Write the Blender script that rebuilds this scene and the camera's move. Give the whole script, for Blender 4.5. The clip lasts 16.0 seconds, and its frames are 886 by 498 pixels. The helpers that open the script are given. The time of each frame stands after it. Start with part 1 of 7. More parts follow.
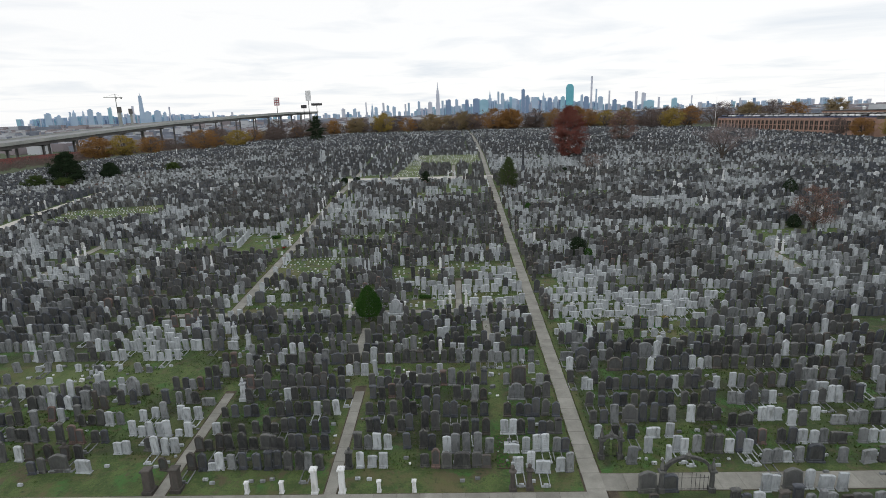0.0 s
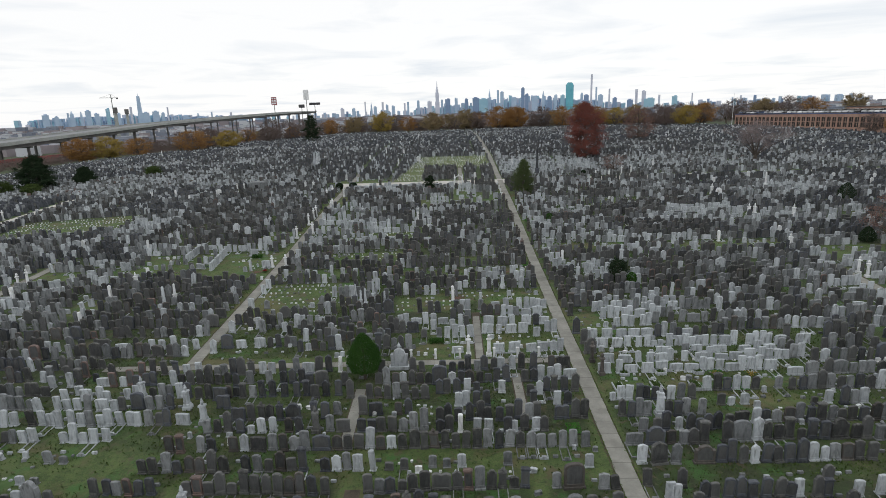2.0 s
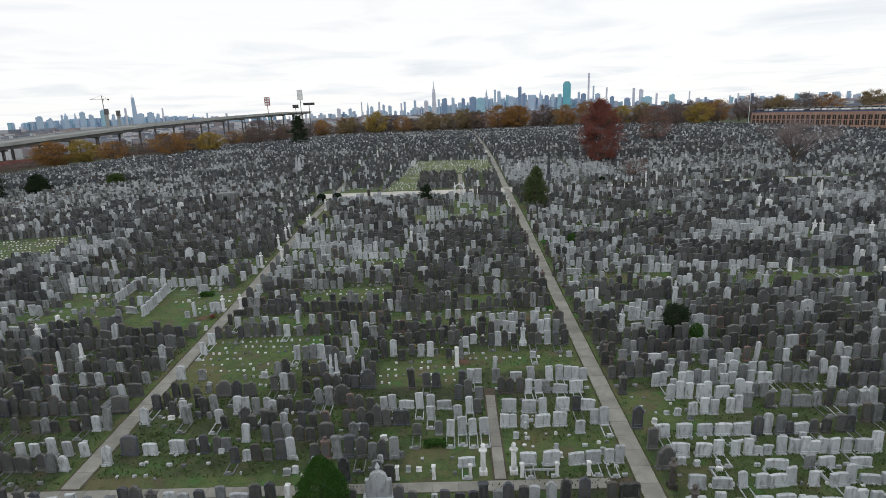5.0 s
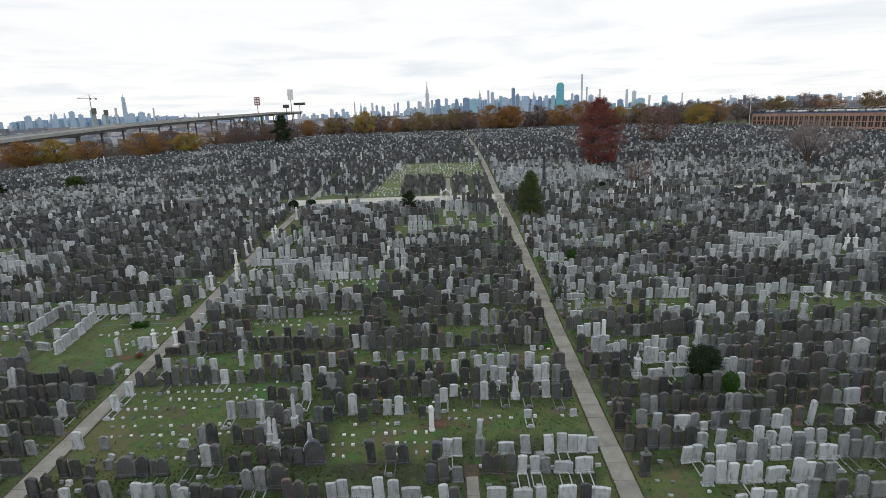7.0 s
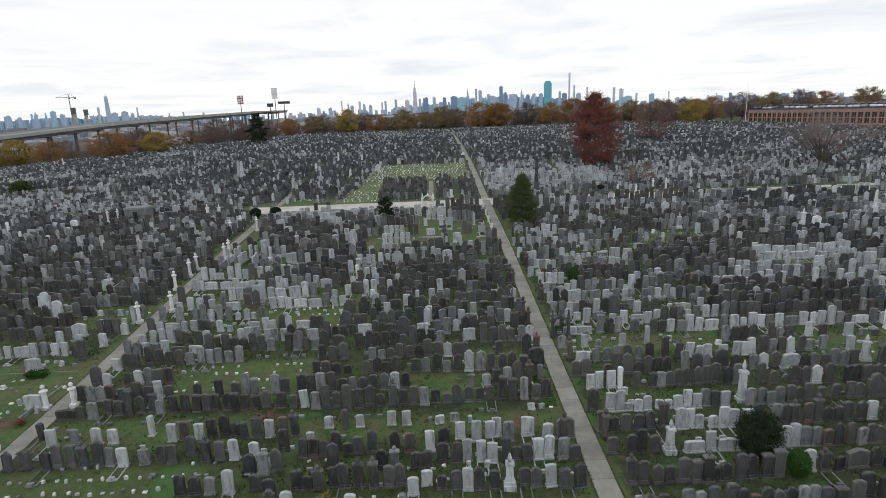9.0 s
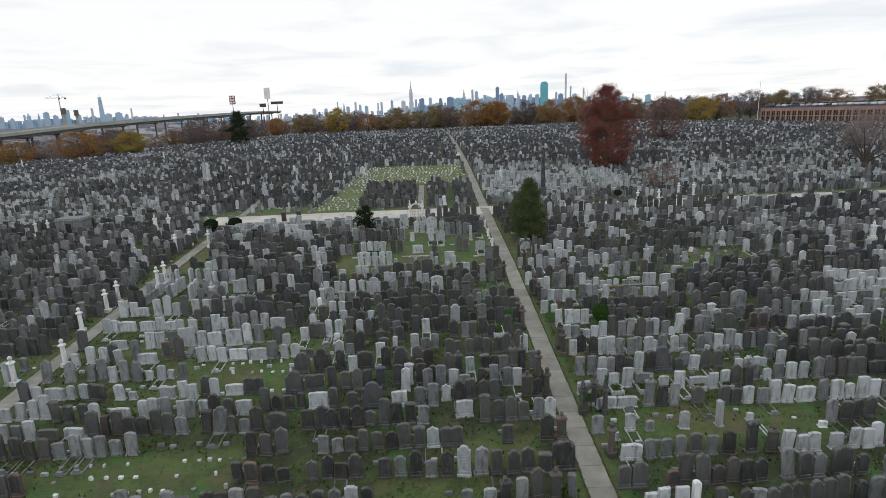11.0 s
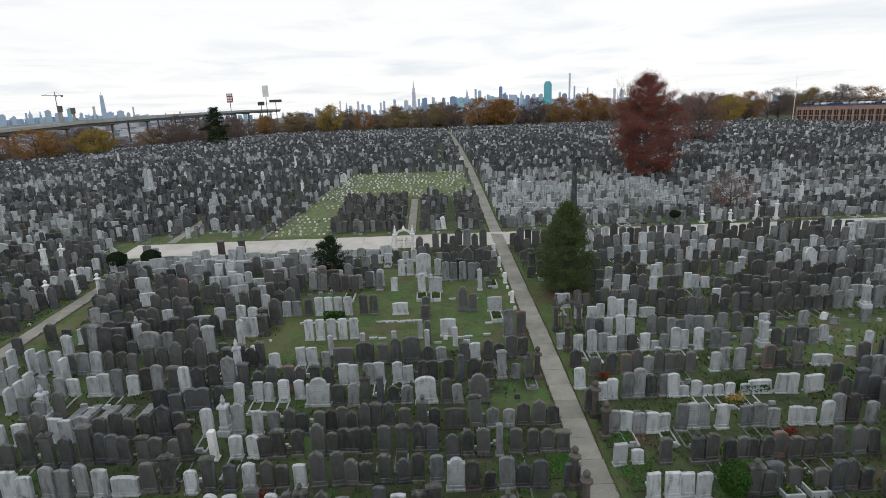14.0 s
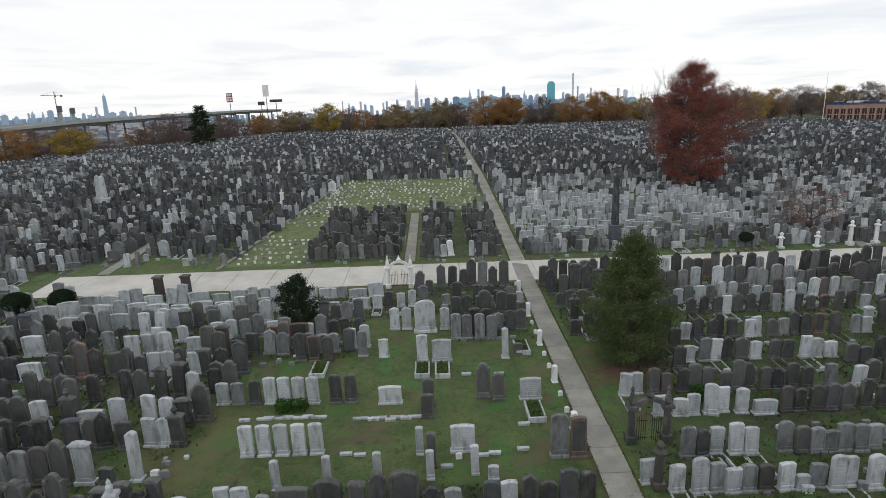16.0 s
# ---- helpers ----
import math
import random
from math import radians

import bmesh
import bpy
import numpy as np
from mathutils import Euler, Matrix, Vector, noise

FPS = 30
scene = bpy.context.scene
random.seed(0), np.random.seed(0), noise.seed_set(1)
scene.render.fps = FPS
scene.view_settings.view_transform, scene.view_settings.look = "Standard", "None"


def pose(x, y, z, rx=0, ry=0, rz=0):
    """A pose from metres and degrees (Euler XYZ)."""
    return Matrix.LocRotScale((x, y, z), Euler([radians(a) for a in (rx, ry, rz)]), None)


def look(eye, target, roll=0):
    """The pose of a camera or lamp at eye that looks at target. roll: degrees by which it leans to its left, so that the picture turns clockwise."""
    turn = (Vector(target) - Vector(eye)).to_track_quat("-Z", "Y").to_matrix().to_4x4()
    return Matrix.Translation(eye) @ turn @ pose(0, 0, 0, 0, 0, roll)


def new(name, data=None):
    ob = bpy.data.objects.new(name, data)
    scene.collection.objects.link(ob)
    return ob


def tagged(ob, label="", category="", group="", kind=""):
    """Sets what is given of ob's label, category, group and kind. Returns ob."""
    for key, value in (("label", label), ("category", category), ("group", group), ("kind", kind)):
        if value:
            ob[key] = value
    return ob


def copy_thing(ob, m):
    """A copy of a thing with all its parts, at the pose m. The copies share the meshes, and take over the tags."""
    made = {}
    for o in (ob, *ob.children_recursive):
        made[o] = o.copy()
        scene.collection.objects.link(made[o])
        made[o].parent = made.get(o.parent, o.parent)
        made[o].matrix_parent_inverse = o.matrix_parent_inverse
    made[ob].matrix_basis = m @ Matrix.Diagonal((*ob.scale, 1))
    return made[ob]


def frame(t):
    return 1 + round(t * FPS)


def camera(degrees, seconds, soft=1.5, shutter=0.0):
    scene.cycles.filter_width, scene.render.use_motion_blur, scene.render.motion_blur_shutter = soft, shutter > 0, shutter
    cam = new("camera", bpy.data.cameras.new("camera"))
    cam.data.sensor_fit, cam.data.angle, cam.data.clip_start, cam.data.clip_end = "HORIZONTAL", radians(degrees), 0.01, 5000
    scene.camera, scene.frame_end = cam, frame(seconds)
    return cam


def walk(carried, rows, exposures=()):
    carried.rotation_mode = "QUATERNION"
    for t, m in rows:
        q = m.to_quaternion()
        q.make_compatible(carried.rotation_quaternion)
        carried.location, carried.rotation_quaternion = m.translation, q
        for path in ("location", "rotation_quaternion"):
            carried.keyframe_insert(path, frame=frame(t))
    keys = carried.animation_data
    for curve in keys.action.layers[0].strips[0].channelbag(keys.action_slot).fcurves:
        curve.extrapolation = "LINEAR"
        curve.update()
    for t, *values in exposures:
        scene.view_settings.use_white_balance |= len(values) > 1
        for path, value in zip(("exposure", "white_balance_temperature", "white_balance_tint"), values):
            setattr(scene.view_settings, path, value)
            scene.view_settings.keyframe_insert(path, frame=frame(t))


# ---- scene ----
cam = camera(77.3, 16.0, soft=0.75)
PATH = [
    (0, (0.012, 1.235, 16.546), (-0.038, 3.179, 16.076), -1.6),
    (0.5, (-0.471, 5.047, 16.45), (-0.521, 6.991, 15.981), -1.7),
    (1, (-0.899, 8.744, 16.369), (-0.949, 10.688, 15.9), -1.7),
    (1.5, (-1.345, 12.168, 16.304), (-1.396, 14.111, 15.833), -1.8),
    (2, (-1.713, 15.567, 16.275), (-1.763, 17.51, 15.802), -1.9),
    (2.5, (-2.077, 18.736, 16.194), (-2.126, 20.678, 15.72), -1.9),
    (3, (-2.374, 21.766, 16.186), (-2.419, 23.709, 15.712), -1.9),
    (3.5, (-2.611, 24.643, 16.248), (-2.654, 26.586, 15.775), -2.0),
    (4, (-2.632, 27.512, 16.314), (-2.675, 29.454, 15.838), -2.1),
    (4.2, (-2.586, 28.61, 16.319), (-2.629, 30.552, 15.844), -2.2),
    (6.3, (-1.348, 39.197, 15.759), (-1.382, 41.14, 15.286), -2.0),
    (6.5, (-1.214, 40.2, 15.753), (-1.246, 42.143, 15.281), -1.9),
    (7, (-0.865, 42.775, 15.778), (-0.883, 44.718, 15.306), -2.0),
    (7.5, (-0.544, 45.404, 15.772), (-0.545, 47.347, 15.3), -2.2),
    (8, (-0.247, 48.052, 15.669), (-0.238, 49.995, 15.195), -2.2),
    (8.5, (0.024, 50.731, 15.503), (0.041, 52.673, 15.027), -2.2),
    (9, (0.264, 53.372, 15.336), (0.285, 55.314, 14.858), -2.2),
    (9.2, (0.356, 54.539, 15.309), (0.38, 56.48, 14.828), -2.1),
    (11.3, (1.351, 68.886, 14.182), (1.386, 70.829, 13.707), -2.2),
    (11.5, (1.434, 70.247, 14.151), (1.468, 72.189, 13.676), -2.1),
    (12, (1.617, 73.622, 14.031), (1.649, 75.564, 13.556), -2.1),
    (12.5, (1.755, 77.063, 13.856), (1.785, 79.005, 13.38), -2.0),
    (13, (1.889, 80.536, 13.727), (1.918, 82.478, 13.251), -2.0),
    (13.5, (2.065, 84.083, 13.655), (2.093, 86.026, 13.179), -2.1),
    (14, (2.208, 87.508, 13.613), (2.233, 89.45, 13.137), -2.0),
    (14.5, (2.305, 90.99, 13.535), (2.327, 92.933, 13.059), -2.0),
    (15, (2.268, 94.43, 13.429), (2.289, 96.372, 12.954), -2.0),
    (15.5, (2.175, 97.667, 13.321), (2.194, 99.61, 12.846), -2.0),
    (16, (2.078, 100.775, 13.208), (2.094, 102.718, 12.733), -2.0),
]
walk(cam, [(t, look(eye, target, roll)) for t, eye, target, roll in PATH])

# ---- light ----
world = bpy.data.worlds.new("overcast_sky")
scene.world = world
world.use_nodes = True
wt = world.node_tree


def wnode(kind, **sets):
    n = wt.nodes.new(kind)
    for k, v in sets.items():
        n.inputs[k].default_value = v
    return n


def wmath(op, a, b):
    n = wt.nodes.new("ShaderNodeMath")
    n.operation = op
    for i, v in enumerate((a, b)):
        if isinstance(v, (int, float)):
            n.inputs[i].default_value = v
        else:
            wt.links.new(v, n.inputs[i])
    return n.outputs[0]


SUN_EL, SUN_AZ = 38.0, 215.0
air = wt.nodes.new("ShaderNodeTexSky")
air.sky_type = "NISHITA"
air.sun_disc = False
air.sun_elevation, air.sun_rotation = radians(SUN_EL), radians(SUN_AZ)
gain = wnode("ShaderNodeVectorMath")
gain.operation = "SCALE"
gain.inputs["Scale"].default_value = 0.09
wt.links.new(air.outputs[0], gain.inputs[0])
way = wt.nodes.new("ShaderNodeTexCoord")
cut = wt.nodes.new("ShaderNodeSeparateXYZ")
wt.links.new(way.outputs["Generated"], cut.inputs[0])
lift = wmath("ADD", wmath("ABSOLUTE", cut.outputs[2], 0), 0.06)
flat = wt.nodes.new("ShaderNodeCombineXYZ")
wt.links.new(wmath("DIVIDE", cut.outputs[0], lift), flat.inputs[0])
wt.links.new(wmath("DIVIDE", cut.outputs[1], lift), flat.inputs[1])
puff = wnode("ShaderNodeTexNoise", Scale=0.75, Detail=7.0, Roughness=0.55, Distortion=0.4)
wt.links.new(flat.outputs[0], puff.inputs["Vector"])
tone = wt.nodes.new("ShaderNodeValToRGB")
for el, (p, c) in zip((tone.color_ramp.elements[0], tone.color_ramp.elements[1]), ((0.28, (0.84, 0.88, 0.93, 1)), (0.50, (1.04, 1.04, 1.04, 1)))):
    el.position, el.color = p, c
wt.links.new(puff.outputs["Fac"], tone.inputs[0])
cover = wt.nodes.new("ShaderNodeMixRGB")
cover.inputs[0].default_value = 0.93
wt.links.new(gain.outputs[0], cover.inputs[1])
wt.links.new(tone.outputs[0], cover.inputs[2])
wt.links.new(cover.outputs[0], wt.nodes["Background"].inputs[0])
wt.nodes["Background"].inputs[1].default_value = 1.0

sun_data = bpy.data.lights.new("sun", "SUN")
sun_data.energy, sun_data.angle, sun_data.color = 0.32, radians(25), (1.0, 0.97, 0.93)
sun = new("sun", sun_data)
sun.matrix_world = look((0, 0, 60), (60 * math.sin(radians(35)), 60 * math.cos(radians(35)), 60 - 60 * math.tan(radians(SUN_EL))))


# ---- materials ----
def material(name, low, high, rough=0.85, scale=3.0, grain=30.0, bump=0.15, own="", spread=0.0, stretch=(1, 1, 1), metal=0.0, stain=None, dirt=0.0):
    """A two-scale procedural surface. own: "object" or "island" varies each piece by its own random value, by spread."""
    m = bpy.data.materials.new(name)
    m.use_nodes = True
    t = m.node_tree
    b = t.nodes["Principled BSDF"]
    pos = t.nodes.new("ShaderNodeNewGeometry")
    mp = t.nodes.new("ShaderNodeMapping")
    mp.inputs["Scale"].default_value = stretch
    t.links.new(pos.outputs["Position"], mp.inputs[0])
    n1 = t.nodes.new("ShaderNodeTexNoise")
    n1.inputs["Scale"].default_value, n1.inputs["Detail"].default_value, n1.inputs["Roughness"].default_value = scale, 6, 0.65
    t.links.new(mp.outputs[0], n1.inputs["Vector"])
    n2 = t.nodes.new("ShaderNodeTexNoise")
    n2.inputs["Scale"].default_value, n2.inputs["Detail"].default_value = grain, 3
    t.links.new(mp.outputs[0], n2.inputs["Vector"])
    add = t.nodes.new("ShaderNodeMath")
    add.operation = "MULTIPLY_ADD"
    add.inputs[1].default_value = 0.35
    t.links.new(n2.outputs["Fac"], add.inputs[0])
    t.links.new(n1.outputs["Fac"], add.inputs[2])
    fac = add.outputs[0]
    if own:
        rnd = t.nodes.new("ShaderNodeObjectInfo").outputs["Random"] if own == "object" else pos.outputs["Random Per Island"]
        sh = t.nodes.new("ShaderNodeMath")
        sh.operation = "MULTIPLY_ADD"
        sh.inputs[1].default_value = spread
        t.links.new(rnd, sh.inputs[0])
        t.links.new(fac, sh.inputs[2])
        fac = sh.outputs[0]
    ramp = t.nodes.new("ShaderNodeMapRange")
    ramp.inputs[1].default_value = 0.48
    ramp.inputs[2].default_value = 0.92 + (spread if own else 0)
    t.links.new(fac, ramp.inputs[0])
    mix = t.nodes.new("ShaderNodeMixRGB")
    mix.inputs[1].default_value, mix.inputs[2].default_value = (*low, 1), (*high, 1)
    t.links.new(ramp.outputs[0], mix.inputs[0])
    colour = mix.outputs[0]
    if stain:
        n3 = t.nodes.new("ShaderNodeTexNoise")
        n3.inputs["Scale"].default_value, n3.inputs["Detail"].default_value = scale * 0.6, 8
        mp3 = t.nodes.new("ShaderNodeMapping")
        mp3.inputs["Location"].default_value = (7, 3, 1)
        mp3.inputs["Scale"].default_value = (1.6, 1.6, 0.45)
        t.links.new(pos.outputs["Position"], mp3.inputs[0])
        t.links.new(mp3.outputs[0], n3.inputs["Vector"])
        cr = t.nodes.new("ShaderNodeMapRange")
        cr.inputs[1].default_value, cr.inputs[2].default_value, cr.inputs[4].default_value = 0.5, 0.7, dirt
        t.links.new(n3.outputs["Fac"], cr.inputs[0])
        mx = t.nodes.new("ShaderNodeMixRGB")
        mx.inputs[2].default_value = (*stain, 1)
        t.links.new(cr.outputs[0], mx.inputs[0])
        t.links.new(colour, mx.inputs[1])
        colour = mx.outputs[0]
    t.links.new(colour, b.inputs["Base Color"])
    b.inputs["Roughness"].default_value, b.inputs["Metallic"].default_value = rough, metal
    if bump:
        bp = t.nodes.new("ShaderNodeBump")
        bp.inputs["Strength"].default_value, bp.inputs["Distance"].default_value = bump, 0.03
        t.links.new(n2.outputs["Fac"], bp.inputs["Height"])
        t.links.new(bp.outputs[0], b.inputs["Normal"])
    return m


STONE_TONES = {
    "dark": ((0.0095, 0.0100, 0.0102), (0.130, 0.134, 0.135), (0.128, 0.133, 0.118)),
    "brown": ((0.020, 0.018, 0.016), (0.116, 0.104, 0.096), (0.045, 0.048, 0.042)),
    "grey": ((0.076, 0.083, 0.090), (0.280, 0.299, 0.312), (0.060, 0.066, 0.064)),
    "light": ((0.246, 0.270, 0.290), (0.536, 0.578, 0.614), (0.165, 0.178, 0.178)),
    "white": ((0.53, 0.555, 0.57), (0.76, 0.78, 0.80), (0.34, 0.35, 0.33)),
    # blue-black stone; in the far rows its blue also stands in for haze
    "slate": ((0.008, 0.0100, 0.0140), (0.092, 0.103, 0.126), (0.096, 0.108, 0.116)),
    "red": ((0.075, 0.054, 0.049), (0.180, 0.125, 0.112), (0.06, 0.055, 0.05)),
}
STONE = {}
for tone_name, (lo, hi, st) in STONE_TONES.items():
    for own in ("object", "island"):
        STONE[tone_name, own] = material("stone_%s_%s" % (tone_name, own), lo, hi, 0.72, 4.6, 26, 0.55, own, 0.68, (1, 1, 0.55), 0, st, 0.85)
TONES = list(STONE_TONES)
polished = {own: material("polished_granite_%s" % own, (0.015, 0.016, 0.018), (0.110, 0.113, 0.117), 0.45, 5.0, 30, 0.2, own, 0.6, (1, 1, 0.5), 0, (0.10, 0.105, 0.10), 0.6) for own in ("object", "island")}
ISLAND = [STONE[k, "island"] for k in TONES] + [polished["island"]]
concrete = material("path_concrete", (0.145, 0.145, 0.130), (0.305, 0.304, 0.276), 0.9, 0.9, 14, 0.25, "object", 0.25, stain=(0.15, 0.145, 0.13), dirt=0.55)
road_concrete = material("road_concrete", (0.36, 0.352, 0.33), (0.53, 0.521, 0.492), 0.9, 0.5, 10, 0.2, "object", 0.18, stain=(0.34, 0.325, 0.295), dirt=0.75)
soil = material("soil", (0.035, 0.028, 0.02), (0.10, 0.082, 0.06), 0.95, 1.4, 18, 0.5)
bark = material("bark", (0.045, 0.036, 0.028), (0.12, 0.10, 0.085), 0.95, 4, 30, 0.6, stretch=(1, 1, 0.3))
twig_mauve = material("twig_mauve", (0.135, 0.107, 0.108), (0.245, 0.200, 0.198), 0.95, 4, 30, 0.2)
twig = material("twig", (0.07, 0.055, 0.05), (0.15, 0.12, 0.105), 0.95, 4, 30, 0.2)
brick = material("brick_wall", (0.27, 0.165, 0.13), (0.41, 0.27, 0.215), 0.9, 0.5, 9, 0.2)
steel_dark = material("dark_iron", (0.02, 0.02, 0.022), (0.06, 0.06, 0.065), 0.5, 5, 30, 0.1, metal=0.6)
deck_concrete = material("viaduct_concrete", (0.25, 0.268, 0.258), (0.40, 0.415, 0.40), 0.9, 0.1, 1.5, 0.2)
pier_paint = material("pier_paint", (0.08, 0.08, 0.085), (0.16, 0.155, 0.15), 0.8, 0.2, 3, 0.1)
asphalt = material("asphalt", (0.05, 0.05, 0.052), (0.10, 0.10, 0.10), 0.9, 0.2, 6, 0.2)
sign_white = material("sign_white", (0.62, 0.64, 0.66), (0.75, 0.76, 0.78), 0.6, 0.2, 3, 0)
sign_dark = material("sign_dark", (0.03, 0.03, 0.035), (0.07, 0.07, 0.075), 0.6, 0.2, 3, 0)
sign_red = material("sign_red", (0.22, 0.05, 0.06), (0.32, 0.10, 0.10), 0.6, 0.2, 3, 0)
fence_red = material("red_hoarding", (0.16, 0.045, 0.045), (0.27, 0.085, 0.08), 0.8, 0.2, 3, 0.1)
glass_dark = material("window_glass", (0.03, 0.028, 0.028), (0.07, 0.065, 0.06), 0.2, 0.4, 3, 0)
blue_rail = material("blue_parapet", (0.03, 0.06, 0.16), (0.06, 0.11, 0.25), 0.6, 0.5, 4, 0)
letter_grey = material("worn_lettering", (0.29, 0.305, 0.315), (0.43, 0.445, 0.455), 0.9, 5, 40, 0)
deck_road = material("viaduct_roadway", (0.17, 0.18, 0.19), (0.27, 0.28, 0.29), 0.9, 0.1, 1.5, 0.1)
# low-rise colours greyed to blue and mauve, with the haze of distance painted in
roof_pale = material("hazed_roof_pale", (0.34, 0.36, 0.41), (0.52, 0.54, 0.58), 0.8, 0.02, 0.2, 0, "island", 0.8)
roof_dark = material("hazed_roof_slate", (0.13, 0.15, 0.20), (0.25, 0.28, 0.34), 0.8, 0.02, 0.2, 0, "island", 0.8)
roof_mauve = material("hazed_roof_mauve", (0.20, 0.18, 0.20), (0.34, 0.30, 0.32), 0.8, 0.02, 0.2, 0, "island", 0.8)
# distance haze is painted into these paled, blue facade colours
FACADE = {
    "b": material("hazed_facade_slate", (0.27, 0.39, 0.56), (0.46, 0.58, 0.73), 0.6, 0.02, 0.2, 0, "island", 0.5),
    "w": material("hazed_facade_stone", (0.42, 0.46, 0.58), (0.62, 0.65, 0.75), 0.7, 0.02, 0.2, 0, "island", 0.5),
    "n": material("hazed_facade_navy", (0.13, 0.21, 0.37), (0.24, 0.34, 0.50), 0.5, 0.02, 0.2, 0, "island", 0.5),
    "t": material("hazed_facade_teal", (0.20, 0.40, 0.54), (0.36, 0.56, 0.68), 0.5, 0.02, 0.2, 0, "island", 0.5),
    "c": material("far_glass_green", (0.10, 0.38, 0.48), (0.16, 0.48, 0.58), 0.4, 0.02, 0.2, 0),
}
CAR_PAINT = [material("car_paint_%s" % n, lo, hi, 0.3, 1, 5, 0) for n, lo, hi in (
    ("silver", (0.35, 0.36, 0.38), (0.45, 0.46, 0.48)), ("white", (0.65, 0.66, 0.68), (0.75, 0.76, 0.78)), ("navy", (0.04, 0.06, 0.12), (0.06, 0.09, 0.17)), ("black", (0.02, 0.02, 0.025), (0.04, 0.04, 0.045)))]


def leaf_material(name, low, high):
    m = material(name, low, high, 0.8, 0.6, 6, 0, "island", 0.55)
    m.node_tree.nodes["Principled BSDF"].inputs["Specular IOR Level"].default_value = 0.04
    return m


LEAF = {
    "red": leaf_material("leaf_red", (0.130, 0.048, 0.042), (0.255, 0.098, 0.078)),
    "russet": leaf_material("leaf_russet", (0.125, 0.077, 0.066), (0.250, 0.152, 0.125)),
    "orange": leaf_material("leaf_orange", (0.175, 0.098, 0.040), (0.340, 0.190, 0.072)),
    "yellow": leaf_material("leaf_yellow", (0.205, 0.152, 0.042), (0.390, 0.295, 0.084)),
    "olive": leaf_material("leaf_olive", (0.165, 0.130, 0.076), (0.295, 0.230, 0.132)),
    "green": leaf_material("needle_green", (0.038, 0.058, 0.020), (0.092, 0.124, 0.044)),
    "lush": leaf_material("needle_lush", (0.016, 0.050, 0.010), (0.052, 0.120, 0.026)),
    "dark": leaf_material("needle_dark", (0.012, 0.024, 0.013), (0.036, 0.056, 0.030)),
    "grass": leaf_material("grass_blade", (0.050, 0.096, 0.022), (0.120, 0.175, 0.052)),
    "weed": leaf_material("weed_green", (0.028, 0.050, 0.014), (0.085, 0.118, 0.040)),
    "new_turf": leaf_material("new_turf", (0.040, 0.130, 0.024), (0.075, 0.205, 0.045)),
    "bloom": leaf_material("petal_red", (0.13, 0.014, 0.016), (0.28, 0.04, 0.04)),
    "yew": leaf_material("needle_yew", (0.050, 0.074, 0.028), (0.096, 0.126, 0.052)),
    "haze": leaf_material("leaf_haze", (0.095, 0.074, 0.070), (0.175, 0.138, 0.126)),
    "ivy": leaf_material("ivy_green", (0.042, 0.074, 0.022), (0.090, 0.138, 0.046)),
}


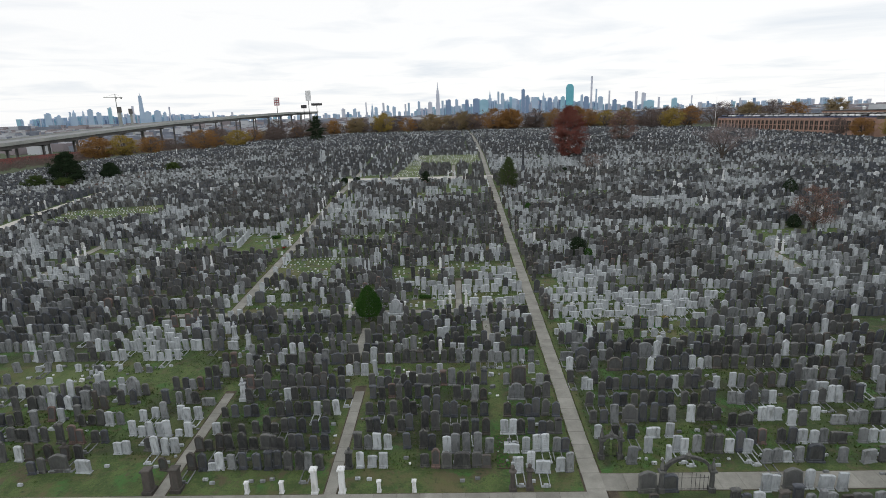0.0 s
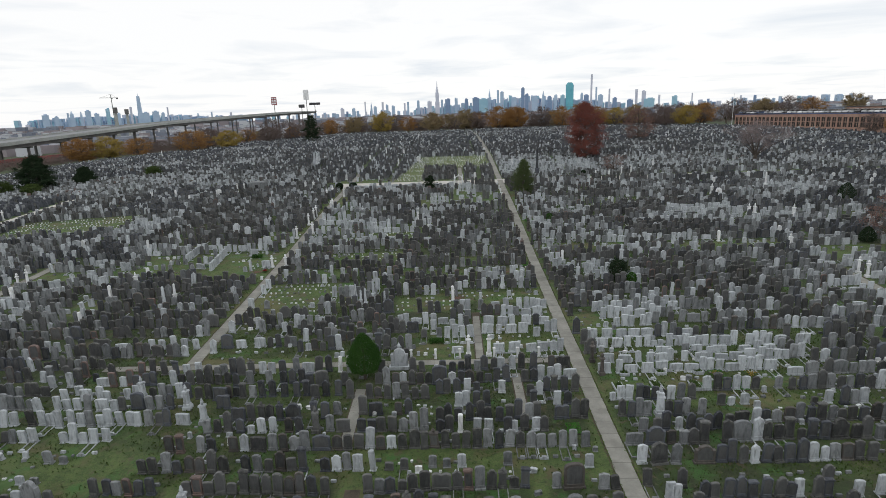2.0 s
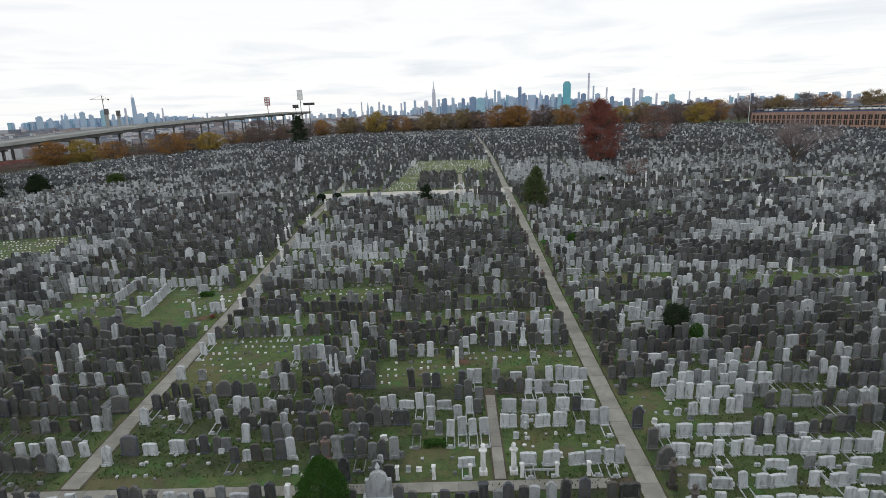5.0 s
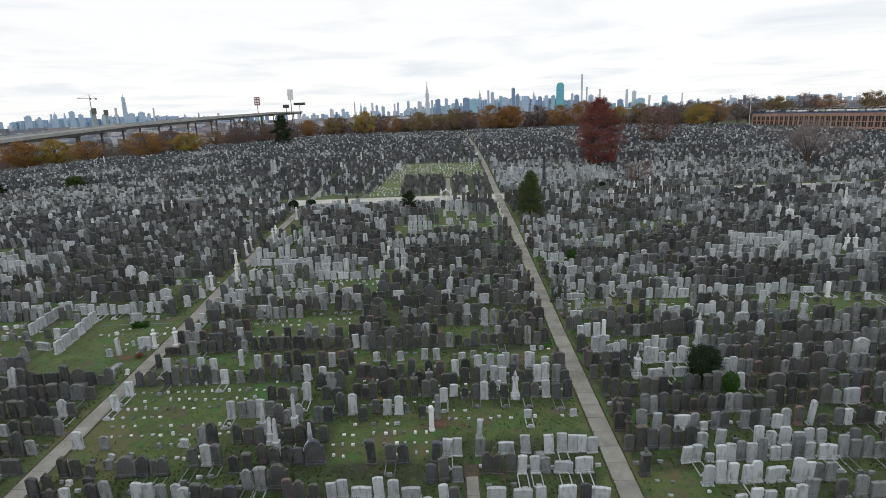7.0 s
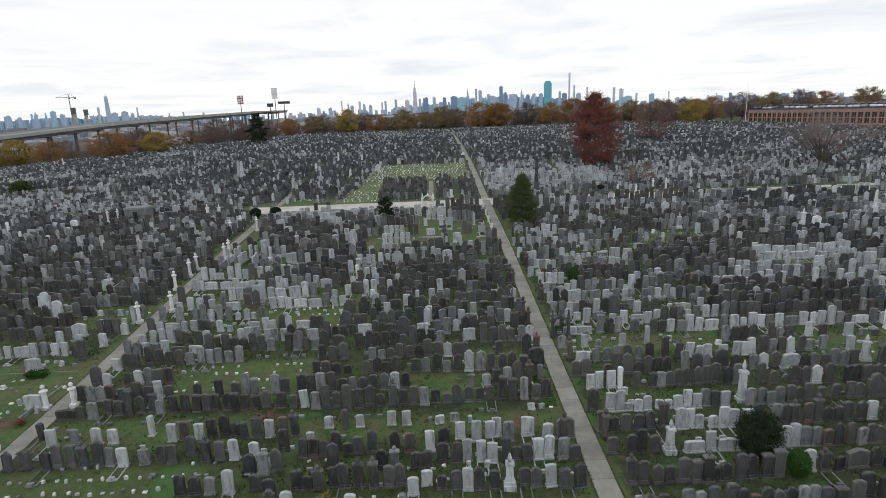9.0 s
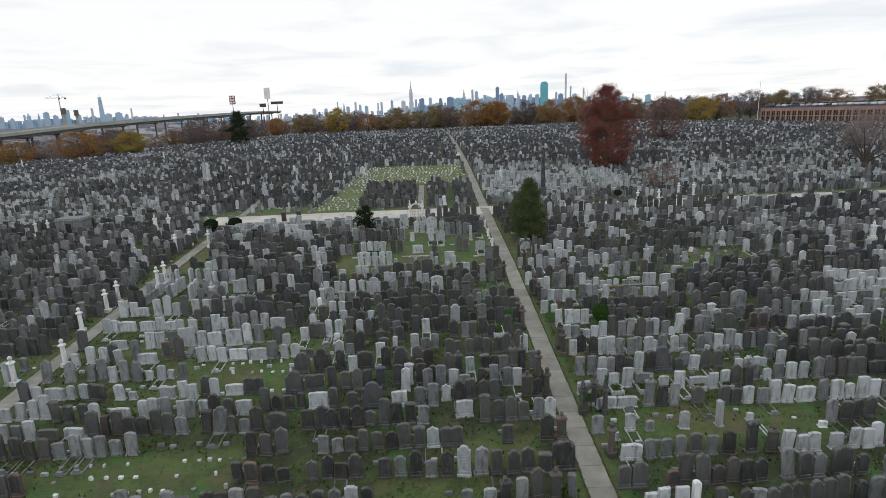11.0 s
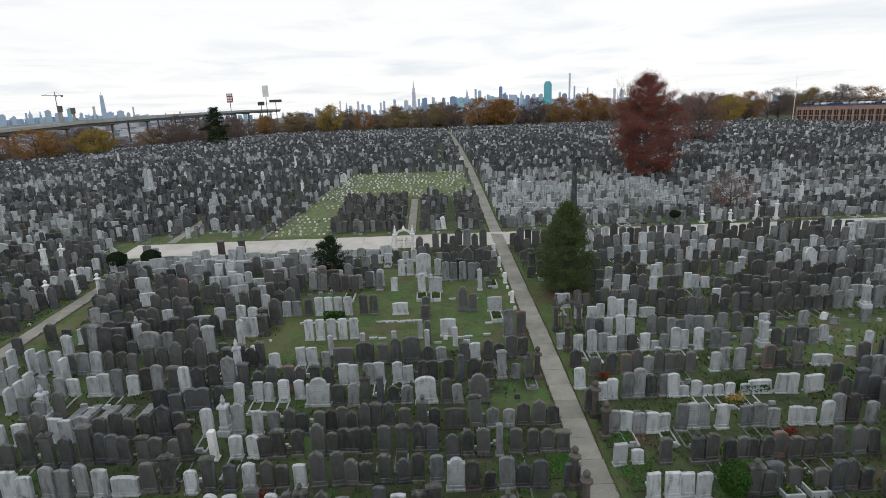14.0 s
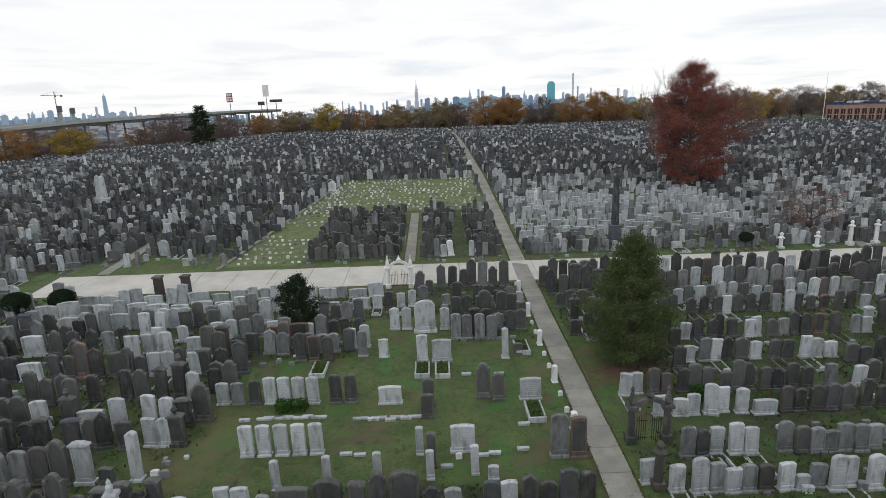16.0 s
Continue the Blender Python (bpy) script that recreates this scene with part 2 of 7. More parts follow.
def turf_material():
    m = bpy.data.materials.new("cemetery_turf")
    m.use_nodes = True
    t = m.node_tree
    b = t.nodes["Principled BSDF"]
    pos = t.nodes.new("ShaderNodeNewGeometry").outputs["Position"]

    def tex(scale, detail=6):
        n = t.nodes.new("ShaderNodeTexNoise")
        n.inputs["Scale"].default_value, n.inputs["Detail"].default_value, n.inputs["Roughness"].default_value = scale, detail, 0.65
        t.links.new(pos, n.inputs["Vector"])
        return n.outputs["Fac"]

    def mixed(f, a, c2, lo=0.42, hi=0.6):
        r = t.nodes.new("ShaderNodeMapRange")
        r.inputs[1].default_value, r.inputs[2].default_value = lo, hi
        t.links.new(f, r.inputs[0])
        x = t.nodes.new("ShaderNodeMixRGB")
        t.links.new(r.outputs[0], x.inputs[0])
        for i, c in ((1, a), (2, c2)):
            if isinstance(c, tuple):
                x.inputs[i].default_value = (*c, 1)
            else:
                t.links.new(c, x.inputs[i])
        return x.outputs[0]

    lawn = mixed(tex(0.8), (0.047, 0.082, 0.021), (0.082, 0.124, 0.036))
    lawn = mixed(tex(5), lawn, (0.100, 0.118, 0.046), 0.5, 0.72)
    lawn = mixed(tex(17), lawn, (0.026, 0.044, 0.014), 0.52, 0.66)
    lush = mixed(tex(0.42, 4), lawn, (0.046, 0.118, 0.028), 0.54, 0.64)
    lawn = mixed(tex(0.6, 6), lush, (0.082, 0.074, 0.042), 0.54, 0.64)
    lawn = mixed(tex(0.31, 8), lawn, (0.098, 0.094, 0.044), 0.55, 0.66)
    lawn = mixed(tex(2.6, 5), lawn, (0.030, 0.048, 0.016), 0.56, 0.70)
    worn = mixed(tex(0.5), (0.032, 0.042, 0.019), (0.042, 0.074, 0.022))
    worn = mixed(tex(0.37, 5), worn, (0.046, 0.116, 0.028), 0.56, 0.64)
    worn = mixed(tex(0.9, 6), worn, (0.082, 0.066, 0.044), 0.56, 0.66)
    worn = mixed(tex(2.2), worn, (0.104, 0.108, 0.058), 0.56, 0.72)
    worn = mixed(tex(14), worn, (0.024, 0.030, 0.015), 0.52, 0.66)
    dry = mixed(tex(0.15, 4), lawn, (0.110, 0.105, 0.046), 0.54, 0.72)
    at = t.nodes.new("ShaderNodeAttribute")
    at.attribute_name = "turf"
    wob = t.nodes.new("ShaderNodeMath")
    wob.operation = "MULTIPLY_ADD"
    wob.inputs[1].default_value = 0.9
    wob.inputs[2].default_value = -0.45
    t.links.new(tex(0.45), wob.inputs[0])
    sm = t.nodes.new("ShaderNodeMath")
    t.links.new(wob.outputs[0], sm.inputs[0])
    t.links.new(at.outputs["Fac"], sm.inputs[1])
    col = mixed(sm.outputs[0], worn, dry, 0.15, 0.65)
    straw = mixed(tex(1.1), (0.080, 0.118, 0.040), (0.130, 0.152, 0.066))
    col = mixed(at.outputs["Fac"], col, straw, 1.1, 1.7)
    t.links.new(col, b.inputs["Base Color"])
    b.inputs["Roughness"].default_value = 0.95
    bp = t.nodes.new("ShaderNodeBump")
    bp.inputs["Strength"].default_value, bp.inputs["Distance"].default_value = 0.7, 0.12
    t.links.new(tex(9), bp.inputs["Height"])
    t.links.new(bp.outputs[0], b.inputs["Normal"])
    return m


turf = turf_material()

# ---- lie of the land ----
HILL_Y = (-600, 0, 36, 65, 90, 120, 142, 163, 185, 230, 260, 330, 410, 900, 5000)
HILL_Z = (-30, -9.6, -7.0, -5.0, -3.3, -0.6, 0.8, 2.4, 4.0, 5.6, 6.2, 6.5, 6.0, 0.0, -12)
SIDE_X = (-400, -260, -175, -125, -60)
SIDE_Z = (13, 11.5, 7.3, 3, 0)


def ground_z(x, y):
    return float(np.interp(y, HILL_Y, HILL_Z) - np.interp(x, SIDE_X, SIDE_Z))


def slope(y):
    return math.atan((ground_z(0, y + 0.5) - ground_z(0, y - 0.5)))


# ---- mesh helpers ----
class Geo:
    """Collects faces of one mesh."""

    def __init__(self):
        self.v, self.f, self.m = [], [], []

    def add(self, verts, faces, m=0):
        o = len(self.v)
        self.v.extend(verts)
        self.f.extend([tuple(i + o for i in fc) for fc in faces])
        self.m.extend([m] * len(faces))
        return self

    def box(self, x0, x1, y0, y1, z0, z1, m=0, bevel=0.0, taper=1.0):
        cx, cy = (x0 + x1) / 2, (y0 + y1) / 2

        def ring(d, z, s):
            return [(cx + (x - cx) * s, cy + (y - cy) * s, z) for x, y in ((x0 + d, y0 + d), (x1 - d, y0 + d), (x1 - d, y1 - d), (x0 + d, y1 - d))]
        if bevel:
            rs = [ring(0, z0, 1), ring(0, z1 - bevel, taper), ring(bevel, z1, taper)]
        else:
            rs = [ring(0, z0, 1), ring(0, z1, taper)]
        return self.loft(rs, m)

    def loft(self, rings, m=0, cap0=True, cap1=True):
        n = len(rings[0])
        vs = [p for r in rings for p in r]
        fs = []
        for k in range(len(rings) - 1):
            for i in range(n):
                j = (i + 1) % n
                fs.append((k * n + i, k * n + j, (k + 1) * n + j, (k + 1) * n + i))
        if cap1:
            fs.append(tuple((len(rings) - 1) * n + i for i in range(n)))
        if cap0:
            fs.append(tuple(reversed(range(n))))
        return self.add(vs, fs, m)

    def turn(self, profile, x=0, y=0, z=0, n=10, m=0):
        return self.loft([[(x + r * math.cos(2 * math.pi * i / n), y + r * math.sin(2 * math.pi * i / n), z + h) for i in range(n)] for r, h in profile], m)

    def tube(self, pts, radii, n=6, m=0):
        rings = []
        for k, p in enumerate(pts):
            p = Vector(p)
            d = (Vector(pts[min(k + 1, len(pts) - 1)]) - Vector(pts[max(k - 1, 0)])).normalized()
            a = d.orthogonal().normalized()
            b = d.cross(a)
            rings.append([tuple(p + (a * math.cos(2 * math.pi * i / n) + b * math.sin(2 * math.pi * i / n)) * radii[k]) for i in range(n)])
        return self.loft(rings, m, True, True)

    def mesh(self, name, mats):
        me = bpy.data.meshes.new(name)
        me.from_pydata(self.v, [], self.f)
        for mt in mats:
            me.materials.append(mt)
        if len(mats) > 1:
            me.polygons.foreach_set("material_index", self.m)
        me.update()
        return me


def part(name, geo, mats, parent=None, label="", m=None):
    ob = new(name, geo if isinstance(geo, bpy.types.Mesh) else geo.mesh(name, mats if isinstance(mats, (list, tuple)) else [mats]))
    if parent:
        ob.parent = parent
    if m is not None:
        ob.matrix_basis = m
    if label:
        ob["label"] = label
    return ob


def thing(name, m, label, category, group=""):
    ob = new(name)
    ob.empty_display_size = 0.2
    ob.matrix_basis = m
    return tagged(ob, label, category, group)


def stand(x, y, rz=0.0, dz=0.0):
    return pose(x, y, ground_z(x, y) + dz, 0, 0, rz)


# ---- plots: which stones stand where ----
PLOTS = []


def plot(x0, x1, y0, y1, kind):
    PLOTS.append((x0, x1, y0, y1, kind))


ROAD_Y0, ROAD_Y1 = 140.9, 145.3
PATH_X, PATH_W = 8.65, 1.25
SIDE_PATH_X = -26.1

# west of the main path, from the front cross path up the hill
plot(-60, 8, 28, 34.2, "E")
plot(-40, -21, 28, 36, "E")
plot(-32, -26, 36, 38, "D")
plot(-45, -27, 38, 45.5, "M")
plot(-45, -23, 45.5, 49.6, "S")
plot(-27, -21, 37.2, 41.6, "W")
plot(-19, -9.6, 34.2, 46, "D")
plot(-7.6, -3.4, 34.2, 36.2, "T")
plot(-3.4, 2.4, 34.2, 46, "D")
plot(-7.6, -3.4, 36.2, 46, "D")
plot(2.4, 4, 30, 46, "E")
plot(4, 8, 33.2, 38, "W")
plot(4, 8, 38, 46, "D")
plot(-22, -9, 46, 51, "M")
plot(-9, 8, 46, 49.2, "S")
plot(-34, -24.5, 50, 58, "W")
plot(-24.5, -8.5, 51, 60.2, "M")
plot(-8.5, 0, 49.6, 57.2, "M")
plot(0, 8, 49.6, 60.4, "D")
plot(-8.5, 0, 57.2, 60.4, "D")
plot(-25, -11, 60.4, 62.5, "E")
plot(-6, -0.4, 60.4, 65.4, "E")
plot(-25, -6, 62.6, 75, "M")
plot(0.8, 8, 61.8, 69.6, "V")
plot(0.8, 8, 63.2, 65.0, "E")
plot(-5, 0.4, 65.4, 70, "W")
plot(-25, -13, 74.8, 82, "L")
plot(-6, 8, 74, 78, "S")
plot(-13, -6, 69.8, 81.6, "D")
plot(1.8, 8, 69.8, 74.2, "G")
plot(-6, 0, 70, 74, "D")
plot(0, 8, 77.6, 83.6, "M")
plot(-13, 0, 77.6, 81.6, "M")
plot(-25, -9, 81.8, 84, "D")
plot(-25, -12, 84, 86.4, "S")
plot(-9, 8, 83.6, 86, "S")
plot(-24, -9, 86.4, 89, "D")
plot(-25, -19, 89, 98.4, "N")
plot(-19, -9, 89, 93.3, "L")
plot(-9, 8, 86, 100, "H")
plot(-19, -3, 93.3, 96, "B")
plot(-19, -10, 96, 98.5, "N")
plot(-9.5, 8, 100, 117.4, "H")
plot(-2, 8, 106, 111, "D")
plot(-5, -1, 101.6, 103.6, "S")
plot(2, 6, 91.8, 93.8, "S")
plot(-8, -4, 110, 112, "S")
plot(4, 8, 112.6, 114.6, "S")
plot(-2, 3, 88, 90, "S")
plot(-17, -6, 98.5, 102.9, "L")
plot(-25, -17, 98.4, 101, "W")
plot(-25, -9.5, 102.9, 104.7, "W")
plot(-9.5, -6, 102.9, 106, "S")
plot(-25, -9.5, 104.7, 106.6, "S")
plot(-25, -6, 106.6, 108.7, "V")
plot(-25, -18, 108.7, 111, "W")
plot(-25, -18, 111, 119, "N")
plot(-18, -5, 108.6, 116.8, "D")
plot(-17, -5, 116.8, 119.6, "N")
plot(-5.5, -1.5, 115.6, 117.8, "T")
plot(-5, 8, 117.4, 119.3, "D")
plot(-25, -12, 119.6, 123, "D")
plot(-12, -8.6, 119.6, 123, "S")
plot(-8.6, 8, 119.3, 131.2, "E")
plot(-25, -8.6, 123, 130.6, "D")
plot(-15, -9, 123, 125.6, "M")
plot(-25, -8, 130.6, 136, "N")
plot(-25, -8, 136, 141.6, "V")
plot(-24, -18, 130.6, 134, "D")
plot(-8, -3, 129.6, 136, "M")
plot(-8, -2.6, 136, 141.6, "V")
plot(-3, 3, 131.2, 134.8, "E")
plot(-2.6, 3, 134.8, 139, "N")
plot(3, 7.7, 131.4, 141.6, "D")
plot(-0.2, 3, 138.8, 141.6, "D")
# east of the main path
plot(9.6, 60, 28, 34.6, "E")
plot(11.5, 60, 28, 32.4, "M")
plot(10.5, 18, 34.6, 39.4, "T")
plot(18, 45, 35, 39.4, "M")
plot(10, 45, 39.4, 48, "H")
plot(24, 42, 36, 42, "N")
plot(10, 28, 48, 56.4, "H")
plot(10.4, 19, 53.6, 56.4, "S")
plot(19, 40, 48, 52, "D")
plot(19, 26, 52, 56.4, "M")
plot(26, 38, 52, 56.4, "S")
plot(10.2, 30, 56.4, 66, "V")
plot(10, 14.5, 66, 70.8, "E")
plot(14.5, 30, 66, 68.6, "N")
plot(13.5, 24, 68.6, 73.4, "W")
plot(24, 38, 66, 74, "M")
plot(26, 40, 56.4, 66, "M")
plot(10, 36, 73.4, 83, "H")
plot(10, 20, 75.6, 78, "B")
plot(14.2, 20, 80.6, 83.2, "W")
plot(10, 32, 83.2, 86, "D")
plot(11, 20.5, 85.8, 88, "V")
plot(10, 34, 88, 92.6, "H")
plot(10, 22, 92.6, 95.2, "S")
plot(19, 31, 95.2, 97.2, "W")
plot(10, 19, 95.2, 97.2, "M")
plot(10, 24, 97.2, 99.9, "W")
plot(24, 40, 97.2, 104, "D")
plot(30, 46, 104, 113, "W")
plot(10, 24, 99.9, 102.4, "M")
plot(10, 26, 102.4, 105, "N")
plot(10, 26, 105, 107.2, "G")
plot(10, 16, 107.2, 109.6, "W")
plot(16, 30, 107.2, 109.6, "D")
plot(10, 30, 109.6, 112, "D")
plot(10, 30, 112, 116.8, "N")
plot(10, 20, 116.8, 119.3, "M")
plot(20, 33, 116.8, 121.6, "S")
plot(10, 20, 119.3, 121.7, "N")
plot(10, 15, 121.7, 124.1, "N")
plot(15, 26, 121.7, 124.1, "G")
plot(9.6, 11.4, 122, 131, "E")
plot(11.4, 16, 124.1, 126.5, "W")
plot(16, 28, 124.1, 126.5, "B")
plot(11, 34, 126.5, 129, "D")
plot(15, 36, 129, 131.4, "D")
plot(15, 36, 131.4, 133.8, "M")
plot(14, 36, 133.8, 136.2, "N")
plot(9.8, 40, 136.2, 141.6, "D")
plot(18, 28, 137.2, 139.4, "G")
# beyond the cross road
plot(-40, -17, 148.6, 200, "F")
plot(-25, -17, 145, 149, "S")
plot(-31.5, -25, 145, 146.6, "E")
plot(-16.4, -9.4, 145, 182, "L")
plot(-13, 7.6, 163.5, 183, "L")
plot(-9.4, 7.6, 147.4, 163.5, "D")
plot(-1.3, 0.5, 145, 164, "E")
plot(-20, 7.6, 184, 260, "F")
plot(9.6, 60, 145, 146.6, "E")
plot(9.8, 60, 146.6, 151.4, "G")
plot(9.8, 34, 151.4, 167, "W")
plot(9.8, 27, 151.4, 158, "V")
plot(9.8, 36, 167, 176, "N")
plot(36, 60, 149.2, 152, "F")
plot(38, 76, 152, 172, "N")
plot(9.8, 40, 178, 240, "F")
# west of the side path
plot(-50, -27, 62, 84, "H")
plot(-34, -27, 85, 91.6, "E")
plot(-42, -34, 85, 92, "N")
plot(-48, -29, 95.4, 97.6, "W")
plot(-52, -27, 98, 118, "H")
plot(-33, -27, 101, 105, "S")
plot(-52, -27, 118, 141, "M")
# verge of the cross road
plot(-25, -9, 140.2, 140.8, "E")
plot(-62, -40, 146.6, 160, "N")
plot(-29, -25, 146.4, 148.4, "E")
plot(14, 26, 140.2, 140.8, "E")
plot(-20.7, -19.2, 28, 46, "E")
plot(-9.5, -7.7, 28, 46, "E")
plot(-27, -21, 33, 36, "E")
plot(10, 30, 55.6, 57.6, "S")
plot(17, 40, 46, 56, "M")
plot(18, 26, 53.4, 55, "S")
plot(-84, -60.5, 109, 119, "L")
plot(-55, -43, 80.5, 91, "N")
plot(-47, -38, 85, 94.5, "S")
plot(-58, -52.6, 84.4, 88.2, "E")
plot(-46.5, -43, 74, 78.5, "S")
plot(-88, -70, 119, 138, "M")
plot(35, 44, 103, 109.5, "N")
plot(46.6, 66, 102, 109.5, "N")
plot(47, 62, 86, 91, "S")
plot(28, 44, 90, 94, "S")
plot(-125, -64, 146.6, 172, "N")
plot(-46, -27, 78, 84.2, "D")
plot(-36.2, -27, 84.2, 94.6, "E")
plot(-25, -17.5, 72, 75, "S")
plot(-8.9, -2.2, 72.2, 76.2, "L")
plot(20, 34, 109.6, 116.8, "D")
plot(-25.2, -20.5, 122.2, 125.2, "S")
plot(-25.2, -23.5, 121.5, 130, "E")


def lawn_edge(y):
    """West edge of the lawn beyond the road, beside its slanting kerb."""
    return -16.3 + 0.137 * (y - 146)


def kind_at(x, y):
    if 147 < y < 183 and -17 < x < lawn_edge(y):
        return "F"
    if ROAD_Y0 - 0.5 < y < ROAD_Y1 + 1.2 and x > -31.5 or abs(x - PATH_X) < 1.0 and y > 28 or abs(x - SIDE_PATH_X) < 1.0 and 60 < y < 142 or abs(x + 59.3) < 1.0 and 50 < y < 94 or abs(x - 45.4) < 0.9 and 72 < y < 84 or abs(x + 90.6) < 2.6 and 60 < y < 142:
        return "E"
    for x0, x1, y0, y1, k in reversed(PLOTS):
        if x0 <= x <= x1 and y0 <= y <= y1:
            return k
    return ""


# ---- ground ----
def ground():
    xs = sorted(set([-5000, -2500, -1200, -700, -400, -330, -260, -215, -175, -150, -125, -110, -102] + list(range(-96, 79, 1)) + [84, 92, 100, 130, 170, 220, 300, 450, 700, 1200, 2500, 5000]))
    ys = sorted(set([-600, -300, -100, -40, 0, 10, 20] + list(range(28, 192, 1)) + [36, 65, 163, 185] + [200, 215, 230, 245, 260, 295, 330, 370, 410, 500, 600, 900, 1500, 2500, 4000, 5000]))
    nx, ny = len(xs), len(ys)
    gx, gy = np.meshgrid(np.array(xs, float), np.array(ys, float))
    gz = np.interp(gy, HILL_Y, HILL_Z) - np.interp(gx, SIDE_X, SIDE_Z)
    verts = np.stack([gx, gy, gz], -1).reshape(-1, 3)
    idx = np.arange(nx * ny).reshape(ny, nx)
    quads = np.stack([idx[:-1, :-1], idx[:-1, 1:], idx[1:, 1:], idx[1:, :-1]], -1).reshape(-1, 4)
    me = bpy.data.meshes.new("ground")
    me.from_pydata(verts.tolist(), [], quads.tolist())
    green = []
    for x, y, z in verts:
        k = kind_at(x, y) if 28 <= y <= 200 and -96 <= x < 79 else ""
        green.append({"E": 1.0, "L": 1.0, "S": 0.8, "W": 0.42, "V": 0.5, "T": 0.7, "N": 0.3, "M": 0.3, "O": 0.0}.get(k, 0.12) + (1.0 if k == "L" and y > 146 else 0.0) + 1.0 * max(0.0, 1 - math.hypot((x + 37) / 13, (y - 44) / 10)))
    at = me.attributes.new("turf", "FLOAT", "POINT")
    at.data.foreach_set("value", green)
    me.materials.append(turf)
    me.update()
    return tagged(new("ground", me), "patchy autumn grass and soil rising gently between the graves", "ground", "", "structure")


ground()


# ---- gravestones ----
def tablet_outline(style, w, h):
    """Front outline, from the lower left over the top to the lower right."""
    a = w / 2
    if style == "round":
        s = h - a * 0.55
        top = [(-a * math.cos(math.pi * i / 6), s + a * 0.55 * math.sin(math.pi * i / 6)) for i in range(7)]
        return [(-a, 0)] + top + [(a, 0)]
    if style == "shoulder":
        s = h - a * 0.7
        top = [(-a * 0.72 * math.cos(math.pi * i / 5), s + a * 0.7 * math.sin(math.pi * i / 5)) for i in range(6)]
        return [(-a, 0), (-a, s)] + top + [(a, s), (a, 0)]
    if style == "point":
        return [(-a, 0), (-a, h - a * 0.45), (-a * 0.5, h - a * 0.16), (0, h), (a * 0.5, h - a * 0.16), (a, h - a * 0.45), (a, 0)]
    if style == "ogee":
        half = [(-a, 0), (-a, h - a * 0.95), (-a * 0.8, h - a * 0.62), (-a * 0.36, h - a * 0.4)]
        return half + [(0, h)] + [(-x, z) for x, z in reversed(half)]
    if style == "notch":
        half = [(-a, 0), (-a, h - a * 0.34), (-a * 0.66, h - a * 0.3), (-a * 0.55, h - a * 0.05)]
        return half + [(0, h)] + [(-x, z) for x, z in reversed(half)]
    if style == "twin":
        half = [(-a, 0), (-a, h - a * 0.22), (-a * 0.78, h - a * 0.06), (-a * 0.5, h), (-a * 0.22, h - a * 0.06)]
        return half + [(0, h - a * 0.2)] + [(-x, z) for x, z in reversed(half)]
    if style == "camber":
        return [(-a, 0), (-a, h - 0.06), (-a * 0.5, h - 0.015), (0, h), (a * 0.5, h - 0.015), (a, h - 0.06), (a, 0)]
    return [(-a, 0), (-a, h), (a, h), (a, 0)]


def tablet_geo(g, style, w, h, t, z0=0.0, bevel=0.0, m=0, panel=None):
    """An upright slab. panel: the material index of a face sunk into its front, inside a raised border."""
    o = tablet_outline(style, w, h)
    n = len(o)

    def ring(y, d):
        return [(x * (1 - d / (w / 2)), y, z0 + (z if z == 0 else z - d)) for x, z in o]
    rs = [ring(-t / 2, bevel), ring(-t / 2 + bevel, 0), ring(t / 2 - bevel, 0), ring(t / 2, bevel)] if bevel else [ring(-t / 2, 0), ring(t / 2, 0)]
    rs = list(reversed(rs))
    if panel is None:
        return g.loft(rs, m)
    for y, k in ((-t / 2, 0.80), (-t / 2 + 0.03, 0.77)):
        rs.append([(x * k, y, z0 + h * 0.53 + (z - h * 0.53) * k * 1.02) for x, z in o])
    at = len(g.v) + (len(rs) - 1) * n
    g.loft(rs, m, True, False)
    g.f.append(tuple(at + q for q in range(n)))
    g.m.append(panel)
    return g


def crown_geo(g, shape):
    """What sits on top of a capped stone: a gabled coping, and an urn or a ball."""
    style, w, h, t, b, wide = SHAPES[shape]
    z, a, d = b + h, w / 2 + 0.05, t / 2 + 0.045
    g.loft([[(-q, -e, z + u), (q, -e, z + u), (q, e, z + u), (-q, e, z + u)] for q, e, u in ((a - 0.04, d - 0.03, -0.01), (a, d, 0.03), (a, d, 0.08), (a * 0.45, d * 0.8, 0.17))])
    if style == "urned":
        g.turn([(0.06, 0), (0.05, 0.06), (0.11, 0.13), (0.13, 0.22), (0.08, 0.29), (0.09, 0.31), (0.02, 0.38)], 0, 0, z + 0.165, 8)
    return g


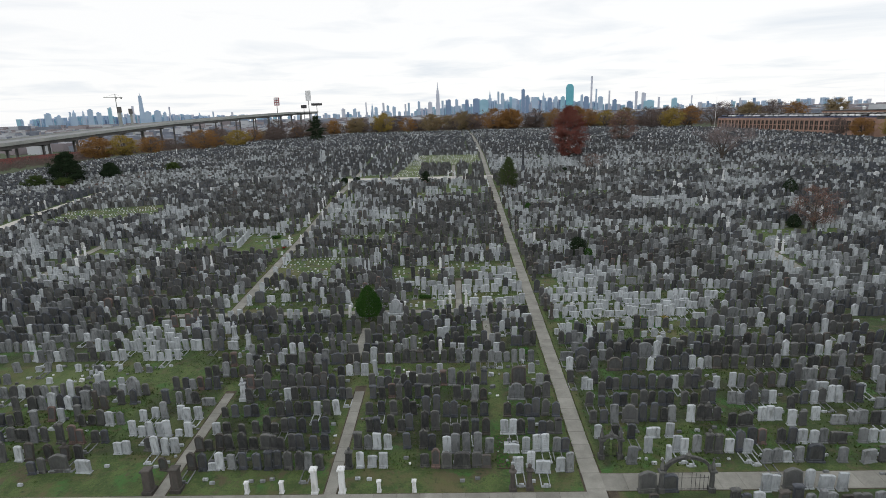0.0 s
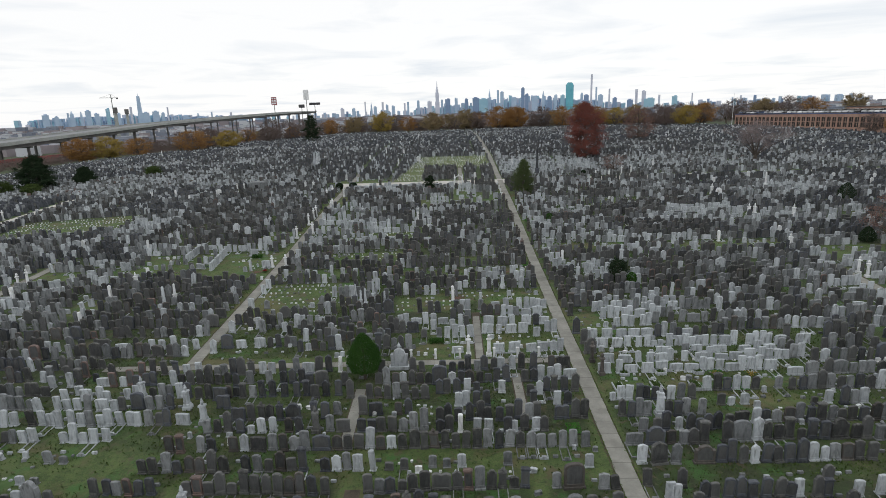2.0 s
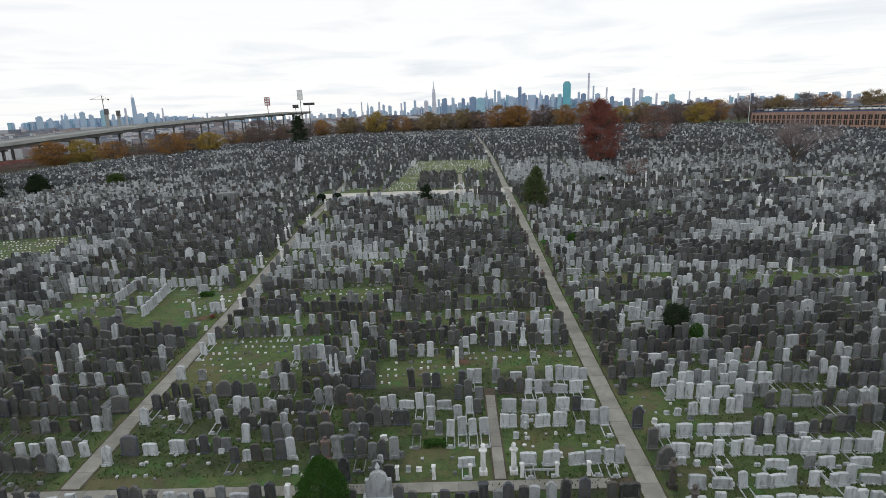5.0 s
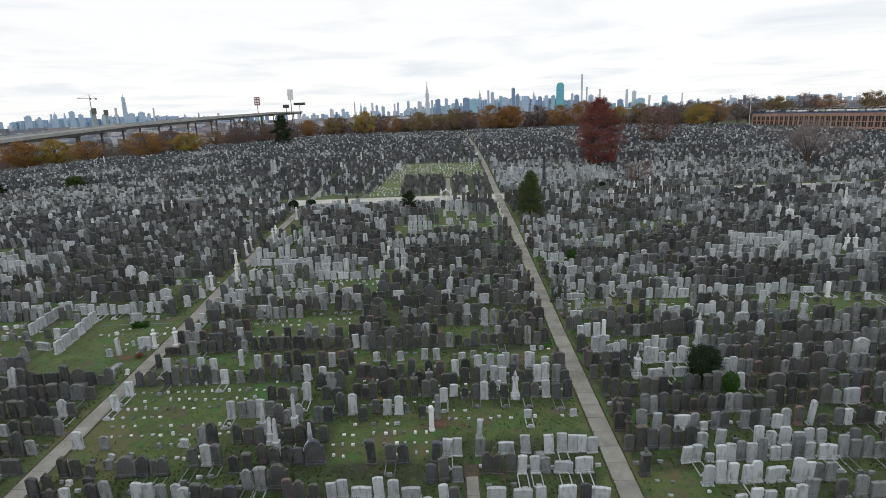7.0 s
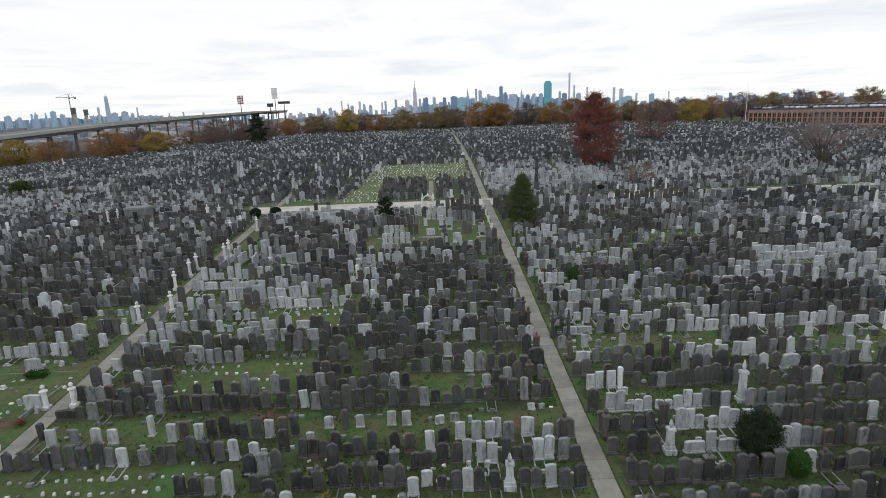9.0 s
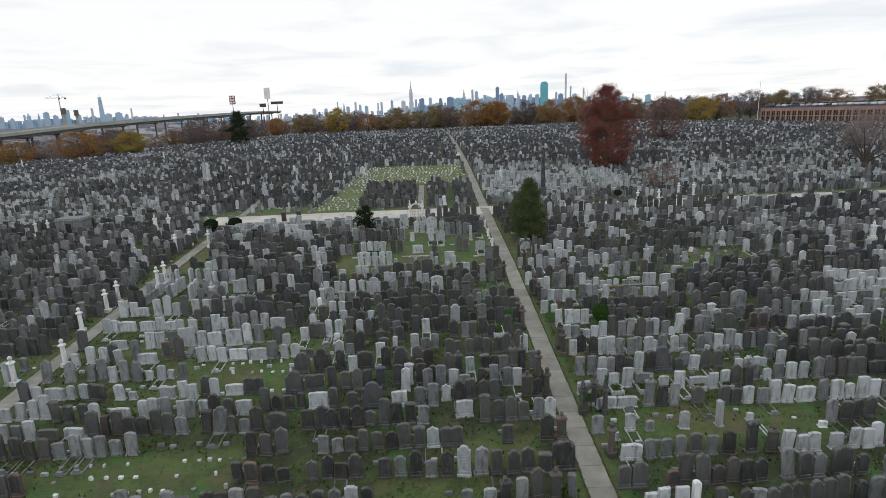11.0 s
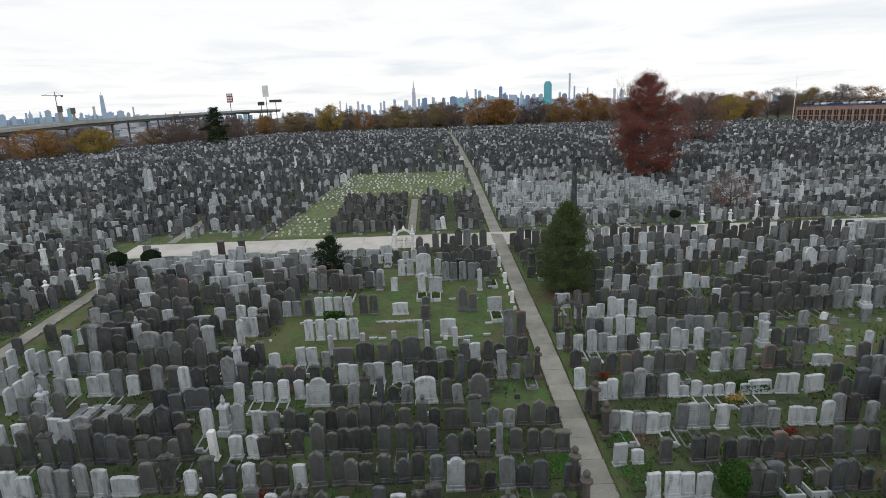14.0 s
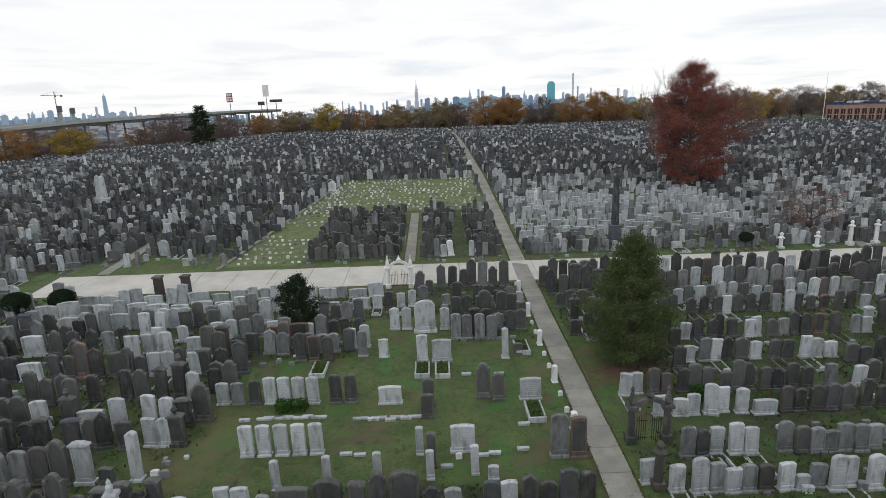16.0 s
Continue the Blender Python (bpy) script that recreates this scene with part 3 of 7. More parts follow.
# style, width, height of the tablet, thickness, height of the base, how far the base is wider
SHAPES = {
    "arch": ("round", 0.58, 1.15, 0.20, 0.24, 0.10), "arch_tall": ("round", 0.60, 1.42, 0.20, 0.26, 0.12), "arch_low": ("round", 0.56, 0.88, 0.18, 0.20, 0.08),
    "shoulder": ("shoulder", 0.62, 1.22, 0.20, 0.26, 0.10), "shoulder_tall": ("shoulder", 0.66, 1.48, 0.22, 0.28, 0.12),
    "gable": ("point", 0.58, 1.20, 0.20, 0.24, 0.10), "plain": ("flat", 0.60, 1.18, 0.20, 0.22, 0.08), "camber": ("camber", 0.62, 1.05, 0.20, 0.20, 0.10),
    "camber_tall": ("camber", 0.60, 1.32, 0.20, 0.22, 0.08), "wide": ("camber", 1.15, 0.72, 0.24, 0.22, 0.16), "wide_tall": ("camber", 1.05, 1.05, 0.24, 0.22, 0.16),
    "family": ("round", 1.10, 1.40, 0.28, 0.30, 0.24), "marker": ("round", 0.30, 0.30, 0.14, 0.0, 0.0), "block": ("flat", 0.30, 0.20, 0.18, 0.0, 0.0), "post": ("point", 0.34, 1.55, 0.30, 0.20, 0.16),
    "stub": ("camber", 0.5, 0.55, 0.2, 0.14, 0.08), "family_gable": ("point", 1.12, 1.30, 0.28, 0.30, 0.24), "family_shoulder": ("shoulder", 1.15, 1.45, 0.28, 0.30, 0.24),
    "ogee": ("ogee", 0.60, 1.22, 0.20, 0.26, 0.12), "ogee_tall": ("ogee", 0.62, 1.50, 0.22, 0.30, 0.14), "notch": ("notch", 0.60, 1.16, 0.20, 0.26, 0.12), "notch_tall": ("notch", 0.62, 1.40, 0.20, 0.28, 0.12),
    "capped": ("capped", 0.54, 1.06, 0.22, 0.28, 0.16), "capped_tall": ("capped", 0.56, 1.32, 0.24, 0.32, 0.18), "urned": ("urned", 0.52, 1.16, 0.26, 0.34, 0.2), "twin": ("twin", 1.16, 1.10, 0.24, 0.26, 0.2),
}
CAPPED = ("capped", "capped_tall", "urned")
SHAPES = {k: (s, w, h + b * 0.5, t, b * 0.5, e) for k, (s, w, h, t, b, e) in SHAPES.items()}
SHAPE_WORDS = {
    "arch": "round-topped", "arch_tall": "tall round-topped", "arch_low": "low round-topped", "shoulder": "shouldered round-topped", "shoulder_tall": "tall shouldered", "gable": "pointed",
    "plain": "square-topped", "camber": "flat-topped", "camber_tall": "tall flat-topped", "wide": "low wide family", "wide_tall": "broad family", "family": "large arched family", "marker": "small",
    "block": "small block-shaped", "family_gable": "large gabled family", "family_shoulder": "large shouldered family", "post": "slender pointed", "stub": "short",
    "ogee": "ogee-topped", "ogee_tall": "tall ogee-topped", "notch": "notched", "notch_tall": "tall notched", "capped": "gable-capped", "capped_tall": "tall gable-capped", "urned": "urn-topped", "twin": "double-arched family",
}
TONE_WORDS = {"slate": "blue-black weathered granite", "dark": "dark weathered granite", "brown": "brownish weathered stone", "grey": "mid-grey granite", "light": "pale grey granite", "white": "white marble", "red": "reddish granite"}
# kind: tones with weights, shapes with weights, spacing, share of places filled
KINDS = {
    "D": (("dark", 56, "slate", 18, "brown", 11, "grey", 11, "light", 3, "red", 1), ("arch", 20, "arch_tall", 16, "shoulder", 13, "shoulder_tall", 10, "gable", 6, "ogee", 6, "ogee_tall", 5, "notch", 5, "notch_tall", 4, "capped", 4, "capped_tall", 3, "urned", 3, "arch_low", 8, "camber", 4, "wide_tall", 2, "family", 2, "family_gable", 1, "family_shoulder", 2, "twin", 2, "post", 1), 0.70, 0.965),
    "B": (("brown", 42, "dark", 38, "slate", 6, "grey", 11, "red", 3), ("arch", 20, "arch_tall", 16, "shoulder", 13, "shoulder_tall", 10, "gable", 6, "ogee", 6, "ogee_tall", 5, "notch", 5, "notch_tall", 4, "capped", 4, "capped_tall", 3, "urned", 3, "arch_low", 8, "camber", 4, "wide_tall", 2, "family", 2, "family_gable", 1, "family_shoulder", 2, "twin", 2, "post", 1), 0.70, 0.965),
    "M": (("dark", 36, "slate", 15, "brown", 9, "grey", 24, "light", 15, "red", 1), ("arch", 20, "arch_tall", 16, "shoulder", 13, "shoulder_tall", 10, "gable", 6, "ogee", 6, "ogee_tall", 5, "notch", 5, "notch_tall", 4, "capped", 4, "capped_tall", 3, "urned", 3, "arch_low", 8, "camber", 4, "wide_tall", 2, "family", 2, "family_gable", 1, "family_shoulder", 2, "twin", 2, "post", 1), 0.73, 0.93),
    "G": (("grey", 56, "dark", 24, "light", 18, "brown", 2), ("arch", 20, "arch_tall", 14, "shoulder", 12, "camber", 14, "camber_tall", 12, "gable", 7, "wide", 6, "notch", 6, "ogee", 5, "capped", 4), 0.74, 0.94),
    "N": (("light", 44, "grey", 34, "dark", 20, "red", 2), ("camber", 24, "camber_tall", 15, "arch", 18, "plain", 10, "wide", 11, "gable", 8, "arch_low", 8, "notch", 4, "twin", 2), 0.76, 0.93),
    "W": (("light", 90, "grey", 10), ("camber", 28, "camber_tall", 24, "arch", 14, "plain", 14, "wide", 12, "arch_low", 8), 0.76, 0.95),
    "V": (("light", 88, "grey", 12), ("wide", 54, "camber", 18, "camber_tall", 14, "wide_tall", 14), 0.76, 0.96),
    "T": (("light", 62, "grey", 30, "dark", 8), ("camber_tall", 30, "arch_tall", 30, "post", 14, "plain", 16, "gable", 10), 0.95, 0.70),
    "S": (("light", 52, "grey", 28, "dark", 20), ("arch_low", 30, "stub", 30, "camber", 16, "post", 10, "marker", 14), 1.0, 0.45),
    "L": (("white", 70, "light", 30), ("marker", 55, "block", 45), 0.85, 0.62),
    "H": (("dark", 46, "slate", 8, "brown", 16, "grey", 20, "light", 8, "red", 2), ("arch", 20, "arch_tall", 16, "shoulder", 13, "shoulder_tall", 10, "gable", 6, "ogee", 6, "ogee_tall", 5, "notch", 5, "notch_tall", 4, "capped", 4, "capped_tall", 3, "urned", 3, "arch_low", 8, "camber", 4, "wide_tall", 2, "family", 2, "family_gable", 1, "family_shoulder", 2, "twin", 2, "post", 1), 0.72, 0.92),
    # far rows: mostly slate, which puts bluish distance haze into the stone colour
    "F": (("slate", 64, "dark", 8, "brown", 1, "grey", 12, "light", 14, "white", 1), ("arch", 20, "arch_tall", 16, "shoulder", 13, "shoulder_tall", 10, "gable", 6, "ogee", 6, "ogee_tall", 5, "notch", 5, "notch_tall", 4, "capped", 4, "capped_tall", 3, "urned", 3, "arch_low", 8, "camber", 4, "wide_tall", 2, "family", 2, "family_gable", 1, "family_shoulder", 2, "twin", 2, "post", 4), 0.68, 0.96),
    "O": (("dark", 100,), ("arch", 100,), 1.0, 0.0),
}


def pick(rng, pairs):
    r = rng.random() * sum(pairs[1::2])
    for k, w in zip(pairs[::2], pairs[1::2]):
        r -= w
        if r <= 0:
            return k
    return pairs[0]


PROTO = {}
POLISHED = ("dark", "slate", "brown", "red")


def slab_geo(g, shape, panel):
    style, w, h, t, b, wide = SHAPES[shape]
    flat_style = "flat" if shape in CAPPED else style
    return tablet_geo(g, flat_style, w, h, t, b, 0.022, 0, panel if w > 0.4 else None)


def proto(shape, tone, piece):
    """Shared mesh of one piece of a gravestone."""
    key = (shape, tone, piece)
    if key not in PROTO:
        style, w, h, t, b, wide = SHAPES[shape]
        g = Geo()
        mats = [STONE[tone, "object"]]
        if piece == "tablet":
            mats.append(polished["object"] if tone in POLISHED else mats[0])
            slab_geo(g, shape, 1)
        elif piece == "cap":
            crown_geo(g, shape)
        elif piece == "base":
            g.box(-(w + wide * 0.6) / 2, (w + wide * 0.6) / 2, -t / 2 - 0.06, t / 2 + 0.06, -0.3, b, 0, 0.03)
        else:
            mats = [letter_grey]
            for i in range(5):
                q = w * (0.58, 0.44, 0.54, 0.36, 0.5)[i] / 2
                zz = b + h * 0.72 - i * h * 0.105
                g.box(-q, q, -t / 2 + 0.022, -t / 2 + 0.04, zz, zz + h * 0.018)
        PROTO[key] = g.mesh(piece, mats)
    return PROTO[key]


def gravestone(x, y, shape, tone, sx, sz, m_extra):
    name = {"marker": "grave_marker", "block": "grave_marker", "post": "grave_pillar", "wide": "family_gravestone", "wide_tall": "family_gravestone", "family": "family_gravestone", "family_gable": "family_gravestone", "family_shoulder": "family_gravestone", "twin": "family_gravestone"}.get(shape, NAMES[tone])
    ob = thing(name, stand(x, y) @ m_extra @ Matrix.Diagonal((sx, 1, sz, 1)), "%s %s gravestone standing upright in the grass" % (SHAPE_WORDS[shape], TONE_WORDS[tone]), "gravestone", "gravestones in rows")
    for piece in ("tablet", "base", "cap", "inscription"):
        if piece == "base" and SHAPES[shape][4] == 0 or piece == "cap" and shape not in CAPPED or piece == "inscription" and (tone not in ("light", "white") or shape in ("marker", "block", "post")):
            continue
        part(piece, proto(shape, tone, piece), None, ob)
    return ob


CACHE = {}


def plain_stone(shape, level):
    """Points, faces, and for each face whether it is the sunk panel."""
    key = (shape, level)
    if key not in CACHE:
        style, w, h, t, b, wide = SHAPES[shape]
        g = Geo()
        if level == 0:
            slab_geo(g, shape, 1)
            if b:
                g.box(-(w + wide * 0.6) / 2, (w + wide * 0.6) / 2, -t / 2 - 0.06, t / 2 + 0.06, -0.3, b)
            if shape in CAPPED:
                crown_geo(g, shape)
        elif level == 1:
            tablet_geo(g, style if style in ("ogee", "shoulder", "round", "twin", "notch") else "point" if style == "point" else "flat", w, h + b, t, 0, 0, 0, 1 if w > 0.4 else None)
            if style == "urned":
                g.turn([(0.05, 0), (0.12, 0.16), (0.02, 0.38)], 0, 0, h + b, 5)
        else:
            tablet_geo(g, "point" if style in ("round", "point", "shoulder", "ogee", "urned") else "flat", w, h + b, t)
            g.f.pop(), g.m.pop()
        CACHE[key] = (np.array(g.v), g.f, g.m)
    return CACHE[key]


def cluster_kind(x, y):
    """Families of like stones, in patches, where no plot says otherwise."""
    a = noise.noise(Vector((x * 0.055, y * 0.085, 3.7)))
    b = noise.noise(Vector((x * 0.13, y * 0.21, 9.1)))
    v = a + 0.55 * b
    if v > 0.62:
        return "W"
    if v > 0.42:
        return "N"
    if v > 0.16:
        return "G"
    # outlying patches take the bluer F mix, haze painted as stone colour
    if v > -0.10:
        return "F" if abs(x) > 40 or y > 147 else "M"
    if b < -0.46:
        return "S"
    return "F" if y > 147 or abs(x) > 40 else "B" if a < -0.45 else "D"


def keep_clear(x, y):
    return any(abs(x - cx) < r and abs(y - cy) < r * 1.2 for cx, cy, r in CLEAR)


CLEAR = []


def clear(x, y, r):
    CLEAR.append((x, y, r))


for cx, cy, cr in ((-9.8, 58.4, 1.2), (17.6, 80.4, 1.3), (12.1, 128.3, 1.9), (-7.1, 134.6, 1.2), (36, 171, 1.0), (73, 157.5, 0.8), (18, 149.4, 1.0), (-7, 60.3, 1.0), (12.9, 52.7, 0.8), (19.6, 85.6, 0.9), (-17.2, 121.3, 0.7), (-9.6, 117.6, 0.7), (-46.4, 140.2, 2.2), (47.5, 107.6, 1.0), (44.3, 90.9, 0.7), (47.7, 122.9, 0.7), (55.9, 92.5, 1.2), (68.7, 116.2, 1.5), (-50, 139.5, 1.4), (-34.5, 139.7, 1.3), (10.0, 95.3, 1.0), (10.6, 121.4, 1.1), (-0.9, 139.8, 1.3), (14.3, 32.3, 2.0), (10.4, 35.6, 1.0), (-9.9, 53, 0.6), (3.0, 56, 0.5), (0.1, 67, 0.6), (0.1, 70.6, 0.6), (0.1, 63, 0.9), (-65, 83, 1.0), (-35.2, 77.4, 0.8), (-60, 83, 0.7), (-32, 45.6, 0.7), (47.4, 68.8, 0.7), (48.4, 71, 0.7), (35.2, 104.6, 0.7), (-33.8, 109, 0.7), (31, 90, 0.7), (-46, 101, 0.7), (-2.3, 74.4, 0.7), (-13.4, 75.5, 0.5), (-11.9, 73.3, 0.5), (-11.4, 75.8, 0.5), (-9.8, 73.4, 0.5), (-12.6, 74.4, 0.4), (-22.3, 115.3, 2.5), (-22.3, 117.3, 2.5), (36.5, 150.5, 0.6), (58.5, 91.5, 0.7)):
    clear(cx, cy, cr)


def nearness(x, y):
    """How far a grave lies from the stretch of the plan along the main path."""
    return abs(x - 4) + 0.16 * abs(y - 122)


NAMES = {"slate": "slate_gravestone", "dark": "dark_gravestone", "brown": "brown_gravestone", "grey": "grey_gravestone", "light": "pale_gravestone", "white": "white_gravestone", "red": "red_gravestone"}


# rows read along the walk: a cell is 0.2 m, a letter is a stone of one sort, a dot is free
ROWS = []
CODES = {"d": ("dark", ("arch", "shoulder", "arch", "ogee", "notch", "arch_low", "capped")), "D": ("dark", ("arch_tall", "shoulder_tall", "gable", "ogee_tall", "capped_tall", "notch_tall", "urned")), "b": ("brown", ("arch", "shoulder", "ogee", "notch")), "B": ("brown", ("arch_tall", "shoulder_tall", "ogee_tall", "capped_tall")),
         "g": ("grey", ("arch", "camber")), "G": ("grey", ("arch_tall", "camber_tall")), "l": ("light", ("camber", "plain")), "L": ("light", ("camber_tall", "camber_tall", "arch_tall")), "a": ("light", ("arch", "gable")),
         "W": ("light", ("wide",)), "V": ("light", ("wide_tall",)), "F": ("dark", ("family", "family_gable", "family_shoulder", "twin")), "s": ("light", ("stub", "stub", "arch_low")), "r": ("red", ("arch",)), "R": ("red", ("arch_tall", "camber_tall")), "P": ("white", ("post",))}
SPECIAL = []
SMALL_PATHS = ((-19.9, 31, 45, 0.78), (-8.6, 31, 45.5, 0.78), (-9.9, 49.5, 57, 0.8), (0.1, 61.7, 71.8, 0.68), (3.0, 53, 59, 0.7))


def on_path(x, y):
    """On the paving of the main, side, cross or short paths."""
    if abs(x - PATH_X) < 0.95 or abs(x - SIDE_PATH_X) < 0.9 and y > 60 or -34 < x < 7.9 and 60.5 < y < 61.85:
        return True
    return any(abs(x - px) < w / 2 + 0.15 and y0 < y < y1 for px, y0, y1, w in SMALL_PATHS)


def row(y, x0, codes):
    ROWS.append((y, x0, codes))


row(76.4, 10.0, "d...b.....G..g..D...D..D..r..D..d..d..G..g..d...d...D")
row(77.3, -16.2, "L...G..G..L...G.......................D...L.......d...l...L")
row(78.6, 10.0, "D..b...d..d...D..d..D.d..d...D..D...d..D....h")
row(78.8, 0.0, "d...d..L..d...d...u...d..d...L")
row(79.3, -14.0, "d...b...g....L......d..........D..d..D...b..D...D...D...D..d......l")
row(80.9, 0.1, "b...b..G...L..L...d..d..d..L..L...G")
row(81.0, 10.8, "d..D...D...u......W....l....W...............L..L..g..g..r..b...b..g..d.d..d")
row(82.0, -25.0, "d....d.....d..D...D...D...D..g...L.....g....d..d.........D...D...a.....a...k.........D..R..b......d..d...D......d...R.....L")
row(83.1, 1.2, "L........L.L........LL")
row(83.1, 14.5, "L..L..s...s..L..L............G..D..D...R..D..d..d..d...D...L")
row(84.1, -23.9, "l......g......L....l.................L...R...L...D...B..d..d...D...L...R...D")
row(85.2, 10.9, "L..L..s..s..s...s..s..l..l..l..g..d..L.......g...g..g..g..d..d..D...D....d")
row(87.2, -22.2, "d...D..D...d...d..g...d...d...d..D..d...d..d..d...d..d....d...d...l")
row(87.8, 10.4, "l..l...l..P.....d....d..g..d..d..d...d..D..D...d..G..d")
row(91.5, 10.8, "V....g...g...g...d...g...b.....D........l...l..l.....l....L..L..L")
row(93.7, -22.5, "D...D...b...b...g...g...g..g...g...G")
row(95.7, 2.6, "V")
row(95.8, 10.9, "W.....W")
row(95.9, -38.0, "l...l...l..l...l...l..l...l..g....l...l...d")
row(96.9, -19.2, "a......W......L..L...G...l..G...L..D...d....V...............................d.....F.......V.....G...G")
row(96.9, -21.5, "d...d...d")
row(97.4, 10.1, "V.......................l....l.....W...l...l..D...D")
row(98.7, 2.1, "L........d...G...g..L")
row(99.0, -20.3, "F......a...s..........V....l..l...D..L.....W.....F............F.....F.....D...D...d..D...D")
row(99.5, 10.3, "G...G..L..g..d..d..L...D...F....d........d...d......s..s..s.s")
row(100.4, 1.9, "d..D...l....d..b..g..U..D...G")
row(101.3, -20.5, "l...G...G...s...s..s...G.......................................F......F.....D...l...F......D....F")
row(101.9, 10.5, "l......d..L..L..g...g.g...L.s..g...L..g.....g..g..L...G..L..d.g......g")
row(102.7, 2.0, "d..d...d..d..d...d..d...B.a")
row(103.9, -23.4, "L...L...D.......G..........R...B...................................................................................L......g")
row(104.4, 10.7, "L..g...s..l..L...D..G..g...b..g.L...g.s..L...d..G..G....d...d...d...R...r...d..d")
row(105.3, 2.5, "d...G..d...D..d.....D...d")
row(105.8, -22.5, "W...........l...l...g...L..L...l....V......V....a...g......d.........l")
row(106.3, -7.8, "F...a...L...d...a..d..D...d...g..d...D...L...d..d")
row(106.7, 10.6, "l...l..l..L.....h...D..d.d...b....d..D..d..d")
row(108.2, -16.9, "g...l..l....g..g...g...L....W....d...D....s...D...D...a...b..d...L...D...D..d..d...d...d..d...G")
row(108.7, 9.9, "l...s.....d......D..d...d..d.d..d..r..d..b...d..D....D..d")
row(108.7, -24.9, "l..l....W.......W....l....W")
row(110.2, -18.3, "d..d....D....D...d...D..d..d..d...d..D...d..B.....P....a...a..d..d...d....D..d...F...d...D...d...D..D")
row(110.9, 10.3, "g..l..g..l..l...G..L..g...L.....g..g..g.....l..l...L..G..B....g")
row(111.9, -16.6, "l..l...g.......d..d..................a...u.......a...g...D..d...d..b..b.d..d..d..D...d...D..d")
row(111.5, -25.0, "l...l..W......L...L...l...d...L")
row(113.6, 10.5, "l..a...G..G..d...g.L..s..s..s..s..s...s...W....l..l.....V")
row(114.7, -16.8, "k..k....k...k.....k......................a....l..s...a...a")
row(115.9, 10.8, "d....d...R..b..g..d..d..d..d......L..G...G.......R...D...U.......W")
row(115.9, -18.8, "g..l.....l..l...G...l......G...d..a...d........................R..b...d...b...L..L...G..L....a..l...d..d")
row(118.2, -20.4, "L...d......L...d...d..d....d...d...D...d..D...d...d...d..d..D")
row(118.4, 10.6, "l...L..g..l..g..b...L..s..g..L..L...L....g..g......g....u...d...d...d..g")
row(120.4, 11.8, "g..d..L...L..L......g..d..g..g..g..g..g....g...d...d....L")
row(123.2, 12.7, "l..l...L..l...L....W....b..d...b..d...d...D...d...d..D...d...d...d..D..d...d..d...d..G...g.....u")
row(122.4, -16.9, "d....d..d.....d...d..d.........l..a..D")
row(123.8, -16.4, "L......D....V.....L......L...L...d")
row(126.1, -19.7, "d......D...d...d......d.......d...D....D...D...L")
row(128.6, -20.1, "V......d......R...B.......d...d..L...l..d...l")
row(131.4, -23.1, "b.....V......d....d....d....g....d......l..l..........W")
row(125.0, 10.8, "L..l...b..b...d..D..d...d..D..d...b..d...d..d.....G......l")
row(127.9, 15.2, "l...g..l..D...D...l....d..d....l..l...l")
row(130.5, 16.1, "l...d...d.D...d....l.l...d...g..D..b...R....b.....g..l")
row(133.8, 18.0, "d...d...d..l...d...d...d...g...L..d...d...r....d...d...l")
row(140.0, 10.4, "D...d...D...G..D...D...B...d...D..D...G...L...D...D...d...R..D...b...D...D...g...D...d...L...D...G...D...D...b...d...D...D...g..D...D...B...D...d...D...G...D")
row(139.9, 2.2, "D...d...D..B...G...d...D")
row(32.4, 11.9, "F......F.............................L..L.....F....L...l.l...l")
row(34.4, 3.9, "L...L...V.....l..G")
row(34.8, -30.0, "d..d.....F........V")
row(34.9, -18.8, "b...d..s..a...g...d....D...D..d...d...d..G...d.........D...a...l...l")
row(36.1, 13.2, "L.........L.l....G...D..D...L...D.l")
row(36.4, -1.0, "L..G...G...G...g.......W....L...L..L...g..d")
row(36.7, -25.1, "l..l..........L...L..L")
row(37.0, -19.1, "b..d...b...D....D..........d..d...D..d....d...d........d.........l...a......d.....D..d")
row(37.8, 10.1, "a.....d.....D.......V.....L")
row(38.0, -30.3, "D....R..R....d...d")
row(38.5, -1.1, "d...d..d...d...b......L..L..d...d...d..d..d")
row(38.8, -25.2, "L...l..L...l..L...s...L")
row(39.0, -18.7, "l.........d....d..........d..d...d....d...d..........d.....d..d....d...d..d.....D...D")
row(39.8, 10.2, "d...d...G.....F....D...D...d..G......L...d..D..d................l..l..l.............L")
row(40.8, -1.1, "d..D...d...d...d........b....d..d..D...d...d")
row(40.9, -33.0, "R...L......d..........................l.......G......L..L...L")
row(41.2, -18.9, "d...d....d..D......d......d...d..d...L...d...L......g.....d....d....d....D..d....D...D")
row(42.0, 10.4, "d....d.....d..d...d...d..d...d..d.....d...d...d..d.......g..g..D..D...G..L........d..d...l..D...L..L...d...D")
row(43.2, -28.6, "d....d.............d.....g...g..d")
row(43.5, -19.5, "D.....u.......d.....d....L..d...d...d...d...d...d..d.....s...d...d...R..D...D...d...d...D")
row(44.4, 10.6, "l.l.......d..d...d...d..d...d...d..d..L....d..d........L......L..g...d...b....b...g...d")
row(45.4, -24.9, "d...d..g...r..d...d")
row(50.9, 11.1, "g....d..D....s...D..d..d..d...d")
row(51.2, -3.2, "d..d...P.....l...l......d.l...D...l..d")
row(51.5, -17.9, "d...s...a...a.....b...d.....U")
row(52.6, -3.3, "d..d...d...d...D..d...d...d..D...G..d........F....D..D")
row(52.7, 10.2, "d..d..G..g....u..d..d..G.....g")
row(52.7, -32.1, "L...L...l...G...l..L...L...L..l...G...d..d.....V.......u")
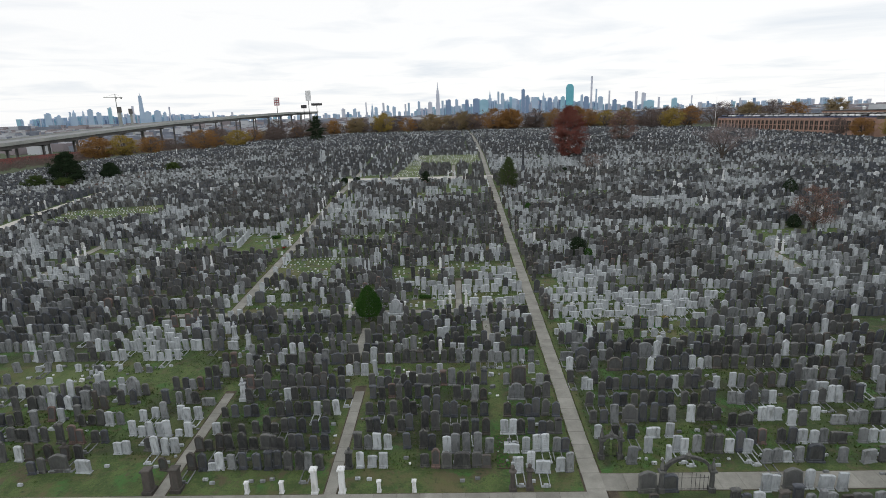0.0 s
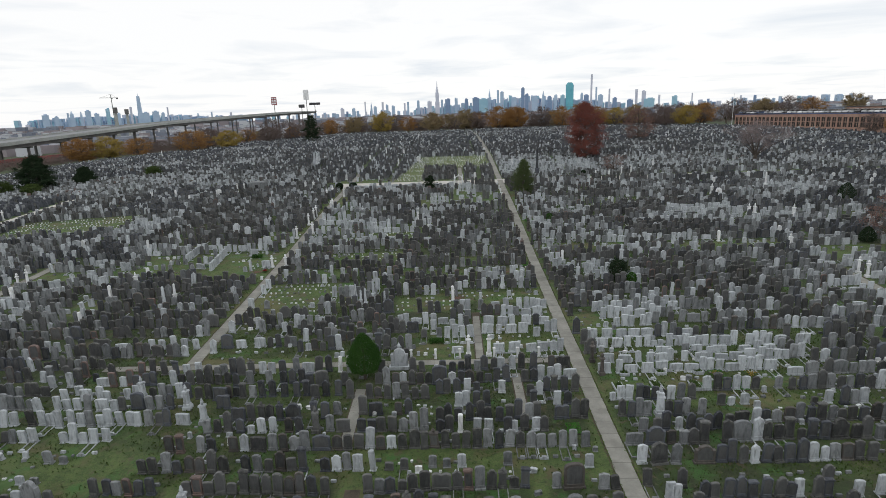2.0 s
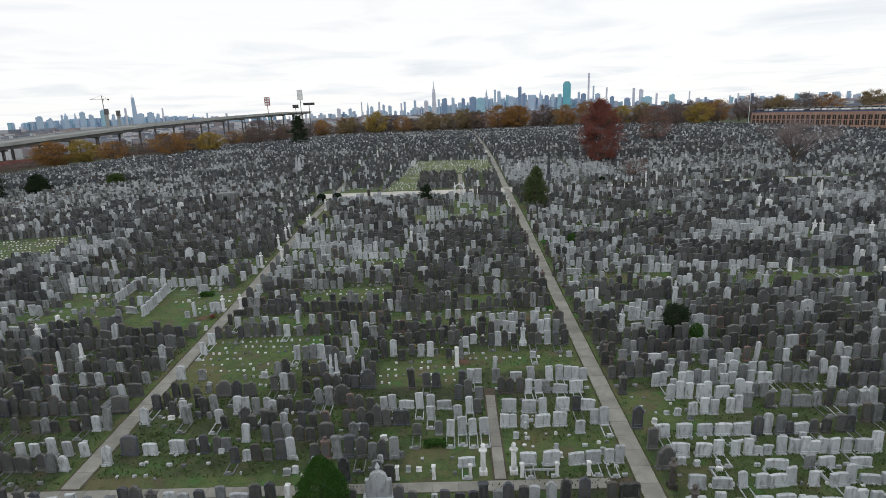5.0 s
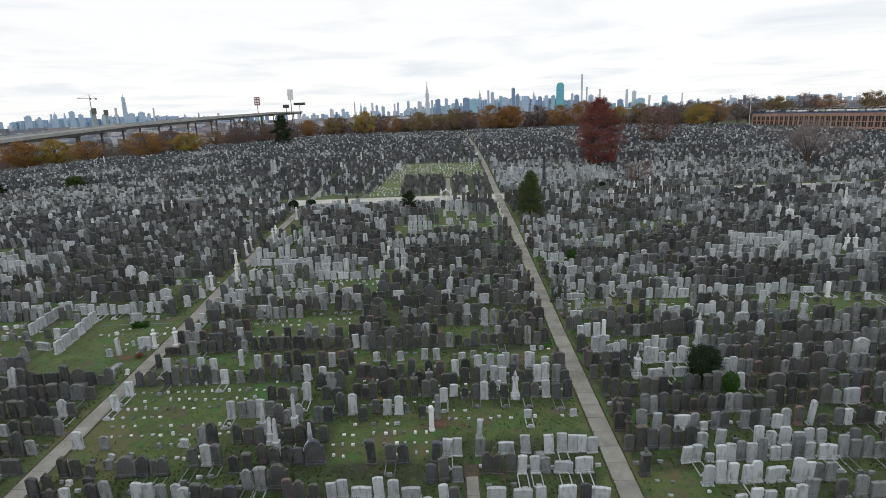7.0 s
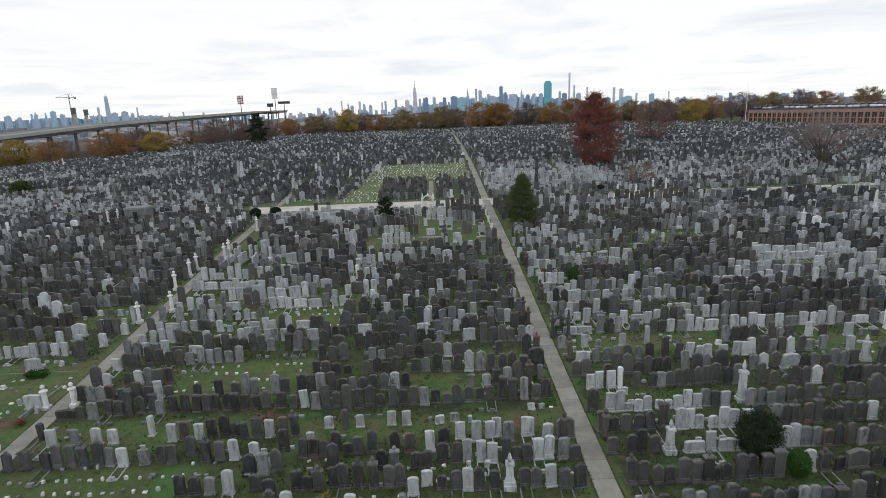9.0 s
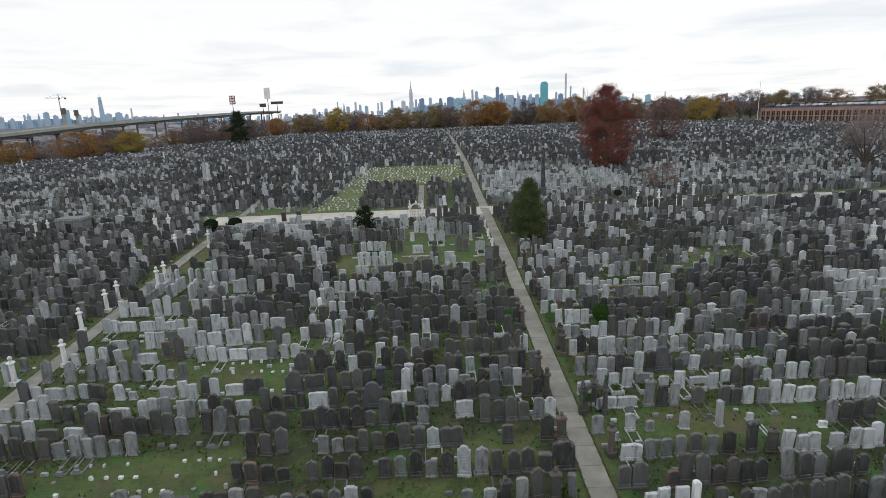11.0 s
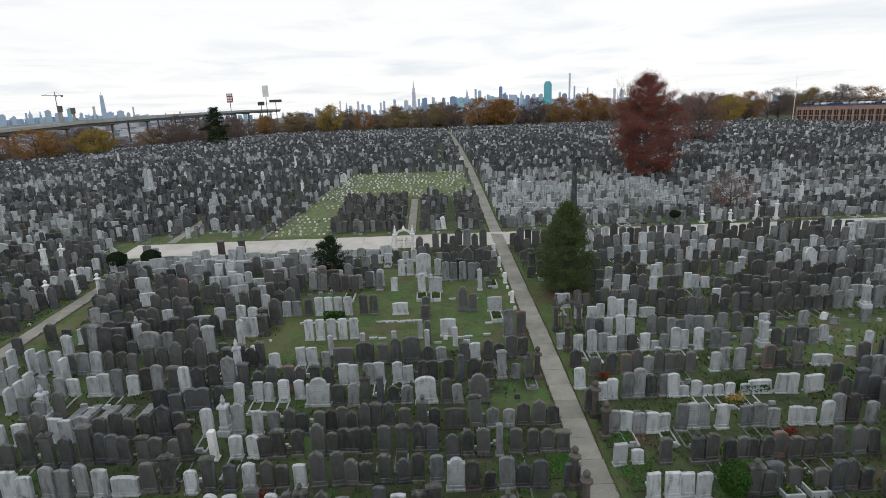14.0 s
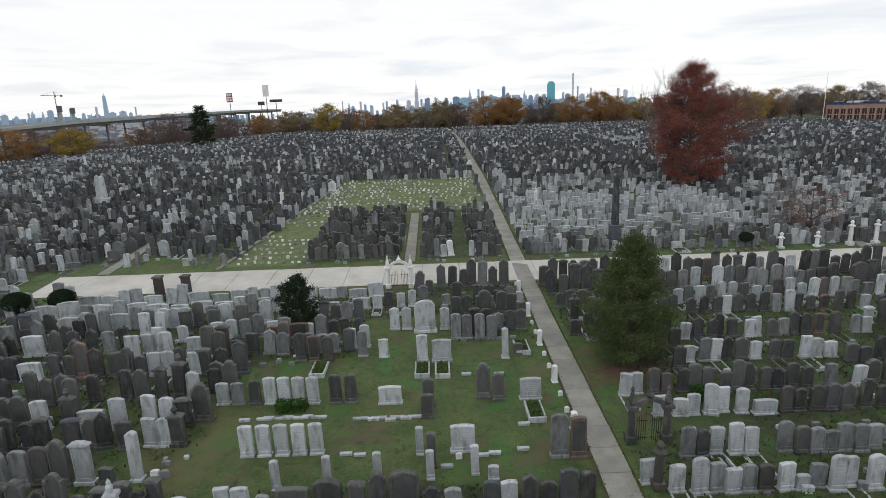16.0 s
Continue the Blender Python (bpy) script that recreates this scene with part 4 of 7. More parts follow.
row(53.1, -18.6, "F....D...D..d...D....F.......D...D")
row(54.4, -1.9, "L..a...d...d.................d........l...d")
row(54.8, -31.3, "G.....V....l..d.....F....g...g...d......u............d..d")
row(54.8, 10.1, "s..l..l...d..d..d..d..L...g...d")
row(56.3, -34.2, "l........V.....L..l.......l...l..u...d...G..g...L..D....D...D.......b..d..d...g...d...D....d....d...d.......d....D")
row(56.3, -3.4, "d..d...d...l...d.........l.................d..d...d...D")
row(58.0, 5.0, "L...L..L....V")
row(58.4, -36.7, "L.......L...D.........W....R...l..R..d...d..d........L..d...d...D...D...d...d.........g.......G.....d...d...d")
row(58.9, 10.5, "V.....l....W......V.....V.....W.....W....L..L...l....W...L...L..L....V")
row(59.8, -3.2, "d...d...d..D...g..d...D..L.............D............F")
row(60.7, 11.3, "V......W.....s....l....W...l.....l......W...L....W.....W.....V....l..l...l..l...G..L")
row(60.0, -36.4, "d...d...R...........d............R....D....D.....d....l....l...........................l...l..........G....V........D....P")
row(63.0, -1.9, "W..................V......V.......V....V....l..l")
row(63.4, 11.4, "V......V....l....l...l..s..s...l...l..l..l..l..l...l....V...L......L..L..L..L....V..........V")
row(65.0, -41.7, "l...l............d..........F.......W.......d......l....l.....L....L.....l..............F......V........V....d...d...d..g")
row(65.4, 11.0, "V......V......V.....V.....V....d..L...G..d...W...d...d....d..d")
row(66.9, 0.8, "l..s...s.....V.....V...........L..L")
row(67.4, -18.7, "d......D..d...D..D...a.....d...d....R......b....d..d..D..D....F")
row(67.8, 14.0, "l...l..l.....L..L")
row(68.6, -1.5, "L..d..........V......V....l......V....d...V")
row(69.3, -23.3, "d...L.......D...G.......L..l...G...a.a..d..d...d..d...............R..d...d....l..L....W....L...L....W")
row(69.7, 13.1, "L...L..L...L..L....V.....L..l..g..g")
row(71.0, 1.0, "b..b...b..L...l..g....W.....V")
row(71.5, 12.7, "l..L...s..L..L..G..l..G...l..l...G..L....V....G..G...G..g..g")
row(71.7, -24.2, "d...d...d..........F....d...d.d....................d...d")
row(72.7, -1.3, "l..l......g.......V.....L...k..l...L..l..l..l")
row(74.6, 12.1, "l...b...V...g..s...G..d.....G..d...G..l..a................g..L...b..b..l")


def bulk(x, y):
    """Stones of the western slope and along the road are larger than the rest."""
    if x > 1.5 and 137.4 < y < 141:
        return 1.24
    return 1.0 if not (-25.2 < x < -8.7 and 104 < y < 139) else 1.26 if y > 119 else 1.17


def all_stones():
    rng = random.Random(11)
    stones, kerbs, ivy = [], [], []
    taken, filled = [], []
    for y, x0, codes in ROWS:
        xs = []
        for i, c in enumerate(codes):
            x, yy = x0 + 0.2 * i, y + rng.gauss(0, 0.06)
            if c == "." or on_path(x, yy):
                continue
            xs.append((x, 0.9 if c in "WVF" else 0.62))
            if c not in CODES:
                SPECIAL.append((c, x, yy))
                continue
            tone_name, shapes = CODES[c]
            tone_name = "slate" if tone_name == "dark" and rng.random() < (0.55 if y < 66 else 0.14) else tone_name
            pale = tone_name in ("light", "white")
            stones.append((x, yy, rng.choice(shapes), tone_name, rng.uniform(0.88, 1.02) * (0.4 + 0.6 * bulk(x, y)), rng.uniform(0.74, 0.99) * (0.84 if c in "WV" else 0.92 if c in "lL" else 1.0) * bulk(x, y), (rng.gauss(0, 2.2), rng.gauss(0, 1.7), rng.gauss(0, 4.0)), 6))
            r = rng.random()
            if r < (0.24 if pale else 0.17):
                kerbs.append((x, yy, 0.62, rng.uniform(1.1, 1.45), tone_name))
                if r < 0.12:
                    ivy.extend([(x, yy - 0.45, 0.16), (x, yy - 0.85, 0.16)])
            elif r < (0.54 if pale else 0.42):
                kerbs.append((x, yy, 0, rng.uniform(1.0, 1.4), tone_name))
            elif r > 0.66:
                ivy.append((x + rng.gauss(0, 0.3), yy - rng.uniform(0.3, 1.2), rng.uniform(0.15, 0.4)))
        taken.append((y, xs))
    blocks = [(-25, -9.6, 119.4, 135, 2.08, 119.2), (-5.5, 7.8, 98, 106.5, 2.08, 98.6), (12, 36, 99, 118, 2.1, 99.4), (-200, -27.0, -16, 140.3, 2.1, 120.2), (-25.2, 7.85, -16, 140.4, 2.08, 118.1), (9.5, 200, -16, 140.5, 2.1, 125.2), (-200, -32, 140.9, 146.4, 1.75, 141.2), (-200, 7.8, 146.9, 335, 1.62, 147.4), (9.6, 200, 146.9, 345, 1.6, 147.2)]
    for bi, (bx0, bx1, by0, by1, pitch, phase) in enumerate(blocks, -3):
        for k in range(math.ceil((by0 - phase) / pitch), math.floor((by1 - phase) / pitch) + 1):
            y0 = phase + k * pitch
            half = min(max(76, 0.84 * y0 + 24), 175)
            x = max(bx0, -half) + rng.random() * 0.3
            end = min(bx1, half)
            wob = rng.random() * 100
            while x < end:
                y = y0 + 0.3 * noise.noise(Vector((x * 0.12, wob, 0))) + rng.uniform(-0.09, 0.09)
                gap_walk = abs((x + 200) % 21.5 - 10.7) < 0.5 and y > 147
                kind = kind_at(x, y) or cluster_kind(x, y)
                if kind in "EL" or x < -110 and y > 262 or y > 196 and x > 124 + 0.22 * (286 - y) or keep_clear(x, y) or on_path(x, y) or any(abs(y - ty) < 1.3 and any(abs(x - tx) < r for tx, r in xs) for ty, xs in taken):
                    x += 0.4
                    continue
                tones, shapes, gap, share = KINDS[kind]
                share *= 1 + 0.12 * noise.noise(Vector((x * 0.3, y * 0.4, 5)))
                if rng.random() < share * (0.55 if bi < 0 else 1.0) and not gap_walk and not (bi in (1, 2) and any(abs(x - tx) < 0.75 and abs(y - ty) < 0.5 for tx, ty in filled)):
                    shape, tone_name = pick(rng, shapes), pick(rng, tones)
                    w = SHAPES[shape][1] + SHAPES[shape][5]
                    x += max(0, (w - 0.70) / 2)
                    if bi < 0:
                        filled.append((x, y))
                    sx, sz = rng.uniform(0.88, 1.12) * (0.82 if y > 147 else 0.3 + 0.7 * bulk(x, y)), rng.uniform(0.60 if y > 147 else 0.68, 1.12 if y > 147 else 1.0) * (0.88 if y > 147 else 1.0) * (0.86 if kind == "V" else 1.0) * bulk(x, y)
                    stones.append((x, y, shape, tone_name, sx, sz, tuple(q * (1.7 if y > 147 or x < -34 else 1.0) for q in (rng.gauss(0, 2.6), rng.gauss(0, 1.9), rng.gauss(0, 4.5))), bi))
                    if y < 170 and abs(x) < 60:
                        r = rng.random()
                        pale = kind in "WVNTS"
                        if r < (0.24 if pale else 0.16):
                            kerbs.append((x, y, w * 0.9, rng.uniform(1.1, 1.45), tone_name))
                            if r < 0.12:
                                ivy.extend([(x, y - 0.45, 0.16), (x, y - 0.85, 0.16)])
                        elif r < (0.56 if pale else 0.40):
                            kerbs.append((x, y, 0, rng.uniform(1.0, 1.4), tone_name))
                        if r > (0.74 if kind in "DBMGH" else 0.84):
                            ivy.append((x + rng.gauss(0, 0.3), y - rng.uniform(0.3, 1.2), rng.uniform(0.15, 0.4)))
                    x += max(0, (w - 0.70) / 2)
                x += gap * rng.uniform(0.92, 1.08) * (0.85 if y > 147 else 0.5 + 0.5 * bulk(x, y))
    for x0, x1, y0, y1, kind in PLOTS:
        if kind == "L":
            y = y0 + 0.7
            while y < y1:
                x = x0 + rng.random()
                while x < x1:
                    yy = y + rng.gauss(0, 0.05)
                    if kind_at(x, yy) == "L" and rng.random() < 0.25 + 0.75 * (noise.noise(Vector((x * 0.2, yy * 0.9, 2))) > -0.1) * (0.6 if 95 < yy < 110 else 1):
                        stones.append((x, yy, rng.choice(("marker", "block", "block")), rng.choice(("white", "white", "light", "grey")), rng.uniform(0.45, 0.8) * (1.25 if yy > 146 else 1.0), rng.uniform(0.4, 0.95) * (1.25 if yy > 146 else 1.0), (0, rng.gauss(0, 3), rng.gauss(0, 5)), 5))
                    x += rng.uniform(0.5, 0.8)
                y += 1.05 if y < 100 else 1.3
    # low footstones and worn stumps scattered through the grass
    y = 35.4
    while y < 131:
        for x0, x1 in ((-44, -27), (-25, 7.5), (9.9, 40)):
            x = x0 + rng.random()
            while x < x1:
                yy = y + rng.gauss(0, 0.12)
                kind = kind_at(x, yy)
                dense = noise.noise(Vector((x * 0.16, yy * 0.5, 7.7)))
                if kind in ("S", "M", "T", "E", "V") and not (kind == "E" and yy > 100) and dense > 0.08 and rng.random() < 0.55 and not on_path(x, yy) and not keep_clear(x, yy):
                    stones.append((x, yy, rng.choice(("marker", "block", "block", "stub")), rng.choice(("white", "light", "light", "grey")), rng.uniform(0.45, 0.95), rng.uniform(0.35, 0.8), (rng.gauss(0, 6), rng.gauss(0, 4), rng.gauss(0, 9)), 5))
                x += rng.uniform(0.45, 0.9)
        y += 1.05
    # the nearest of each sort are things of their own, the rest is joined
    order = sorted(range(len(stones)), key=lambda i: nearness(stones[i][0], stones[i][1]))
    limit = {"slate": 280, "dark": 280, "brown": 280, "grey": 260, "light": 270, "white": 150, "red": 60}
    own = set()
    for i in order:
        tone_name = stones[i][3]
        if limit[tone_name] > 0 and stones[i][7] != 5:
            limit[tone_name] -= 1
            own.add(i)
    fields = {}
    for i, (x, y, shape, tone_name, sx, sz, tl, bi) in enumerate(stones):
        tilt = pose(0, 0, 0, *tl)
        if i in own:
            gravestone(x, y, shape, tone_name, sx, sz, tilt)
            continue
        level = 0 if y < 150 and abs(x) < 42 else 1 if y < 215 and abs(x) < 90 else 2
        v, f, sunk = plain_stone(shape, level)
        pts = (v * (sx, 1, sz)) @ np.array(tilt.to_3x3()).T + (x, y, ground_z(x, y) - 0.02)
        field, tone_at = fields.setdefault((bi, level), Geo()), TONES.index(tone_name)
        field.add(pts.tolist(), f, tone_at)
        if tone_name in POLISHED:
            field.m[-len(f):] = [len(TONES) if q else tone_at for q in sunk]
    for (bi, level), g in fields.items():
        ob = part("grave_markers" if bi == 5 else "gravestones", g, ISLAND)
        tagged(ob, "rows of small white footstones set in a lawn" if bi == 5 else "dense rows of upright granite and marble gravestones in grass", "gravestones", "", "stuff")
    g = Geo()
    for x, y, w, length, tone_name in kerbs:
        z = ground_z(x, y)
        b = Geo()
        s = math.sin(slope(y - length / 2))
        if w:
            b.box(-w / 2, -w / 2 + 0.06, -length, -0.2, -0.2, 0.07).box(w / 2 - 0.06, w / 2, -length, -0.2, -0.2, 0.07).box(-w / 2, w / 2, -length - 0.1, -length, -0.2, 0.1)
            b.box(-0.16, 0.16, -length - 0.12, -length + 0.02, -0.2, 0.24, 0, 0.02)
        else:
            b.box(-0.17, 0.17, -length - 0.14, -length, -0.2, 0.2, 0, 0.02)
        g.add([(px + x, py + y, pz + z + py * s) for px, py, pz in b.v], b.f, TONES.index("light" if tone_name in ("white", "light") or x * 7.3 % 1 < 0.12 else "grey"))
    tagged(part("grave_kerbs", g, ISLAND), "low stone kerbs and footstones in front of graves", "grave kerbs", "", "stuff")
    return ivy


IVY = all_stones()


# ---- lawn graves, set one by one ----
def put(x, y, shape, tone_name, sx=1.0, sz=1.0, rz=0.0):
    return gravestone(x, y, shape, tone_name, sx, sz, pose(0, 0, 0, 0.6, -0.5, rz))


for i in range(5):
    put(-6.25 + 0.73 * i, 121.5, "camber_tall", "light", 0.93, 0.92, 1.5)
for x, shape, tone_name in ((-8.7, "camber", "light"), (-7.95, "camber", "grey"), (-7.1, "arch", "dark"), (-6.35, "camber_tall", "light"), (-5.65, "camber_tall", "light"), (-4.95, "camber_tall", "light"), (-4.25, "camber_tall", "light"), (-3.15, "arch_tall", "dark"), (-2.4, "arch_tall", "dark")):
    put(x, 125.5 - 0.05 * (x + 8), shape, tone_name, 0.95, 0.9)
put(-0.5, 125.05, "wide", "light", 0.95, 0.95)
put(1.3, 123.8, "camber_tall", "dark", 0.95, 0.75)
put(4.0, 125.2, "shoulder_tall", "dark", 1.0, 1.05)
put(4.7, 125.0, "arch", "dark")
put(6.25, 125.0, "wide_tall", "light", 0.95, 0.85)
put(2.8, 121.3, "wide_tall", "light", 0.95, 0.95)
put(6.7, 120.7, "arch_tall", "grey", 1.15, 1.15)
put(7.45, 120.6, "camber_tall", "red", 1.05, 1.2)
put(1.1, 132.7, "family", "light", 1.15, 1.2)
for x, y, shape, tone_name in ((-0.8, 133.2, "gable", "light"), (-0.05, 133.2, "gable", "light"), (2.3, 133, "gable", "light"), (0.98, 129.1, "camber_tall", "light"), (2.05, 129.0, "wide_tall", "light"), (-5.8, 129.6, "arch_tall", "dark"), (-5.05, 129.5, "camber_tall", "red"), (-4.3, 129.6, "arch", "brown"), (5.55, 129.1, "post", "light"), (-7.9, 131.6, "camber", "red"), (-7.1, 131.2, "arch_tall", "red"), (-3.2, 130.9, "camber", "light"), (-2.4, 131, "arch", "light"), (6.3, 129.4, "stub", "dark"), (-6.6, 132.6, "wide", "red")):
    put(x, y, shape, tone_name)
for x, y in ((-4.5, 119.45), (-2.55, 119.6), (-0.6, 119.7), (1.45, 119.7), (1.0, 121.2), (3.2, 119.9)):
    put(x, y, "camber_tall", "light", 0.52, 0.82, 2)
for x, y in ((-2.1, 121.3), (-1.5, 121.2), (2.1, 120.3), (3.6, 120.9), (4.1, 121.0), (5.3, 121.2), (5.6, 122.9), (-0.4, 123.6), (0.3, 123.7), (-1.2, 123.7), (-6.1, 124.1), (-5.2, 124.1), (-4.3, 124.1), (-7.2, 124.0), (3.3, 127.4), (5.0, 127.3)):
    put(x, y, "block", "light", 1.7, 0.62)
for k in range(14):
    put(7.72, 122.4 + 1.35 * k, "marker" if k % 3 else "post", "white", 0.75, 0.9 if k % 3 else 0.5)


for x, y, shape, tone_name, sx, sz in ((1.35, 124.7, "arch_tall", "dark", 0.9, 0.85), (1.5, 120.4, "camber_tall", "dark", 0.6, 1.0), (-2.4, 129.9, "arch_tall", "grey", 0.85, 0.9), (-1.2, 129.7, "camber_tall", "light", 0.9, 0.7), (2.95, 131.6, "arch_tall", "grey", 1, 0.95), (3.6, 131.6, "arch_tall", "grey", 1, 0.9), (4.35, 131.5, "arch_tall", "grey", 1, 0.95), (5.05, 131.4, "arch_tall", "grey", 1, 0.9), (2.6, 120.8, "marker", "white", 0.9, 0.9), (3.9, 119.6, "stub", "light", 0.8, 0.8)):
    put(x, y, shape, tone_name, sx, sz)
for k in range(4):
    put(-1.8 + 0.85 * k, 123.8, "block", "light", 2.4, 0.5)
    put(-6.3 + 0.85 * k, 124.05, "block", "light", 2.4, 0.5)


# ---- paving ----
def paving():
    def bed(name, x0, x1, y0, y1, label):
        g = Geo()
        n = max(2, int((y1 - y0) / 1.0))
        ys = sorted(set([y0 + (y1 - y0) * i / n for i in range(n + 1)] + [h for h in HILL_Y if y0 < h < y1]))
        xs = sorted(set([x0, x1] + [q for q in list(range(-120, 131, 10)) + list(SIDE_X) if x0 < q < x1]))
        for a, b in zip(ys, ys[1:]):
            for c, d in zip(xs, xs[1:]):
                g.add([(u, v, ground_z(u, v) + 0.02) for u, v in ((c, a), (d, a), (d, b), (c, b))], [(0, 1, 2, 3)])
        return tagged(part(name, g, soil), label, "path", "", "structure")

    rng = random.Random(3)

    def lay(owner, x, y, me, sag=0.0):
        ob = part("slab", me, None, owner)
        ob.matrix_basis = pose(x, y, ground_z(x, y), math.degrees(slope(y)) + rng.gauss(0, 0.25), rng.gauss(0, 0.25), rng.gauss(0, 0.15))

    path = bed("main_path", PATH_X - 0.75, PATH_X + 0.75, 28, 312, "long straight pale concrete footpath of cast slabs")
    me = Geo().box(-PATH_W / 2, PATH_W / 2, -0.745, 0.745, -0.06, 0.06, 0, 0.015).mesh("slab", [concrete])
    y = 28.8
    while y < 311:
        lay(path, PATH_X + rng.gauss(0, 0.01), y, me)
        y += 1.5
    side = bed("side_path", SIDE_PATH_X - 0.75, SIDE_PATH_X + 0.75, 61.6, 142, "narrow concrete footpath between crowded graves")
    me2 = Geo().box(-0.6, 0.6, -0.745, 0.745, -0.06, 0.05, 0, 0.015).mesh("slab", [concrete])
    y = 62.5
    while y < 142:
        lay(side, SIDE_PATH_X + rng.gauss(0, 0.01), y, me2)
        y += 1.5
    for px, y0, y1 in ((-59.3, 50, 94), (45.4, 72, 84)):
        far = bed("side_path", px - 0.75, px + 0.75, y0, y1, "narrow concrete footpath between crowded graves")
        y = y0 + 0.9
        while y < y1:
            lay(far, px, y, me2)
            y += 1.5
    across = bed("cross_path", -34, 7.9, 60.75, 61.65, "narrow concrete path crossing between grave rows")
    me6 = Geo().box(-0.745, 0.745, -0.42, 0.42, -0.06, 0.045, 0, 0.015).mesh("slab", [concrete])
    for i in range(27):
        lay(across, -33.2 + 1.5 * i, 61.2, me6)
    west = bed("west_road", -92.4, -88.8, 60, 143, "pale concrete cemetery road along the rows")
    me5 = Geo().box(-1.75, 1.75, -1.49, 1.49, -0.08, 0.055, 0, 0.015).mesh("slab", [road_concrete])
    for i in range(28):
        lay(west, -90.6, 61.5 + 3 * i, me5)
    for x, y0, y1, w in ((-19.9, 31, 45, 0.78), (-8.6, 31, 45.5, 0.78), (-9.9, 49.5, 57, 0.8), (0.1, 61.7, 71.8, 0.68), (3.0, 53, 59, 0.7), (-0.4, 146, 163.5, 0.9), (-26, 145.6, 162, 1.0), (38.3, 145.6, 175, 1.2)):
        small = bed("grave_path", x - w / 2 - 0.1, x + w / 2 + 0.1, y0, y1, "short worn concrete path leading in between graves")
        mes = Geo().box(-w / 2, w / 2, -0.745, 0.745, -0.06, 0.045, 0, 0.015).mesh("slab", [concrete])
        y = y0 + 0.8
        while y < y1 - 0.5:
            lay(small, x, y, mes)
            y += 1.5
    kerb = tagged(part("lawn_kerb", Geo().loft([[(lawn_edge(q) - 0.36, q, ground_z(0, q) - 0.2), (lawn_edge(q), q, ground_z(0, q) - 0.2), (lawn_edge(q), q, ground_z(0, q) + 0.02), (lawn_edge(q) - 0.36, q, ground_z(0, q) + 0.02)] for q in (145.7, 163, 181.5)]), soil), "pale concrete kerb slanting along the edge of a lawn", "kerb", "", "structure")
    mek = Geo().box(-0.17, 0.17, -0.745, 0.745, -0.06, 0.09, 0, 0.02).mesh("slab", [concrete])
    for i in range(24):
        q = 146.5 + 1.48 * i
        ob = part("slab", mek, None, kerb)
        ob.matrix_basis = pose(lawn_edge(q) - 0.18, q, ground_z(0, q), math.degrees(slope(q)), 0, -7.8)
    me3 = Geo().box(-1.49, 1.49, -2.18, 2.18, -0.08, 0.055, 0, 0.015).mesh("slab", [road_concrete])
    road = bed("cross_road", -29.4, 130, ROAD_Y0, ROAD_Y1, "pale concrete cemetery road crossing the rows")
    for i in range(53):
        lay(road, -27.8 + 3 * i, (ROAD_Y0 + ROAD_Y1) / 2, me3)
    bed("front_path", 8, 61, 32.35, 34.05, "pale concrete path along the front of the graves")
    front = bed("front_path", -60, 10, 30.7, 32.4, "pale concrete path along the front of the graves")
    me4 = Geo().box(-0.745, 0.745, -0.8, 0.8, -0.06, 0.05, 0, 0.015).mesh("slab", [concrete])
    for i in range(80):
        lay(front, -59 + 1.5 * i, 31.55 if -59 + 1.5 * i < 9 else 33.2, me4)


# ---- monuments, gates and posts ----
def gate_post(x, y, h=2.3, tone_name="white", group="white gate posts"):
    ob = thing("gate_post", stand(x, y), "%s gate post with a moulded cap and finial" % TONE_WORDS[tone_name], "gate post", group)
    mt = STONE[tone_name, "object"]
    part("plinth", Geo().box(-0.24, 0.24, -0.24, 0.24, -0.3, h * 0.14, 0, 0.03), mt, ob)
    part("shaft", Geo().turn([(0.17, 0), (0.15, h * 0.58)], 0, 0, h * 0.14, 10), mt, ob)
    part("cap", Geo().turn([(0.17, 0), (0.26, 0.05), (0.26, 0.13), (0.14, 0.2), (0.1, 0.26)], 0, 0, h * 0.72, 10), mt, ob)
    part("finial", Geo().turn([(0.06, 0), (0.13, 0.08), (0.15, 0.17), (0.1, 0.27), (0.02, 0.33)], 0, 0, h * 0.72 + 0.25, 10), mt, ob)
    return ob


def square_post(x, y, h, w, group):
    ob = thing("gate_post", stand(x, y), "square white stone gate post with a flat moulded cap", "gate post", group)
    mt = STONE["white", "object"]
    part("plinth", Geo().box(-w * 0.62, w * 0.62, -w * 0.62, w * 0.62, -0.3, h * 0.1, 0, 0.02), mt, ob)
    part("shaft", Geo().box(-w / 2, w / 2, -w / 2, w / 2, h * 0.1, h * 0.88, 0, 0.01, 0.94), mt, ob)
    part("cap", Geo().box(-w * 0.66, w * 0.66, -w * 0.66, w * 0.66, h * 0.88, h, 0, h * 0.05), mt, ob)
    return ob


